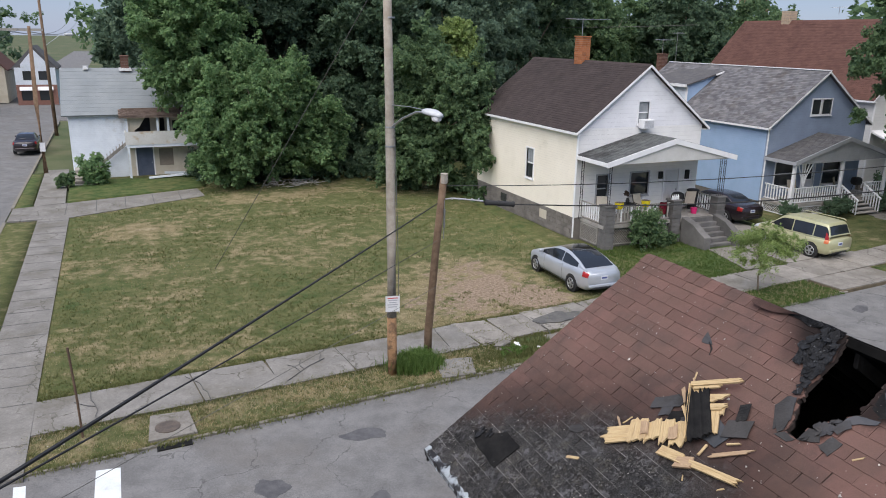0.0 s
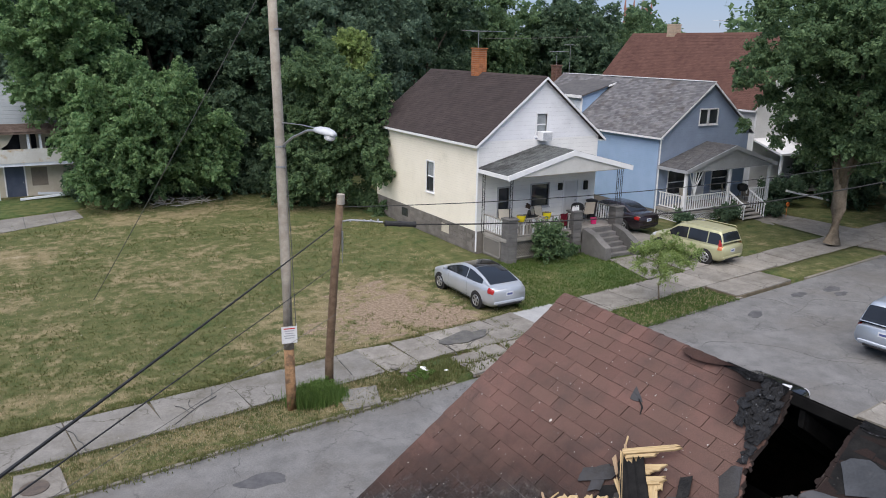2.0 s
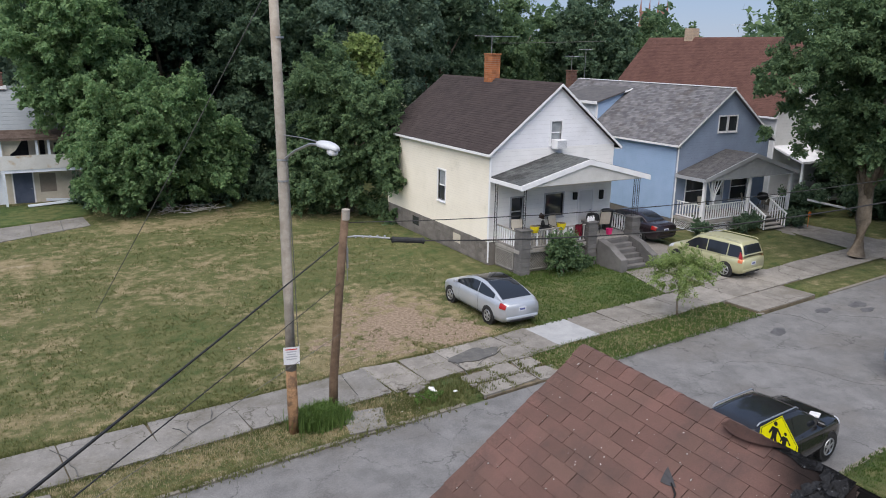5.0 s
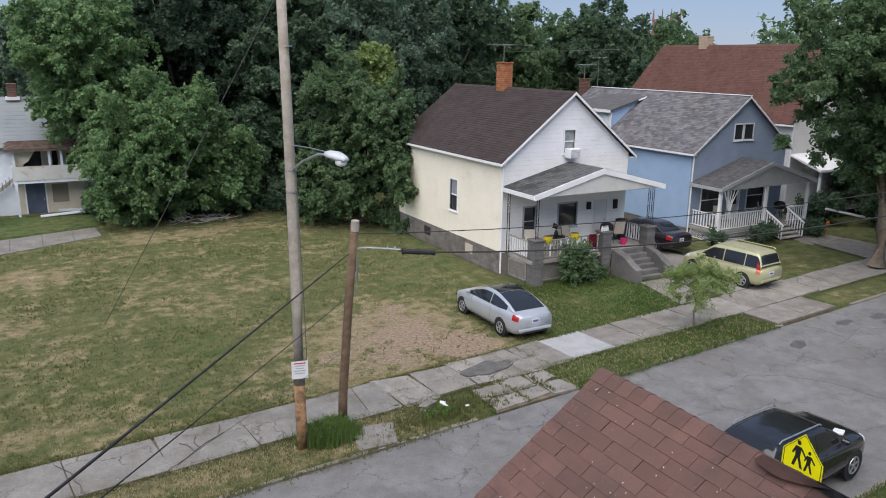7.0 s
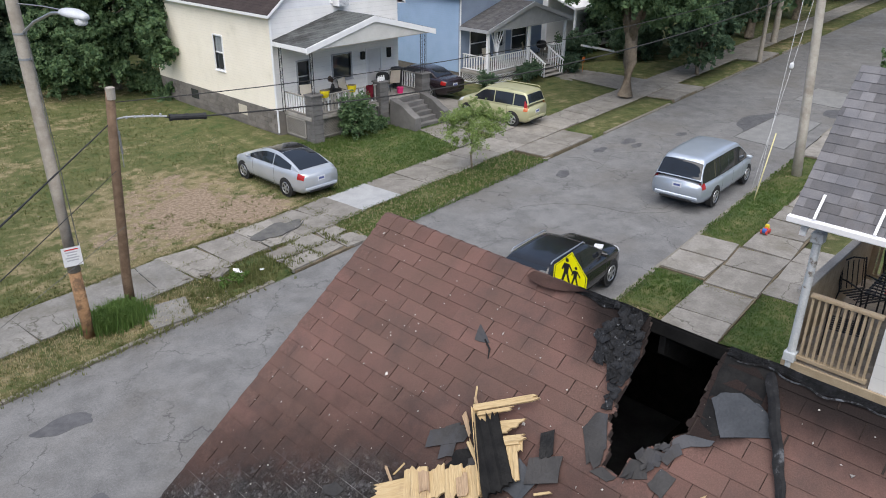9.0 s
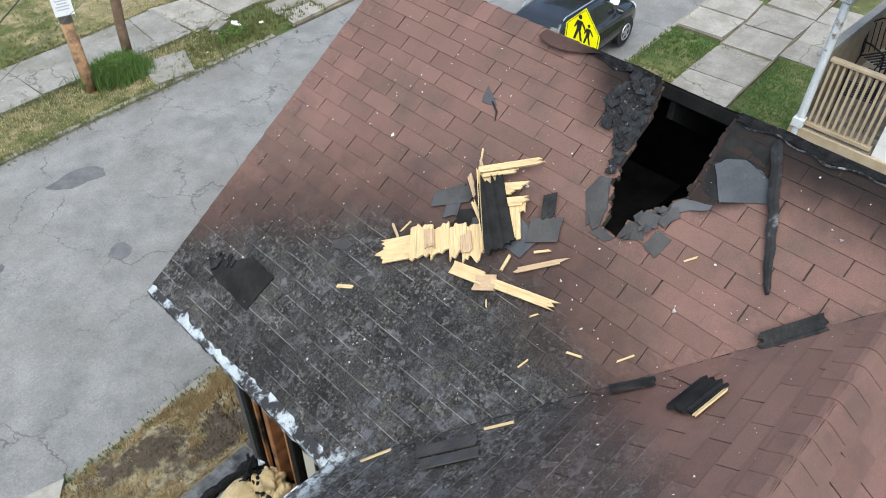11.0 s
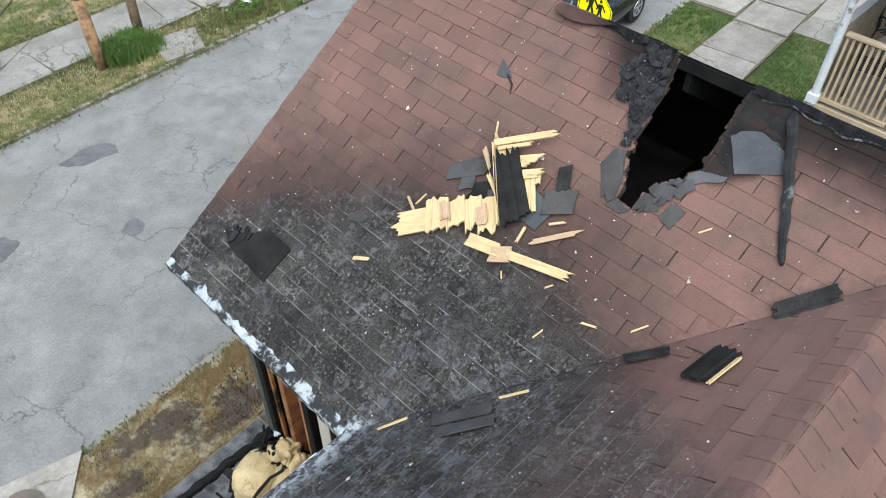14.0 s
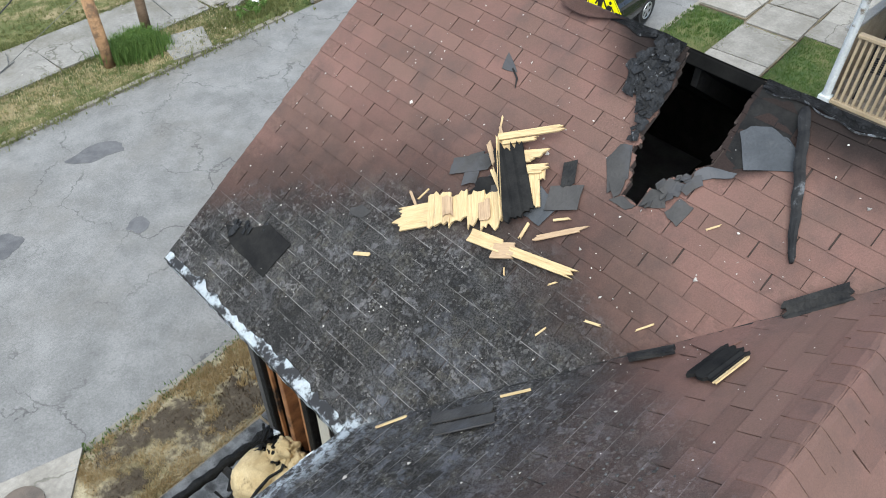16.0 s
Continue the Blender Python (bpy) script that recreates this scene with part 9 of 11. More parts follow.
def leaves(name, lumps, per, size, mat, parent, seed, droop=0.3, label=""):
    """One mesh of many small pointed leaves set over the clumps."""
    g = np.random.default_rng(seed)
    lp = np.array(lumps)
    c = np.repeat(lp, per, axis=0)
    n = len(c)
    d = g.normal(size=(n, 3))
    d /= np.linalg.norm(d, axis=1)[:, None]
    # each clump is a spray: it reaches outward from the crown and hangs at its tip
    mid = lp[:, :3].mean(axis=0)
    out = (lp[:, :3] - mid) / (np.abs(lp[:, :3] - mid).max(axis=0) + 0.01) + g.normal(size=(len(lp), 3)) * 0.35
    out[:, 2] = 0.35 * out[:, 2] + 0.25
    out /= np.linalg.norm(out, axis=1)[:, None]
    out = np.repeat(out, per, axis=0)
    twig = np.repeat(g.random((len(lp), 7)), per, axis=0)
    side = np.cross(out, np.array([0.0, 0.0, 1.0])) + 1e-6
    side /= np.linalg.norm(side, axis=1)[:, None]
    # side shoots: leaves gather along seven shoots that fan out from the spray's axis
    pick = g.integers(0, 7, n)
    fan = (twig[np.arange(n), pick] - 0.5) * 2.4
    along = g.random(n) ** 0.75
    shoot = out * np.cos(fan)[:, None] + side * np.sin(fan)[:, None] + np.array([0, 0, 1.0]) * ((pick - 2.5) * 0.16)[:, None]
    reach = c[:, 3] * (0.15 + 1.2 * along)
    p = c[:, :3] + shoot * reach[:, None] + d * (c[:, 3] * 0.30 * (1.1 - 0.6 * along))[:, None]
    p[:, 2] -= c[:, 3] * 0.42 * along ** 2
    p[:, 2] = np.maximum(p[:, 2], 0.05)
    nrm = d * 0.65 + g.normal(size=(n, 3)) * 0.62 + np.array([0, 0, 0.45])
    nrm /= np.linalg.norm(nrm, axis=1)[:, None]
    t = g.normal(size=(n, 3)) + np.array([0, 0, -droop])
    t -= nrm * (t * nrm).sum(1)[:, None]
    t /= np.linalg.norm(t, axis=1)[:, None]
    b = np.cross(nrm, t)
    s = (size * g.uniform(0.6, 1.35, n))[:, None]
    # crowns further off carry three-cornered leaves
    k = 3 if size >= 0.17 else 4
    if k == 3:
        v = np.stack([p + b * s * 0.42 - t * s * 0.36, p + t * s * 0.62 - nrm * s * 0.12, p - b * s * 0.42 - t * s * 0.36], axis=1).reshape(-1, 3)
    else:
        v = np.stack([p - t * s * 0.55, p + b * s * 0.33 - t * s * 0.05, p + t * s * 0.6 - nrm * s * 0.12, p - b * s * 0.33 - t * s * 0.05], axis=1).reshape(-1, 3)
    me = bpy.data.meshes.new(name)
    me.vertices.add(k * n)
    me.vertices.foreach_set("co", v.astype(np.float32).ravel())
    me.loops.add(k * n)
    me.loops.foreach_set("vertex_index", np.arange(k * n, dtype=np.int32))
    me.polygons.add(n)
    me.polygons.foreach_set("loop_start", np.arange(0, k * n, k, dtype=np.int32))
    me.update(calc_edges=True)
    me.validate()
    me.materials.append(mat)
    ob = new(name, me)
    if parent is not None:
        hang(ob, parent)
        tagged(ob, label)
    return ob


def tree(name, label, x, y, h, tr, crowns, n, per, size, mat, seed, r=(0.5, 0.95), fork=0.3, limbs=5, category="tree", lean=0.0):
    rg = random.Random(seed)
    t = thing(name, (x, y, 0), label, category)
    bm = BM()
    top = Vector((x + lean, y, h * 0.72))
    zf = h * fork
    tube(bm, [(x, y, -0.1), (x, y, 0.15), (x + rg.uniform(-.1, .1), y + rg.uniform(-.1, .1), zf * 0.6), (x + lean * 0.4, y, zf), tuple(top)], [tr * 1.5, tr * 1.08, tr * 0.9, tr * 0.8, tr * 0.12], 9)
    part("trunk", bm, BARK, t, "grey-brown tapering trunk", smooth=True)
    for i in range(limbs):
        k = 2 * math.pi * (i + rg.random() * 0.6) / limbs
        c = crowns[i % len(crowns)]
        e = Vector((c[0] + c[3] * 0.6 * math.cos(k), c[1] + c[4] * 0.6 * math.sin(k), c[2] + c[5] * rg.uniform(-0.1, 0.5)))
        s = Vector((x + lean * 0.4, y, zf * rg.uniform(0.8, 1.1)))
        bm = BM()
        mid = s.lerp(e, 0.5) + Vector((0, 0, 0.12 * h * rg.random()))
        tube(bm, [tuple(s), tuple(mid), tuple(e)], [tr * 0.5, tr * 0.3, tr * 0.07], 6)
        part("limb", bm, BARK, t, smooth=True)
    lumps = []
    tot = sum(c[3] * c[4] + c[3] * c[5] for c in crowns)
    for c in crowns:
        lumps += lumps_in(*c, max(6, int(n * (c[3] * c[4] + c[3] * c[5]) / tot)), r[0], r[1], rg)
    leaves("crown", lumps, per, size, mat, t, seed)
    return t


tree("street_maple", "large dense dark green maple on the street verge", 36.8, 22.5, 14.5, 0.40,
     [(36.8, 22.5, 9.4, 5.6, 5.6, 5.4), (34.9, 22.2, 9.8, 3.6, 4.0, 2.8), (38.8, 22.8, 6.4, 3.8, 4.2, 3.0), (37.4, 22.4, 5.8, 3.0, 3.4, 2.2)], 700, 300, 0.165, LEAF, 101, (0.45, 0.85), 0.22, 7)
tree("street_tree", "dark full-crowned street tree", 49.0, 24.2, 15.0, 0.35, [(49, 24.4, 9.2, 6.2, 6.2, 6.4), (49.5, 27.0, 4.0, 4.6, 3.6, 3.0), (50.5, 30.0, 3.0, 4.5, 3.0, 3.0)], 380, 210, 0.25, LEAF_DARK, 102, (0.7, 1.3))
tree("street_tree", "dark full-crowned street tree", 60.5, 26.0, 15.5, 0.35, [(61, 26, 9.8, 6.5, 6.2, 6.2), (60, 28.5, 3.6, 5.0, 3.6, 3.0)], 280, 170, 0.32, LEAF_DARK, 103, (0.8, 1.4))
tree("street_tree", "green street tree far down the street", 74, 27.5, 14, 0.35, [(74, 28, 9, 6.5, 6.5, 5.6), (72, 30.0, 3.6, 6.0, 4.0, 3.0)], 230, 90, 0.5, LEAF, 104, (0.9, 1.6))
tree("street_tree", "green street tree far down the street", 92, 30, 15, 0.35, [(92, 30, 9, 7, 7, 6.5)], 160, 70, 0.7, LEAF, 105, (1.0, 1.8))
tree("small_tree", "low dark bushy tree on the verge", 45.2, 22.6, 4.4, 0.12, [(45.2, 22.7, 2.7, 2.0, 1.9, 1.9)], 90, 110, 0.26, LEAF_DARK, 106, (0.35, 0.6))
tree("sapling", "slender young street tree with light green leaves", 22.32, 20.54, 2.9, 0.035, [(22.35, 20.54, 1.85, 1.3, 1.2, 0.95)], 70, 230, 0.055, LEAF_YELLOW, 107, (0.18, 0.36), 0.35, 6)
for i, (x, y, h, r, m) in enumerate(((66, 9.0, 12, 5.0, LEAF), (80, 11, 13, 5.5, LEAF), (98, 13, 13, 6, LEAF_DARK), (118, 33, 15, 7, LEAF), (120, 14, 13, 6, LEAF), (140, 24, 14, 9, LEAF_DARK), (56, 4.0, 9, 3.6, LEAF))):
    tree("street_tree", "green street tree far down the street", x, y, h, 0.3, [(x, y, h * 0.62, r, r, h * 0.40)], 130, 60, 0.62, m, 120 + i, (0.9, 1.6))

# the thicket behind the vacant lot
tree("thicket_tree", "tall dark tree behind the vacant lot", 5.2, 53.2, 14.5, 0.3, [(4.9, 52.0, 9.0, 3.6, 3.4, 5.4), (6.4, 50.5, 4.4, 2.8, 2.6, 3.6)], 330, 330, 0.215, LEAF_LIGHT, 201, (0.55, 1.05))
tree("thicket_tree", "broad leafy tree hanging down to the grass", 9.0, 48.6, 9.0, 0.25, [(8.6, 48.2, 4.6, 4.4, 3.0, 4.4), (6.4, 47.6, 2.6, 2.2, 1.8, 2.4), (11.4, 48.2, 2.8, 2.4, 2.0, 2.6)], 360, 360, 0.175, LEAF_LIGHT, 202, (0.45, 0.9))
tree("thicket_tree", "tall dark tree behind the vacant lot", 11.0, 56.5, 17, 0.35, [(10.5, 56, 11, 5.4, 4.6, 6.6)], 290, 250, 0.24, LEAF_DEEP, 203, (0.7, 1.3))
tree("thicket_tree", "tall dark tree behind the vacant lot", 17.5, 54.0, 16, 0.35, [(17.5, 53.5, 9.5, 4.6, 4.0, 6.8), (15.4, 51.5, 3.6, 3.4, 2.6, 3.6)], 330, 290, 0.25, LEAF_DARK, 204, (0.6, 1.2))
tree("thicket_tree", "tree of heaven with pale crown beside the cream house", 18.6, 43.4, 10.2, 0.2, [(17.6, 43.6, 6.6, 2.7, 2.4, 3.2), (18.0, 42.6, 3.0, 2.4, 1.9, 2.8), (18.9, 39.2, 3.8, 1.2, 1.8, 2.0), (18.5, 40.4, 6.6, 1.7, 2.0, 2.2), (16.2, 43.4, 2.4, 2.2, 1.8, 2.4)], 390, 320, 0.17, LEAF, 205, (0.4, 0.8))
tree("thicket_tree", "pale feathery top of a tree of heaven", 19.6, 44.0, 10.6, 0.15, [(19.8, 43.8, 8.6, 1.4, 1.3, 1.9)], 80, 200, 0.20, LEAF_YELLOW, 206, (0.35, 0.7))
tree("thicket_tree", "tall tree behind the cream house", 24.0, 53.0, 17, 0.35, [(24, 53, 10.6, 5.4, 4.6, 7.0)], 280, 260, 0.23, LEAF_HAZED, 207, (0.7, 1.3))
tree("thicket_tree", "tall tree behind the cream house", 32.0, 58.0, 17, 0.35, [(32, 58, 10.4, 5.8, 4.6, 7.0)], 250, 240, 0.27, LEAF_DARK, 208, (0.7, 1.3))
tree("thicket_tree", "tall tree behind the blue house", 41.5, 62.0, 15, 0.35, [(41.5, 62, 9.0, 5.6, 4.6, 5.8)], 230, 230, 0.28, LEAF, 209, (0.8, 1.4))
tree("thicket_tree", "tree behind the red-roofed house", 55, 66.0, 14, 0.35, [(55, 66, 8, 5.6, 4.6, 5.2)], 160, 90, 0.55, LEAF, 210, (0.8, 1.4))
tree("thicket_tree", "tree behind the abandoned house", 2.6, 72.0, 14, 0.3, [(2.8, 72, 7.6, 3.4, 4, 5.0)], 190, 150, 0.36, LEAF_HAZED, 211, (0.8, 1.4))
tree("thicket_tree", "tree behind the abandoned house", 6.0, 66.0, 17, 0.35, [(6, 66, 10.5, 5.4, 4.6, 6.4)], 210, 160, 0.36, LEAF_HAZED, 212, (0.8, 1.4))
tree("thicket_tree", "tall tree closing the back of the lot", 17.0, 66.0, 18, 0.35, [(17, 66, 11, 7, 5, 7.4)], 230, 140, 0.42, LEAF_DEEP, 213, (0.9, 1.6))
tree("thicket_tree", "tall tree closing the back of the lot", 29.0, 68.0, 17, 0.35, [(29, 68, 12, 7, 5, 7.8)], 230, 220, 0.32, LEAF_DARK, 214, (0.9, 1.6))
tree("thicket_tree", "tall tree closing the back of the lot", 46.0, 76.0, 15, 0.35, [(46, 76, 9, 8, 5, 6)], 180, 90, 0.6, LEAF, 215, (0.9, 1.6))
tree("thicket_tree", "tall dark tree behind the red-roofed house", 50.5, 60.0, 15, 0.35, [(50.5, 60, 10.0, 4.6, 4.4, 5.4)], 220, 190, 0.30, LEAF_DARK, 216, (0.7, 1.3))
tree("thicket_tree", "green tree behind the red-roofed house", 61.0, 60.5, 13, 0.3, [(61, 60.5, 8.6, 4.4, 4.0, 4.8)], 180, 170, 0.32, LEAF, 217, (0.7, 1.3))
rgt = random.Random(77)
lum = []
for i in range(170):
    u = rgt.random()
    x = 4.5 + 15.5 * u
    y = 50.6 - 3.0 * math.sin(u * 1.6) - 5.2 * max(0, u - 0.55) + rgt.uniform(0, 3.0)
    lum.append((x, y, rgt.uniform(0.2, 1.5), rgt.uniform(0.4, 0.9)))
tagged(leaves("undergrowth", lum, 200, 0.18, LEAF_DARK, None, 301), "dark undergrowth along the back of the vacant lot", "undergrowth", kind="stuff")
lum = [(19.5 + rgt.uniform(-0.5, 0.1), rgt.uniform(39.0, 42.5), rgt.uniform(0.1, 0.8), rgt.uniform(0.25, 0.5)) for _ in range(30)]
tagged(leaves("undergrowth", lum, 90, 0.2, LEAF, None, 302), "low green weeds at the foot of the cream house", "undergrowth", kind="stuff")


def shrub(name, label, x, y, rx, ry, h, mat, seed, size=0.1, n=40, per=110):
    rg = random.Random(seed)
    s = thing(name, (x, y, 0), label, "shrub")
    bm = BM()
    for k in range(5):
        a = 2 * math.pi * k / 5
        tube(bm, [(x, y, -0.05), (x + rx * 0.3 * math.cos(a), y + ry * 0.3 * math.sin(a), h * 0.4), (x + rx * 0.6 * math.cos(a), y + ry * 0.6 * math.sin(a), h * 0.75)], [0.025, 0.018, 0.006], 5)
    part("stems", bm, BARK, s)
    leaves("foliage", lumps_in(x, y, h * 0.52, rx, ry, h * 0.5, n, 0.14 * h + 0.05, 0.25 * h + 0.05, rg), per, size, mat, s, seed)
    return s


shrub("porch_bush", "green bush growing against the grey porch", 22.0, 27.0, 0.85, 0.5, 1.85, LEAF, 311, 0.12, 46, 110)
shrub("porch_bush", "low green plants along the porch foot", 23.4, 27.25, 0.7, 0.3, 0.55, LEAF, 312, 0.11, 30, 90)
shrub("weed_clump", "low leafy weeds at the kerb", 10.6, 18.75, 0.5, 0.3, 0.22, WEED, 323, 0.05, 26, 80)
shrub("weed_clump", "tall bushy green weeds round the pole feet", 7.42, 18.98, 0.62, 0.40, 0.50, WEED, 324, 0.034, 60, 200)
shrub("round_shrub", "round clipped dark shrub by the white porch", 36.3, 28.6, 0.75, 0.7, 1.15, LEAF_DARK, 313, 0.09, 60, 140)
shrub("round_shrub", "round clipped dark shrub by the white steps", 40.1, 28.5, 0.7, 0.65, 1.1, LEAF_DARK, 314, 0.09, 60, 140)
shrub("corner_shrub", "loose shrub at the blue house corner", 33.3, 29.2, 0.5, 0.5, 0.9, LEAF_DARK, 315, 0.1, 35, 100)
shrub("kerb_bush", "light green bush at the near pavement", 47.5, 12.0, 1.5, 1.3, 2.9, LEAF_LIGHT, 316, 0.2, 70, 110)
shrub("kerb_bush", "dark bush at the near pavement", 52.5, 11.5, 1.6, 1.4, 3.2, LEAF, 317, 0.22, 70, 110)
shrub("step_plant", "straggly yellowing plant by the grey steps", -1.6, 51.4, 0.8, 0.6, 1.9, LEAF_LIGHT, 318, 0.2, 30, 70)
shrub("step_plant", "green weeds by the grey steps", -3.2, 51.0, 0.5, 0.4, 1.0, LEAF, 319, 0.15, 24, 70)
shrub("hedge_bush", "dark bush beside the white house drive", 43.6, 30.4, 1.4, 1.2, 2.0, LEAF_DARK, 320, 0.16, 60, 110)
shrub("hedge_bush", "dark bush beside the far drive", 47.0, 28.0, 1.6, 1.4, 2.6, LEAF_DARK, 321, 0.2, 60, 110)

# far woods and roofs to the horizon
lum = []
for i in range(620):
    a = radians(rgt.uniform(-12, 112))
    r = rgt.uniform(95, 330)
    if abs(r * math.sin(a) - 13.3 - 0.0822 * r * math.cos(a)) < 9 or (-22 < r * math.cos(a) < 0 and r > 60):
        continue
    s = rgt.uniform(2.6, 4.6)
    h = rgt.uniform(2, 11.0) + r * 0.012
    lum.append((r * math.cos(a), r * math.sin(a), h, s))
tagged(leaves("far_woods", lum, 190, 0.85, LEAF, None, 331, 0.1), "distant belt of green trees towards the horizon", "woods", kind="stuff")
lum = []
for i in range(240):
    a = radians(rgt.uniform(96, 135))
    r = rgt.uniform(85, 240)
    x, y = r * math.cos(a), r * math.sin(a)
    if -19 < x < -3:
        continue
    lum.append((x, y, rgt.uniform(2, 10), rgt.uniform(2.4, 4.2)))
tagged(leaves("far_woods", lum, 120, 1.1, LEAF_DARK, None, 332, 0.1), "distant trees along the side street", "woods", kind="stuff")

# ---- poles, wires and signs ----
def sag(p, q, drop, n=14):
    p, q = Vector(p), Vector(q)
    return [tuple(p.lerp(q, i / n) - Vector((0, 0, 4 * drop * (i / n) * (1 - i / n)))) for i in range(n + 1)]


def wire(name, label, p, q, drop, r, mat=CABLE):
    bm = BM()
    tube(bm, sag(p, q, drop), r, 5)
    return single(name, bm, mat, label, "cable")


pole = thing("lamp_pole", (6.6, 18.8, 0), "tall grey weathered utility pole carrying a street lamp", "utility pole")
bm = BM()
tube(bm, [(6.62, 18.8, 1.75), (6.62, 18.8, 4), (6.58, 18.8, 8), (6.5, 18.8, 12.4)], [0.142, 0.13, 0.118, 0.10], 14)
part("shaft", bm, POLE_WOOD, pole, smooth=True)
bm = BM()
tube(bm, [(6.63, 18.8, -0.2), (6.63, 18.8, 0.6), (6.62, 18.8, 1.76)], [0.155, 0.138, 0.134], 14)
part("stripped_foot", bm, BARE_POLE, pole, "pole foot stripped to orange wood", smooth=True)
bm = BM()
tube(bm, [(6.64, 18.68, 7.10), (6.66, 18.05, 7.36), (6.70, 17.2, 7.6), (6.74, 16.65, 7.66)], 0.03, 7)
part("arm", bm, STEEL, pole, "steel lamp arm")
bm = BM()
tube(bm, [(6.62, 18.68, 7.65), (6.68, 17.5, 7.7), (6.74, 16.65, 7.7)], 0.012, 5)
part("stay", bm, STEEL, pole)
bm = BM()
rings = []
ax = Vector((0.12, -0.62, 0.0)).normalized()
sd = Vector((-ax.y, ax.x, 0))
for i in range(13):
    t = i / 12
    w = 0.045 + 0.125 * math.sin(math.pi * min(1, t * 0.85 + 0.12)) ** 0.8 if t < 0.98 else 0.06
    h = 0.5 * w + 0.03
    c = Vector((6.73, 16.7, 7.66)) + ax * (0.70 * t) - Vector((0, 0, 0.05 * t * t))
    rings.append([bm.verts.new(c + sd * (w * math.cos(k)) + Vector((0, 0, h * math.sin(k) * (0.9 if math.sin(k) > 0 else 0.55)))) for k in (2 * math.pi * j / 12 for j in range(12))])
for a, b in zip(rings, rings[1:]):
    for j in range(12):
        bm.faces.new((a[j], a[(j + 1) % 12], b[(j + 1) % 12], b[j]))
bm.faces.new(rings[0][::-1])
bm.faces.new(rings[-1])
head = part("lamp_head", bm, LAMP_GREY, pole, "pale cobra-head street lamp", smooth=True)
bm = BM()
pillow(bm, Matrix.Translation(Vector((6.73, 16.7, 7.56)) + ax * 0.5), 0.1, 0.14, 0.09, rough=0.0)
part("lens", bm, SIGN_WHITE, head, "pale lamp glass", smooth=True)
for z in (6.55, 7.05, 9.8):
    bm = BM()
    rod(bm, (6.6, 18.8, z), (6.6, 18.8, z + 0.04), 0.136, seg=14)
    part("band", bm, STEEL, pole)
bm = BM()
rod(bm, (6.72, 18.64, 5.0), (6.68, 18.66, 7.0), 0.012, seg=5)
rod(bm, (6.80, 18.7, 2.3), (6.74, 18.68, 5.0), 0.01, seg=5)
part("conduit", bm, WIRE, pole)
for i, (m, w, hgt) in enumerate(((pose(6.58, 18.6, 2.2, 90, 0, -12), 0.40, 0.46), (pose(6.82, 18.72, 2.14, 90, 0, 70), 0.22, 0.5))):
    sgn = None
    bm = BM()
    box(bm, -w / 2, w / 2, -hgt / 2, hgt / 2, 0, 0.006, m)
    sgn = part("notice", bm, SIGN_WHITE, pole, "white notice plate with small worn print")
    for k in range(5):
        bm = BM()
        ww = w * (0.36 - 0.05 * (k % 3))
        box(bm, -ww, ww, hgt * (0.34 - 0.14 * k), hgt * (0.40 - 0.14 * k), 0.0061, 0.008, m)
        part("print_bar", bm, SIGN_RED if k == 0 else GREY_TRIM, sgn)
spole = thing("short_pole", (7.95, 19.2, 0), "shorter dark brown wooden pole leaning a little", "utility pole")
bm = BM()
tube(bm, [(7.92, 19.31, -0.2), (7.93, 19.25, 1.0), (8.03, 18.98, 3.6), (8.12, 18.7, 5.7)], [0.125, 0.12, 0.11, 0.1], 12)
part("shaft", bm, DARK_POLE, spole, smooth=True)
bm = BM()
rod(bm, (8.12, 18.7, 5.5), (8.125, 18.685, 5.76), 0.104, seg=12)
part("top_band", bm, POLE_WOOD, spole)
bm = BM()
tube(bm, [(8.12, 18.85, 5.0), (8.4, 18.75, 5.04), (8.9, 18.55, 5.0), (9.2, 18.4, 4.97)], 0.022, 6)
for k in range(5):
    rod(bm, (8.4 + 0.17 * k, 18.74 - 0.07 * k, 5.0), (8.4 + 0.17 * k, 18.74 - 0.07 * k, 5.05), 0.024, seg=7)
part("bracket", bm, GREY_TRIM, spole, "grey insulated bracket")
bm = BM()
rod(bm, (8.2, 18.82, 4.2), (8.17, 18.74, 4.75), 0.028, seg=6)
rod(bm, (8.16, 18.75, 3.9), (8.16, 18.72, 5.2), 0.01, seg=5)
part("conduit", bm, STEEL, spole)
box_ = thing("splice_case", (9.6, 18.35, 4.9), "black cable splice case hung on the line", "cable case")
bm = BM()
rod(bm, (9.25, 18.4, 4.93), (10.05, 18.2, 4.86), 0.07, 0.07, 10)
for t in (0.0, 0.45, 0.95):
    p = Vector((9.25, 18.4, 4.93)).lerp(Vector((10.05, 18.2, 4.86)), t)
    q = p + (Vector((10.05, 18.2, 4.86)) - Vector((9.25, 18.4, 4.93))).normalized() * 0.06
    rod(bm, p, q, 0.082, seg=10)
part("case", bm, PLASTIC, box_, smooth=False)
wire("line", "black line running along the street", (8.11, 18.72, 5.42), (30.94, 11.76, 7.3), 0.55, 0.012)
wire("line", "thick black cable running along the street", (10.05, 18.2, 4.86), (30.93, 11.73, 6.95), 0.75, 0.02)
wire("line", "thick black cable running along the street", (9.15, 18.42, 4.96), (9.3, 18.39, 4.93), 0.0, 0.02)
wire("line", "heavy black service cable sloping to the burnt house", (8.0, 18.85, 4.90), (-2.79, 1.0, 7.5), 0.02, 0.014)
wire("line", "black service wire sloping to the burnt house", (8.0, 18.85, 3.82), (-2.37, 1.0, 7.89), 0.02, 0.007)
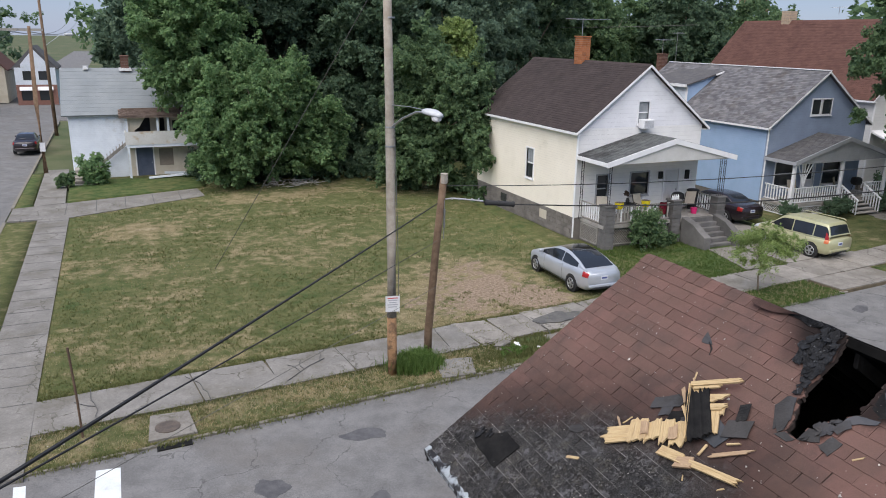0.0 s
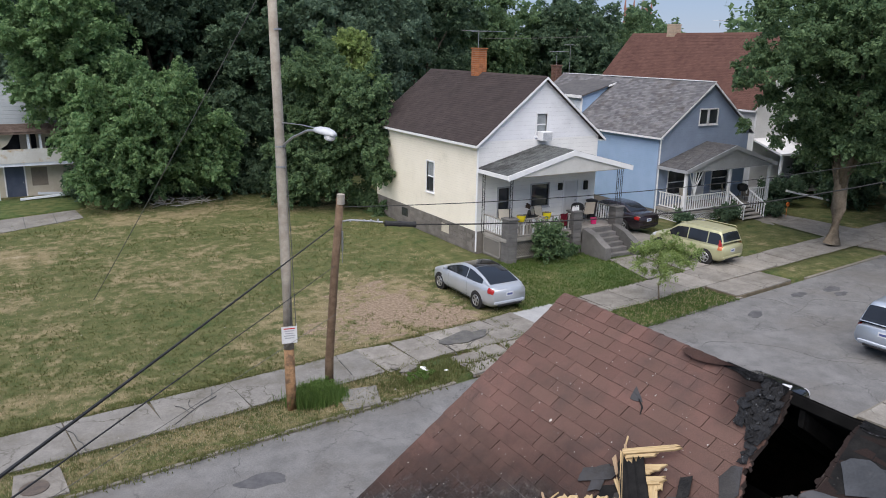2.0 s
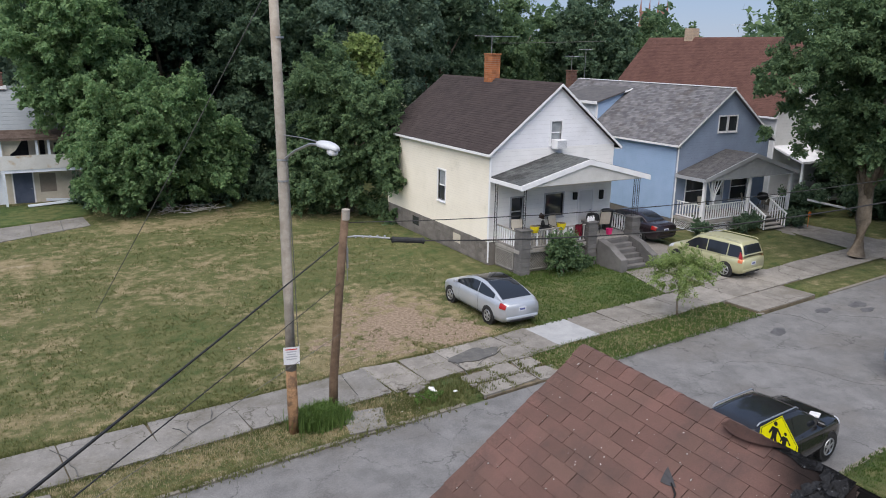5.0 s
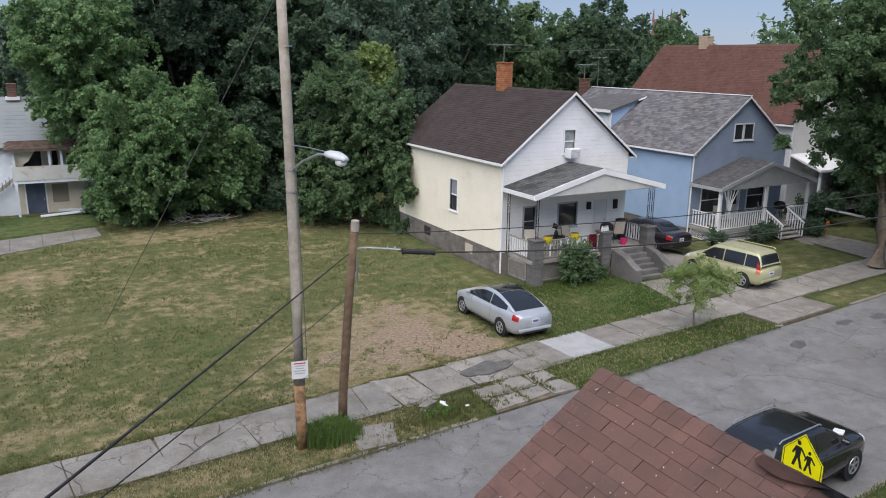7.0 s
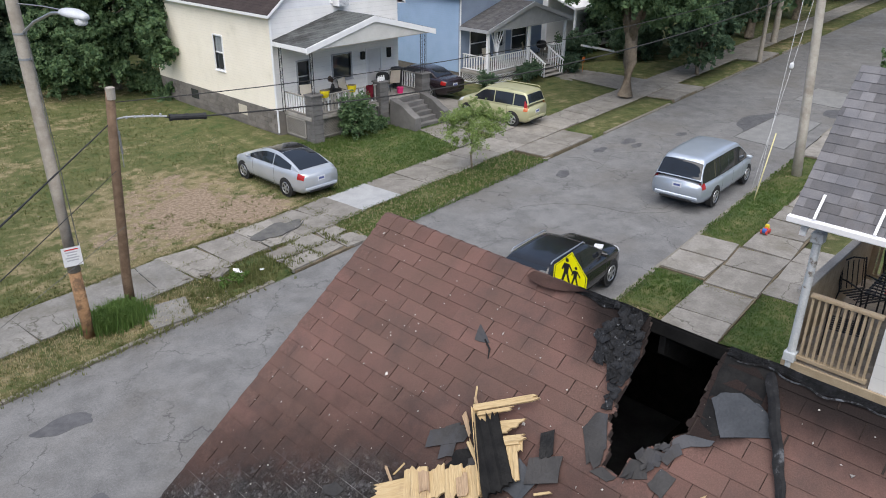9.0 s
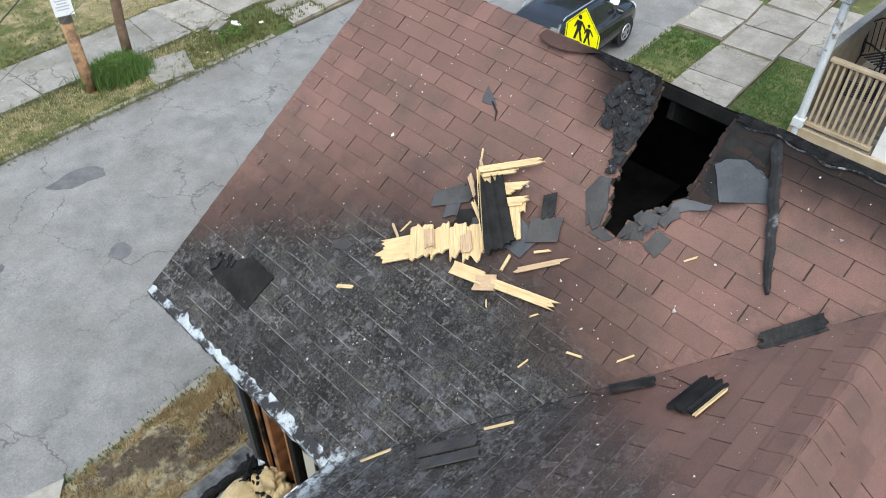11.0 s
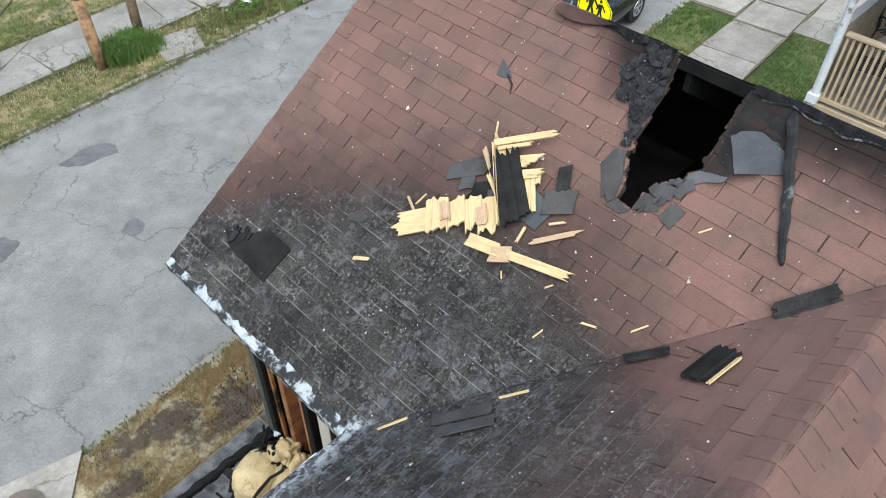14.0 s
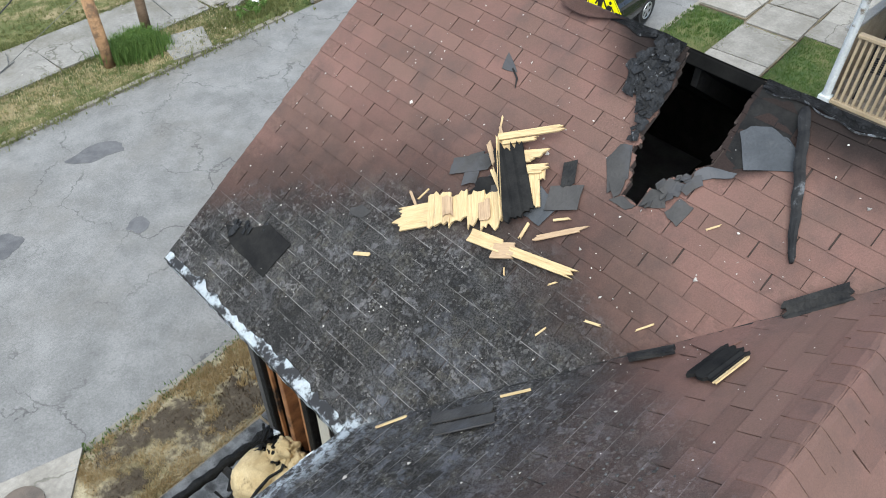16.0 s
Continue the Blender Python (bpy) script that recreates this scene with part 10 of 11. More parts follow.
wire("line", "thin black wire to the burnt house", (8.0, 18.85, 2.45), (-13.1, 1.0, 3.3), 0.02, 0.006, WIRE)
wire("guy_wire", "thin pale guy wire from the pole into the grass", (6.5, 18.8, 11.0), (3.15, 30.8, 0.0), 0.05, 0.012, WIRE)
mast = thing("service_mast", (-3.1, 1.0, 5.5), "steel service mast on the burnt house roof", "mast")
bm = BM()
tube(bm, [(-3.1, 1.0, 5.4), (-3.1, 1.0, 8.2), (-3.0, 1.15, 8.32)], 0.03, 7)
part("pipe", bm, STEEL, mast)

rpole = thing("utility_pole", (30.65, 11.15, 0), "tall pale weathered utility pole at the near pavement", "utility pole")
bm = BM()
tube(bm, [(30.62, 11.13, -0.2), (30.72, 11.3, 2), (30.95, 11.72, 7), (31.2, 12.25, 13.2)], [0.19, 0.175, 0.155, 0.125], 14)
part("shaft", bm, surf("pale_pole", (0.35, 0.32, 0.275), (0.43, 0.40, 0.35), 5, 0.9, 50, 0.6, (0.25, 0.215, 0.175), 1.2, 0.5, 0.75), rpole, smooth=True)
bm = BM()
box(bm, 30.97, 31.23, 11.88, 11.93, 10.6, 11.0)
part("pole_plate", bm, GREY_WOOD, rpole)
for k, z in enumerate((7.3, 6.95, 11.3)):
    bm = BM()
    pillow(bm, Matrix.Translation((30.62 + 0.045 * z - 0.17, 11.1 + 0.087 * z, z)), 0.09, 0.07, 0.09, rough=0.0)
    part("insulator", bm, SIGN_WHITE, rpole, smooth=True)
wire("guy_wire", "thin guy wire down to a yellow guard", (31.05, 12.1, 11.6), (26.86, 11.2, 0.02), 0.0, 0.009, STEEL)
wire("guy_wire", "second thin guy wire", (30.9, 11.78, 7.6), (27.5, 11.6, 0.02), 0.0, 0.007, STEEL)
for x, y, z in ((29.9, 11.85, 8.42), (29.37, 11.70, 4.3)):
    bm = BM()
    pillow(bm, Matrix.Translation((x, y, z)), 0.07, 0.07, 0.11, rough=0.0)
    single("guy_insulator", bm, SIGN_WHITE, "white insulator strung on the guy wire", "insulator", "guy insulators", smooth=True)
bm = BM()
tube(bm, [(26.86, 11.2, 0.0), (27.15, 11.2, 0.76), (27.72, 11.2, 2.26)], 0.022, 8)
single("guy_guard", bm, GUARD, "yellow plastic guard sleeve round the guy wire", "guy guard", smooth=True)
fp = thing("street_lamp", (52, 21.6, 0), "distant street lamp on a pole among the trees", "street lamp")
bm = BM()
rod(bm, (52, 21.6, 0), (52, 21.6, 9.2), 0.15, 0.1, 10)
part("shaft", bm, POLE_WOOD, fp)
bm = BM()
tube(bm, [(52, 21.5, 8.4), (52, 20, 8.75), (52, 19.1, 8.85)], 0.03, 6)
part("arm", bm, STEEL, fp)
bm = BM()
pillow(bm, Matrix.Translation((52, 18.75, 8.86)), 0.16, 0.42, 0.09, rough=0.0)
part("lamp_head", bm, LAMP_GREY, fp, smooth=True)
bm = BM()
rod(bm, (60.3, 24.0, -0.1), (60.3, 24.0, 3.6), 0.24, 0.2, 12)
single("cut_pole", bm, POLE_WOOD, "cut-off wooden pole standing on the verge", "pole")
for x, y, h, r, cross in ((-4.75, 57.0, 9.6, 0.17, True), (-5.3, 79.0, 13.5, 0.17, False), (-4.74, 26.53, 9.5, 0.15, False)):
    p = thing("utility_pole", (x, y, 0), "dark wooden utility pole beside the side street", "utility pole")
    bm = BM()
    tube(bm, [(x, y, -0.2), (x - 0.06, y, h * 0.5), (x + 0.1 if cross else x - 0.1, y, h)], [r, r * 0.85, r * 0.6], 10)
    part("shaft", bm, DARK_POLE, p, smooth=True)
    if cross:
        bm = BM()
        box(bm, x - 2.1, x + 0.9, y - 0.05, y + 0.05, h - 0.3, h - 0.14)
        part("crossarm", bm, GREY_WOOD, p)
        bm = BM()
        box(bm, x - 0.16, x + 0.16, y - r - 0.02, y - r, 1.5, 2.1)
        part("notice", bm, SIGN_WHITE, p)
    if y > 60:
        bm = BM()
        tube(bm, [(x, y, 8), (x + 1.2, y, 8.9), (x + 1.9, y, 9.0)], 0.03, 5)
        pillow(bm, Matrix.Translation((x + 2.0, y, 9.0)), 0.4, 0.2, 0.12, rough=0.0)
        part("lamp", bm, LAMP_GREY, p)
wire("line", "overhead line along the side street", (-5.25, 57, 9.42), (-6.2, 190, 11), 1.2, 0.03, WIRE)
wire("line", "overhead line along the side street", (-6.45, 57, 9.42), (-8.0, 190, 11), 1.2, 0.03, WIRE)
wire("line", "overhead line along the side street", (-5.25, 57, 9.42), (-5.0, 26.5, 9.4), 0.5, 0.015, WIRE)
wire("line", "overhead line over the back gardens", (0, 80, 12), (46, 52, 10.6), 1.0, 0.02, WIRE)
bm = BM()
tube(bm, [(-1.45, 18.14, -0.1), (-1.47, 18.14, 1.0), (-1.53, 18.14, 2.35)], 0.03, 6)
single("bare_sign_post", bm, surf("rusty_post", (0.09, 0.06, 0.045), (0.14, 0.09, 0.06), 6, 0.8), "thin rusty bare post leaning on the verge", "post")

# school crossing sign
ss = thing("crossing_sign", (14.0, 10.2, 0), "fluorescent yellow five-sided school crossing sign on a post", "traffic sign")
SM = Matrix.Translation((13.98, 10.22, 0)) @ Matrix.Rotation(radians(-93), 4, "Z") @ Matrix.Rotation(radians(90), 4, "X")


def flat(bm, pts, z0, z1):
    vs = prism(bm, pts, "z", z0, z1)
    for v in vs:
        v.co = SM @ v.co


def penta(k, c=2.16):
    return [(-0.40 * k, c - 0.44 * k), (0.40 * k, c - 0.44 * k), (0.40 * k, c - 0.02 * k), (0.0, c + 0.40 * k), (-0.40 * k, c - 0.02 * k)]


bm = BM()
flat(bm, penta(1.14), 0, 0.004)
plate = part("plate", bm, SIGN_YELLOW, ss)
bm = BM()
outer, inner = penta(1.07), penta(1.03)
for i in range(5):
    j = (i + 1) % 5
    flat(bm, [outer[i], outer[j], inner[j], inner[i]], 0.0041, 0.006)
part("border", bm, SIGN_BLACK, plate, "thin black border")
for dx, sc in ((-0.11, 1.0), (0.14, 0.78)):
    bm = BM()
    y0 = 1.86
    pts_head = [(dx + 0.045 * sc * math.cos(k), y0 + 0.52 * sc + 0.05 * sc * math.sin(k)) for k in (2 * math.pi * i / 10 for i in range(10))]
    flat(bm, pts_head, 0.0041, 0.0062)
    flat(bm, [(dx - 0.06 * sc, y0 + 0.22 * sc), (dx + 0.05 * sc, y0 + 0.22 * sc), (dx + 0.07 * sc, y0 + 0.44 * sc), (dx - 0.07 * sc, y0 + 0.44 * sc)], 0.0041, 0.0061)
    flat(bm, [(dx - 0.12 * sc, y0), (dx - 0.06 * sc, y0), (dx + 0.01 * sc, y0 + 0.23 * sc), (dx - 0.06 * sc, y0 + 0.23 * sc)], 0.0041, 0.0063)
    flat(bm, [(dx + 0.07 * sc, y0), (dx + 0.13 * sc, y0), (dx + 0.05 * sc, y0 + 0.23 * sc), (dx - 0.01 * sc, y0 + 0.23 * sc)], 0.0041, 0.0064)
    flat(bm, [(dx + 0.05 * sc, y0 + 0.40 * sc), (dx + 0.16 * sc, y0 + 0.26 * sc), (dx + 0.19 * sc, y0 + 0.29 * sc), (dx + 0.07 * sc, y0 + 0.44 * sc)], 0.0041, 0.0065)
    flat(bm, [(dx - 0.07 * sc, y0 + 0.43 * sc), (dx - 0.14 * sc, y0 + 0.27 * sc), (dx - 0.11 * sc, y0 + 0.25 * sc), (dx - 0.04 * sc, y0 + 0.38 * sc)], 0.0041, 0.0066)
    part("walking_symbol", bm, SIGN_BLACK, plate, "plain black walking symbol")
bm = BM()
rod(bm, (14.02, 10.22, -0.1), (14.02, 10.22, 2.5), 0.025, seg=7)
part("post", bm, STEEL, ss)

# ---- aerials ----
def aerial(x, y, z0, z1, span, label, turn=0.0, extra=4):
    a = thing("aerial", (x, y, z0), label, "aerial")
    bm = BM()
    rod(bm, (x, y, z0), (x, y, z1), 0.02, seg=6)
    part("mast", bm, STEEL, a)
    bm = BM()
    c, s = math.cos(turn), math.sin(turn)
    for k in range(extra):
        o = 0.22 * (k - extra / 2)
        w = span * (0.5 - 0.06 * k)
        rod(bm, (x - w * c - o * s, y - w * s + o * c, z1 - 0.05), (x + w * c - o * s, y + w * s + o * c, z1 - 0.05), 0.012, seg=5)
    rod(bm, (x + 0.6 * s, y - 0.6 * c, z1 - 0.07), (x - 0.6 * s, y + 0.6 * c, z1 - 0.07), 0.014, seg=5)
    part("elements", bm, STEEL, a, "thin metal aerial bars")
    return a


aerial(23.4, 35.5, 9.3, 10.4, 3.0, "wide old television aerial on the cream house chimney", 0.1)
aerial(37.3, 45.9, 8.3, 9.4, 2.2, "old television aerial on the blue house chimney", 0.3, 3)
aerial(39.0, 46.4, 7.0, 9.9, 0.6, "thin aerial mast behind the blue house", 0.3, 2)
aerial(49.5, 41.5, 11.3, 11.9, 1.2, "small crooked aerial on the red roof", 0.6, 2)

# ---- things on the cream house porch ----
def sling_chair(m):
    c = thing("porch_chair", (0, 0, 0), "dark metal porch chair with beige fabric back", "chair", "porch chairs")
    for x in (-0.27, 0.27):
        bm = BM()
        tube(bm, [(x, -0.28, 0), (x, -0.26, 0.4), (x, -0.22, 0.6), (x, 0.1, 0.62), (x, 0.26, 0.66)], 0.016, 5)
        tube(bm, [(x, 0.34, 0), (x, 0.2, 0.42), (x, 0.34, 1.0)], 0.016, 5)
        part("side_frame", bm, WROUGHT, c)
    bm = BM()
    box(bm, -0.26, 0.26, -0.27, 0.21, 0.39, 0.41)
    part("seat", bm, OLD_TAN, c)
    bm = BM()
    box(bm, -0.26, 0.26, -0.01, 0.01, 0.0, 0.62, pose(0, 0.2, 0.42, -13))
    part("backrest", bm, OLD_TAN, c, "beige sling back")
    c.matrix_basis = m
    return c


sc = sling_chair(pose(22.9, 28.75, DKZ, 0, 0, 10))
copy_thing(sc, pose(20.75, 28.8, DKZ, 0, 0, -20))
copy_thing(sc, pose(25.9, 28.9, DKZ, 0, 0, 160))
tb_ = thing("porch_table", (21.9, 28.5, DKZ), "small dark porch table with a vase of dry flowers", "table")
bm = BM()
rod(bm, (21.9, 28.5, DKZ + 0.68), (21.9, 28.5, DKZ + 0.71), 0.42, seg=20)
part("tabletop", bm, WROUGHT, tb_)
for k in range(3):
    bm = BM()
    a = 2.1 * k
    rod(bm, (21.9 + 0.3 * math.cos(a), 28.5 + 0.3 * math.sin(a), DKZ), (21.9 + 0.1 * math.cos(a), 28.5 + 0.1 * math.sin(a), DKZ + 0.68), 0.015, seg=5)
    part("leg", bm, WROUGHT, tb_)
vz = thing("vase", (21.9, 28.5, DKZ + 0.71), "dark vase with dry brown flowers on the porch table", "vase")
bm = BM()
tube(bm, [(21.9, 28.5, DKZ + 0.71), (21.9, 28.5, DKZ + 0.85), (21.9, 28.5, DKZ + 1.0)], [0.06, 0.1, 0.05], 10)
part("body", bm, PLASTIC, vz, smooth=True)
leaves("dry_flowers", [(21.9, 28.5, DKZ + 1.2, 0.16)], 70, 0.12, leaf_mat("dry_flower", (0.06, 0.045, 0.035), (0.14, 0.09, 0.07)), vz, 401)
YELLOW = surf("yellow_plastic", (0.72, 0.58, 0.02), (0.62, 0.48, 0.02), 6, 0.5)
for x, y in ((20.85, 27.72), (22.35, 27.72)):
    pt_ = thing("flower_pot", (x, y, 1.98), "bright yellow plastic flower box on the porch rail", "flower pot", "porch flower boxes")
    bm = BM()
    tube(bm, [(x, y, 1.85), (x, y, 2.0), (x, y, 2.14)], [0.15, 0.2, 0.21], 12)
    part("pot", bm, YELLOW, pt_)
    bm = BM()
    rod(bm, (x, y, 2.12), (x, y, 2.145), 0.19, seg=12)
    part("soil", bm, EARTH, pt_)
bm = BM()
g = {}
for i in range(9):
    for j in range(7):
        g[i, j] = bm.verts.new((23.05 + 0.055 * i, 27.58 - 0.02 * math.sin(i * 1.3) - 0.012 * j * 0.2, 2.02 - 0.1 * j + 0.015 * math.sin(i)))
for i in range(8):
    for j in range(6):
        bm.faces.new((g[i, j], g[i + 1, j], g[i + 1, j + 1], g[i, j + 1]))
bmesh.ops.solidify(bm, geom=bm.faces[:], thickness=0.012)
single("red_cloth", bm, surf("dark_red_cloth", (0.20, 0.015, 0.03), (0.26, 0.02, 0.04), 8, 0.9), "dark red cloth hung over the porch rail", "cloth", smooth=True)
gr = thing("kettle_grill", (25.1, 28.75, DKZ), "black kettle grill on the porch", "grill")
bm = BM()
pillow(bm, Matrix.Translation((25.1, 28.75, DKZ + 0.78)), 0.28, 0.28, 0.24, rough=0.0)
part("bowl", bm, PLASTIC, gr, smooth=True)
for k in range(3):
    bm = BM()
    a = 2.1 * k + 0.4
    rod(bm, (25.1 + 0.28 * math.cos(a), 28.75 + 0.28 * math.sin(a), DKZ), (25.1 + 0.12 * math.cos(a), 28.75 + 0.12 * math.sin(a), DKZ + 0.62), 0.014, seg=5)
    part("leg", bm, WROUGHT, gr)
for k in range(4):
    bm = BM()
    x = 23.82 + 0.11 * k
    tube(bm, [(x, 27.62, 2.09), (x, 27.62, 2.22 + 0.02 * (k % 2)), (x, 27.62, 2.28), (x, 27.62, 2.33)], [0.045, 0.045, 0.02, 0.02], 8)
    single("bottle", bm, TRIM, "white plastic bottle on the porch pillar", "bottle", "bottles on the pillar")
bm = BM()
tube(bm, [(25.75, 28.25, DKZ), (25.75, 28.25, DKZ + 0.28)], [0.13, 0.17], 14)
single("bucket", bm, surf("pink_plastic", (0.75, 0.03, 0.18), (0.65, 0.03, 0.15), 8, 0.5), "bright pink plastic bucket on the porch", "bucket")
bn = thing("waste_bin", (26.35, 29.1, DKZ), "black wheeled bin beside the front door", "bin")
bm = BM()
tube(bm, [(26.35, 29.1, DKZ), (26.35, 29.1, DKZ + 0.9)], [0.2, 0.27], 8)
part("body", bm, PLASTIC, bn)
bm = BM()
pillow(bm, Matrix.Translation((26.35, 29.1, DKZ + 0.95)), 0.28, 0.28, 0.09, rough=0.0)
part("lid", bm, PLASTIC, bn)
# things by the blue house
bm = BM()
rod(bm, (40.75, 27.9, 0), (40.75, 27.9, 0.8), 0.012, seg=5)
rod(bm, (40.75, 27.86, 0.82), (40.75, 27.9, 0.82), 0.14, seg=14)
single("reflector_stake", bm, surf("orange_reflector", (0.8, 0.2, 0.04), (0.7, 0.16, 0.03), 8, 0.4), "round orange reflector on a stake by the path", "reflector")
copy_thing(sc, pose(38.6, 30.6, 0.7, 0, 0, 30))
copy_thing(sc, pose(35.2, 30.8, 0.7, 0, 0, -20))
bg = copy_thing(gr, pose(39.9, 30.5, 0.7))
tagged(bg, "black kettle grill on the white railed porch", "grill")
# toy on the near pavement
toy = thing("ride_on_toy", (24.16, 9.69, 0.04), "small red, yellow and blue plastic ride-on toy", "toy")
for nm, dx, dy, z, r, c in (("seat", 0, 0, 0.17, (0.11, 0.06, 0.05), (0.62, 0.06, 0.05)), ("front", 0.13, 0.02, 0.21, (0.05, 0.07, 0.10), (0.68, 0.52, 0.05)), ("back", -0.11, 0, 0.16, (0.07, 0.07, 0.07), (0.06, 0.15, 0.48))):
    bm = BM()
    pillow(bm, Matrix.Translation((24.16 + dx, 9.69 + dy, z)), *r, rough=0.0)
    part(nm, bm, surf("toy_" + nm, c, tuple(v * 0.9 for v in c), 8, 0.4), toy, smooth=True)
TOY_RED = surf("toy_wheel", (0.55, 0.06, 0.05), (0.48, 0.05, 0.04), 8, 0.4)
for dx in (-0.12, 0.12):
    for dy in (-0.08, 0.08):
        bm = BM()
        rod(bm, (24.16 + dx, 9.69 + dy - 0.02, 0.11), (24.16 + dx, 9.69 + dy + 0.02, 0.11), 0.07, seg=12)
        part("wheel", bm, TOY_RED, toy)
# litter and rubble on the far verge
rg = random.Random(51)
for x, y, s, m in ((10.5, 19.35, 0.30, CONCRETE), (10.95, 19.15, 0.16, TRIM), (11.5, 18.8, 0.08, TRIM), (10.2, 19.7, 0.14, CONCRETE), (12.2, 18.9, 0.12, CONCRETE), (9.7, 19.8, 0.1, CONCRETE)):
    bm = BM()
    pillow(bm, pose(x, y, 0.06, rg.uniform(-20, 20), rg.uniform(-20, 20), rg.uniform(0, 180)), s, s * 0.6, s * 0.3, seed=x, rough=0.5)
    single("rubble", bm, m, "pale lump of broken concrete on the verge", "rubble", "rubble on the verge")
vs, fs = [], []
for i in range(210):
    x, y = rg.uniform(-2.5, 20), rg.uniform(20, 44)
    if i % 3 == 0:
        p = st(rg.uniform(-2, 24), rg.uniform(4.0, 7.6))
        x, y = p.x, p.y
    r = rg.uniform(0.01, 0.032)
    k = rg.uniform(0, 6)
    j = len(vs)
    vs += [(x + r * math.cos(k + t) * rg.uniform(.5, 1), y + r * math.sin(k + t) * rg.uniform(.5, 1), 0.07) for t in (0, 1.6, 3.1, 4.7)] + [(x, y, 0.07 + r * 0.7)]
    fs += [(j + a, j + (a + 1) % 4, j + 4) for a in range(4)]
me = bpy.data.meshes.new("litter")
me.from_pydata(vs, [], fs)
me.materials.append(FLECK)
tagged(new("litter", me), "scattered pale litter and pebbles in the grass", "litter", kind="stuff")
bm = BM()
rg = random.Random(52)
for i in range(60):
    p = Vector((rg.uniform(8.2, 11.5), rg.uniform(46.6, 48.0), rg.uniform(0.05, 0.3)))
    q = p + Vector((rg.uniform(-.9, .9), rg.uniform(-.4, .4), rg.uniform(-.1, .3)))
    rod(bm, p, q, 0.025, 0.01, 5)
single("brush_pile", bm, GREY_WOOD, "pile of dead grey branches at the back of the lot", "brush pile", kind="stuff")

# ---- far buildings ----
# brick red dulled by distance haze, painted into the colour
HAZE_BRICK = surf("hazed_red_brick", (0.26, 0.13, 0.10), (0.30, 0.16, 0.13), 0.2, 0.9, 4, 0.0)
church = thing("church", (283.6, 285.6, 0), "distant red brick church with two pinnacled towers", "church")
cd_, sd_ = Vector((0.707, -0.707, 0)), Vector((0.707, 0.707, 0))
C0 = Vector((283.6, 285.6, -1.0))
for s in (-1, 1):
    bm = BM()
    c = C0 + cd_ * (4.2 * s)
    for w, z0, z1 in ((2.7, 0, 25), (2.4, 25, 31)):
        vs = box(bm, -w, w, -w, w, z0, z1)
        for v in vs:
            v.co = c + cd_ * v.co.x + sd_ * v.co.y + Vector((0, 0, v.co.z))
    part("tower", bm, HAZE_BRICK, church, "brick bell tower")
    for a in (-1, 1):
        for b in (-1, 1):
            bm = BM()
            p = c + cd_ * (2.1 * a) + sd_ * (2.1 * b)
            rod(bm, p + Vector((0, 0, 30.5)), p + Vector((0, 0, 36.5)), 0.7, 0.06, 6)
            part("pinnacle", bm, HAZE_BRICK, church)
    # dark boxes on the tower face painted as the shade inside the belfry
    bm = BM()
    for b in (-0.9, 0.9):
        vs = box(bm, b - 0.5, b + 0.5, -2.52, -2.42, 25.6, 29.6)
        for v in vs:
            v.co = c + cd_ * v.co.x + sd_ * v.co.y + Vector((0, 0, v.co.z))
    part("belfry_opening", bm, UNLIT_DARK, church)
bm = BM()
vs = prism(bm, [(-4, 0), (4, 0), (4, 15), (0, 19), (-4, 15)], "y", 0, 40)
for v in vs:
    v.co = C0 + cd_ * v.co.x + sd_ * v.co.y + Vector((0, 0, v.co.z))
part("nave", bm, HAZE_BRICK, church)
store = thing("corner_store", (-12.5, 130, 0), "distant shop with white gabled upper floor over red brick", "shop")
bm = BM()
wall(bm, "y", 130, 0.3, -16.4, -9.1, 0, 3.6, ((-15.6, -13.2, 0.8, 2.6), (-12.4, -10.0, 0.8, 2.6)))
part("shopfront", bm, HAZE_BRICK, store)
bm = BM()
wall(bm, "y", 130, 0.3, -16.4, -9.1, 3.6, 6.6, ((-15.0, -13.4, 4.4, 6.0), (-12.2, -10.6, 4.4, 6.0)))
prism(bm, [(-15.2, 6.6), (-10.3, 6.6), (-10.3, 7.2), (-12.7, 9.8), (-15.2, 7.2)], "y", 130, 130.3)
box(bm, -16.4, -16.1, 130.3, 142, 0, 6.6)
box(bm, -9.4, -9.1, 130.3, 142, 0, 6.6)
part("upper_wall", bm, OLD_WHITE, store)
for a, b in ((-15.6, -13.2), (-12.4, -10.0)):
    bm = BM()
    box(bm, a, b, 130.2, 130.25, 0.8, 2.6)
    part("shop_window", bm, PANE, store)
    bm = BM()
    prism(bm, [(129.4, 2.6), (130, 3.2), (130, 3.25), (129.4, 2.7)], "x", a - 0.2, b + 0.2)
    part("awning", bm, TRIM, store)
for a, b in ((-15.0, -13.4), (-12.2, -10.6)):
    bm = BM()
    box(bm, a, b, 130.2, 130.25, 4.4, 6.0)
    part("upper_window", bm, PANE, store)
bm = BM()
prism(bm, [(-16.9, 6.5), (-12.75, 10.4), (-8.6, 6.5), (-8.6, 6.3), (-16.9, 6.3)], "y", 130.4, 142)
part("roof", bm, ROOF_DARKGREY, store)
store.matrix_basis = Matrix.Translation((-9.0, 112.3, -0.1)) @ Matrix.Diagonal((0.65, 0.7, 0.72, 1))
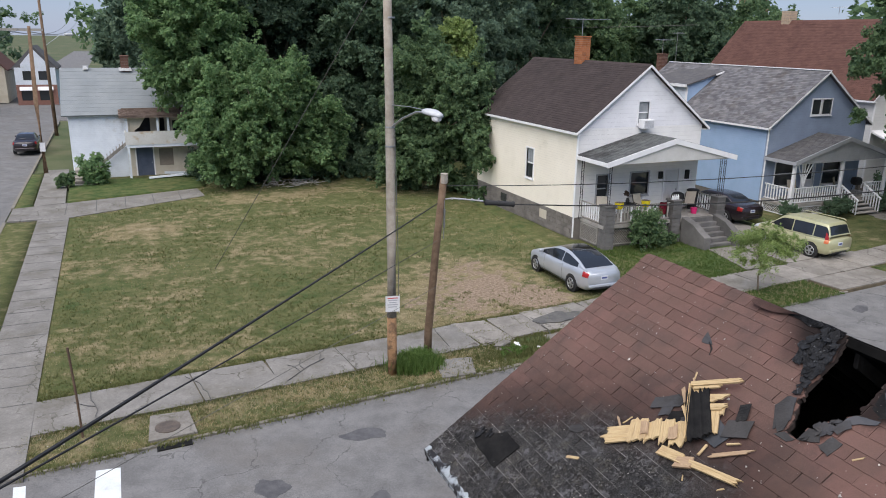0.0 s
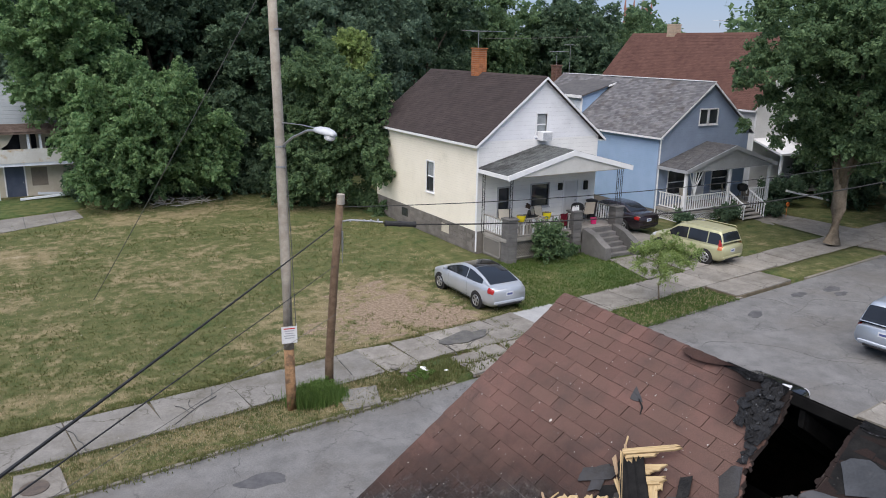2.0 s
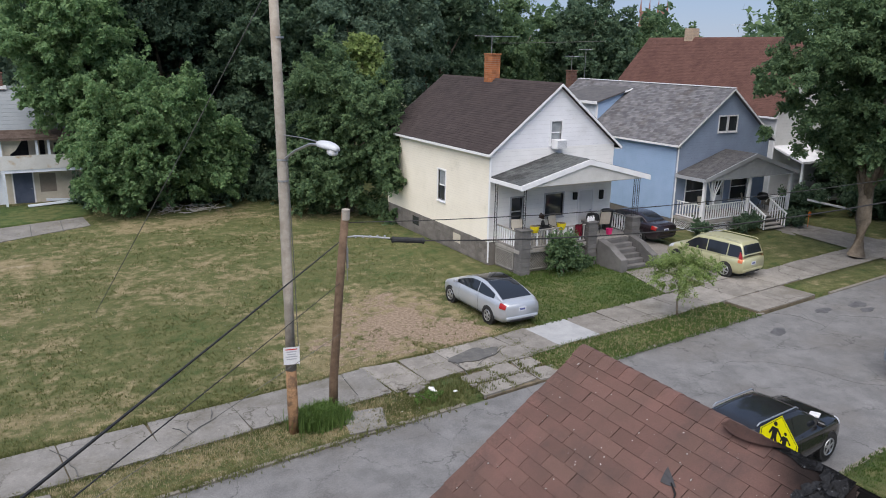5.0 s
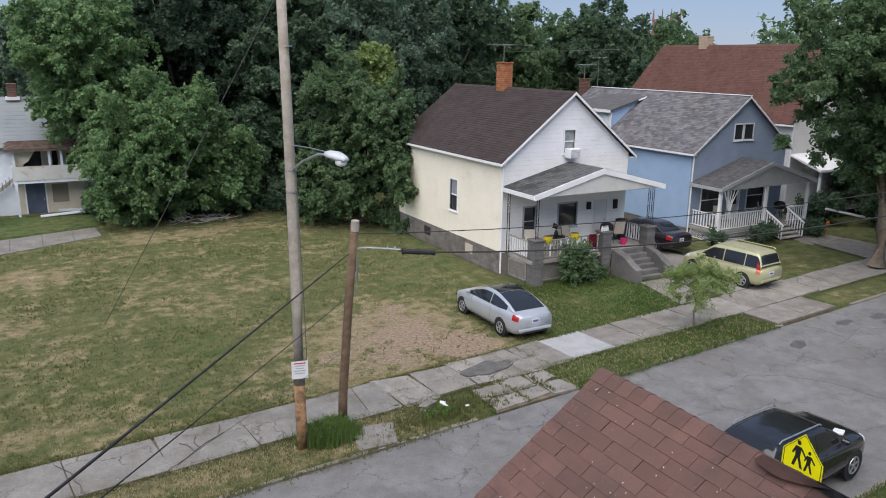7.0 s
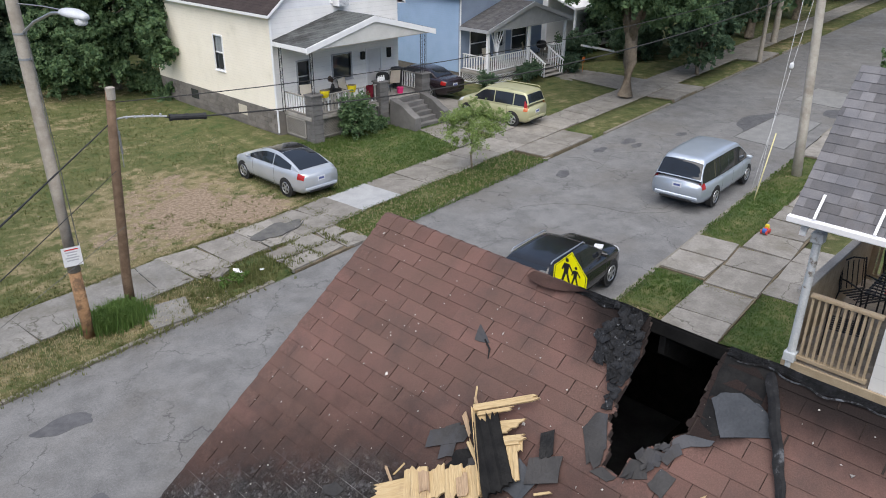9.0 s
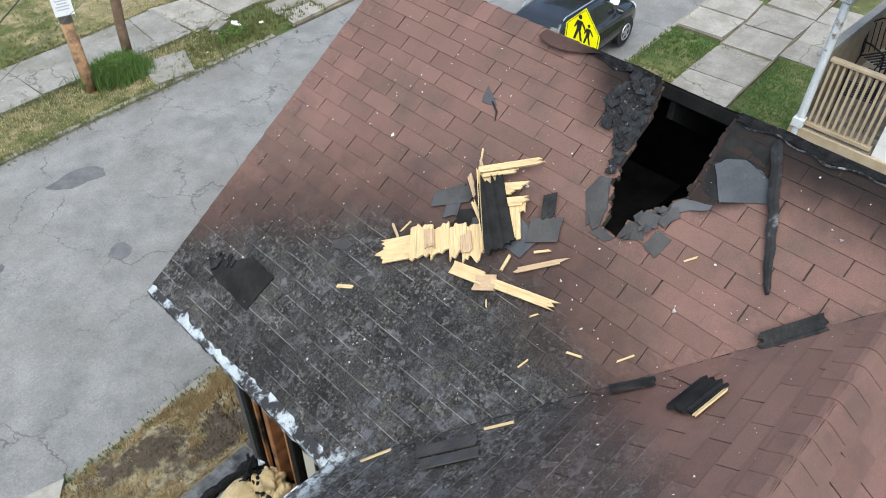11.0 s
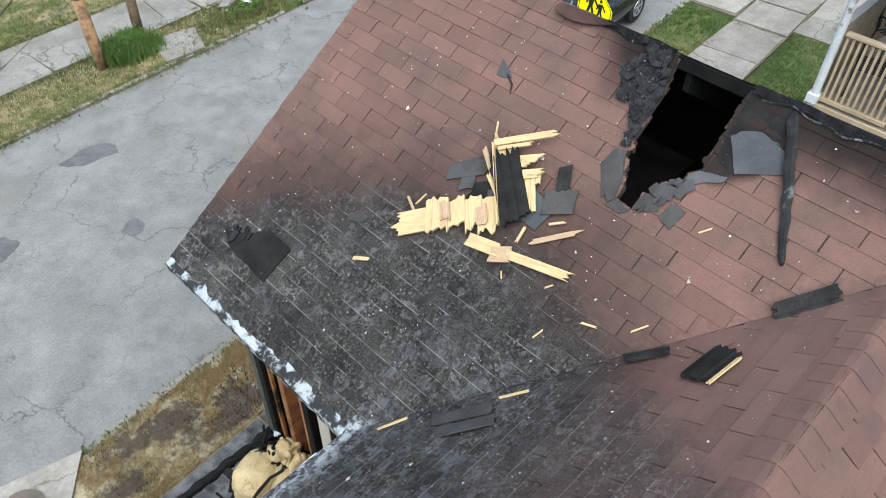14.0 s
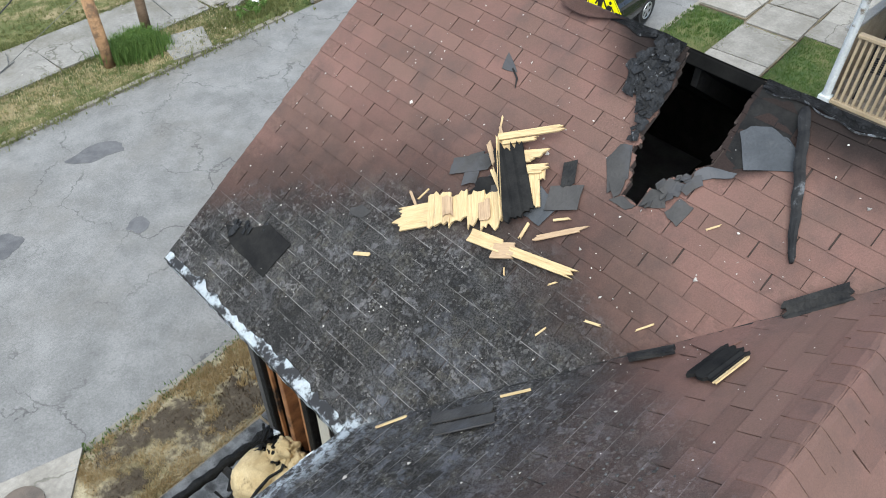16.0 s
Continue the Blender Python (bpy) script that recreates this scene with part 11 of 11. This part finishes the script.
for i, (x, y, w, h, mt) in enumerate(((-16.4, 115, 7, 4.4, OLD_TAN), (-34, 118, 9, 7, SIDE_PLAIN), (108, 8, 9, 5, SIDE_PLAIN), (130, 10, 9, 5.5, SIDE_BLUE), (78, 38, 9, 6, SIDE_PLAIN), (96, 42, 9, 6, OLD_TAN))):
    hs = thing("far_house", (x, y, 0), "distant pale house with a dark gabled roof", "house", "far houses")
    bm = BM()
    box(bm, x - w / 2, x + w / 2, y, y + 12, 0, h)
    prism(bm, [(x - w / 2, h), (x + w / 2, h), (x, h + 3.6)], "y", y, y + 12)
    part("wall", bm, mt, hs)
    for s in (-1, 1):
        bm = BM()
        prism(bm, [(x + s * (w / 2 + 0.4), h - 0.3), (x, h + 3.75), (x, h + 3.9), (x + s * (w / 2 + 0.4), h - 0.1)][::s], "y", y - 0.4, y + 12.4)
        part("roof", bm, ROOF_RED if i % 2 == 0 else ROOF_BROWN, hs)
    for k in range(2):
        for z in (1.2, 3.6):
            bm = BM()
            box(bm, x - 2.6 + 3.4 * k, x - 1.4 + 3.4 * k, y - 0.04, y + 0.02, z, z + 1.4)
            part("window", bm, PANE, hs)

# ---- shingles of the burnt roof, piece by piece ----
TAB_W, TAB_E = 0.3165, 0.1255


def tab_block(x0, x1, y0, y1, lift=0.010):
    """Corners and faces of a piece of a tab, x along the course and y up the slope; the lower edge stands proud."""
    top = TAB_E * 1.12
    ys = [y0, y1] if y0 > 0 else [y0, min(0.010, y1 * 0.5), y1]

    def z(y):
        return lift + (0.003 - lift) * y / top
    vs = [(x, y, z(y)) for y in ys for x in (x0, x1)] + [(x, y, -0.002) for y in (ys[0], ys[-1]) for x in (x0, x1)]
    n = len(ys) * 2
    fs = [(i, i + 1, i + 3, i + 2) for i in range(0, n - 2, 2)] + [(n, n + 1, 1, 0), (n + 2, n - 2, n - 1, n + 3)]
    fs += [(n + 2, n, 0, n - 2) if n == 4 else (n + 2, n, 0, 2, 4), (n + 1, n + 3, n - 1, 1) if n == 4 else (n + 1, n + 3, 5, 3, 1)]
    rim = [1.0 if y < 0.002 and y0 == 0 else 0.0 for y in ys for _ in (0, 1)] + [1.0 if y0 == 0 else 0.0] * 2 + [0.0] * 2
    return vs, fs, rim


def tab_object_mesh(vs, fs, rim):
    me = bpy.data.meshes.new("shingle")
    me.from_pydata([Vector(v) for v in vs], [], fs)
    me.attributes.new("rim", "FLOAT", "POINT").data.foreach_set("value", rim)
    me.materials.append(BURNT)
    return me


GAP = 0.0028
FULL = tab_block(GAP, TAB_W - GAP, 0.0, TAB_E * 1.12)
TAB = tab_object_mesh(*FULL)


def lay(origin, U, V, ulen, vlen, keep, owner, near, seed):
    """Courses of tabs from the eave up. Whole ones that pass near() are pieces of their own; cut ones and the rest are joined."""
    rg = random.Random(seed)
    N = U.cross(V)
    rot = Matrix(((U.x, V.x, N.x, 0), (U.y, V.y, N.y, 0), (U.z, V.z, N.z, 0), (0, 0, 0, 1)))
    vs, fs, rims = [], [], []
    n = 0

    def add(m, block):
        i0 = len(vs)
        vs.extend(m @ Vector(v) for v in block[0])
        fs.extend([i0 + i for i in f] for f in block[1])
        rims.extend(block[2])
    for r in range(int(vlen / TAB_E) + 1):
        off = (r % 2) * TAB_W * 0.5
        for k in range(-1, int(ulen / TAB_W) + 1):
            u0, v0 = k * TAB_W + off, r * TAB_E
            m = Matrix.Translation(origin + U * (u0 + rg.uniform(-0.004, 0.004)) + V * (v0 + rg.uniform(-0.003, 0.003)) + N * 0.002)
            m = m @ rot @ Matrix.Rotation(rg.uniform(-0.006, 0.006), 4, "Z") @ Matrix.Rotation(rg.uniform(0, 0.02), 4, "X")
            test = [keep(m @ Vector((TAB_W * a, TAB_E * b, 0))) for a in (0.0, 0.25, 0.5, 0.75, 1.0) for b in (0.0, 0.5, 1.0)]
            if not any(test):
                continue
            if not all(test):
                hole = (m.translation.x - 5.0) ** 2 + (m.translation.y - 3.85) ** 2 < 0.6
                ni, nj = (32, 12) if hole else (12, 5)
                for i in range(ni):
                    for j in range(nj):
                        x0, x1 = GAP + (TAB_W - 2 * GAP) * i / ni, GAP + (TAB_W - 2 * GAP) * (i + 1) / ni
                        y0, y1 = TAB_E * 1.04 * j / nj, TAB_E * 1.04 * (j + 1) / nj
                        if keep(m @ Vector(((x0 + x1) / 2, (y0 + y1) / 2, 0))):
                            add(m, tab_block(x0, x1, y0, y1))
            elif near(m @ Vector((TAB_W / 2, TAB_E / 2, 0))) and n < 300:
                ob = new("shingle", TAB)
                ob.matrix_basis = m
                hang(ob, owner)
                n += 1
            else:
                add(m, FULL)
    rest = hang(new("shingles", tab_object_mesh(vs, fs, rims)), owner)
    rest.data.name = "shingles"
    tagged(rest, kind="stuff")


UA, VA = Vector((0, -1, 0)), Vector((AX_R - AX_E, 0, AZ_R - AZ_E)).normalized()
LA = math.hypot(AX_R - AX_E, AZ_R - AZ_E)
def keep_front(c):
    return AX_E - 0.03 < c.x < AX_R - 0.01 and c.y < AY + 0.01 and (c.y > valley_y(c.x) - 0.10 or c.y < 2 * BY_R - valley_y(c.x) + 0.10) and not inside(HOLE, c.x + 0.03 * wob(c.x, c.y, 16), c.y + 0.03 * wob(c.x, c.y, 16, 3))


lay(PA(2.646, AY + 0.004), UA, VA, 12.5, LA + 0.1, keep_front, burnt_roof, lambda c: c.y > 3.0 and c.x > 3.3, 3)
VB = Vector((0, BY_R - BY_E, BZ_R - AZ_E)).normalized()
LB = math.hypot(BY_E - BY_R, BZ_R - AZ_E)
UB = VB.cross(NB)
lay(PB(-4.0, BY_E) if UB.x > 0 else PB(4.95, BY_E), UB, VB, 9.0, LB, lambda c: -4.0 < c.x < 4.9 and c.y > BY_R + 0.01 and (c.y < valley_y(c.x) + 0.10 or c.x < AX_E) and c.y < BY_E, side_roof, lambda c: c.x > 2.6, 4)
NF = Vector((0, -KB, 1)).normalized()
VF = Vector((0, BY_E - BY_R, BZ_R - AZ_E)).normalized()
UF = VF.cross(NF)
lay(Vector((-4.0 if UF.x > 0 else 4.95, 2 * BY_R - BY_E, AZ_E)), UF, VF, 9.0, LB, lambda c: -4.0 < c.x < 4.9 and 0.0 < c.y < BY_R - 0.01 and (2 * BY_R - c.y < valley_y(c.x) + 0.10 or c.x < AX_E), side_roof, lambda c: False, 5)


def caps(owner, y0, y1, fn, n):
    """Bent ridge cap pieces; fn(s, d, h) gives a point s along the ridge, d down either slope and h above."""
    ds = (-0.15, -0.09, -0.045, -0.015, 0.015, 0.045, 0.09, 0.15)
    for i in range(n):
        a, b = y0 + (y1 - y0) * i / n, y0 + (y1 - y0) * (i + 1.1) / n
        bm = BM()
        rings = []
        for s, h in ((a, 0.021), (b, 0.014)):
            up = [bm.verts.new(fn(s, d, h)) for d in ds]
            dn = [bm.verts.new(fn(s, d, h - 0.010)) for d in reversed(ds)]
            rings.append(up + dn)
        m = len(rings[0])
        for k in range(m):
            bm.faces.new((rings[0][k], rings[0][(k + 1) % m], rings[1][(k + 1) % m], rings[1][k]))
        for k in range(len(ds) - 1):
            for q in rings:
                bm.faces.new((q[k], q[k + 1], q[m - 2 - k], q[m - 1 - k]))
        part("ridge_cap", bm, BURNT, owner)


def drop(d, k):
    return k * 0.82 * (abs(d) - 0.012 * math.exp(-(d / 0.04) ** 2) + 0.012 * 0)


caps(burnt_roof, 4.62, AY, lambda s, d, h: Vector((AX_R + d * 0.82, s, AZ_R - drop(max(abs(d), 0.03), KA) + h)), 14)
caps(side_roof, -3.9, 4.80, lambda s, d, h: Vector((s, BY_R + d * 0.82, BZ_R - drop(max(abs(d), 0.03), KB) + h)), 62)
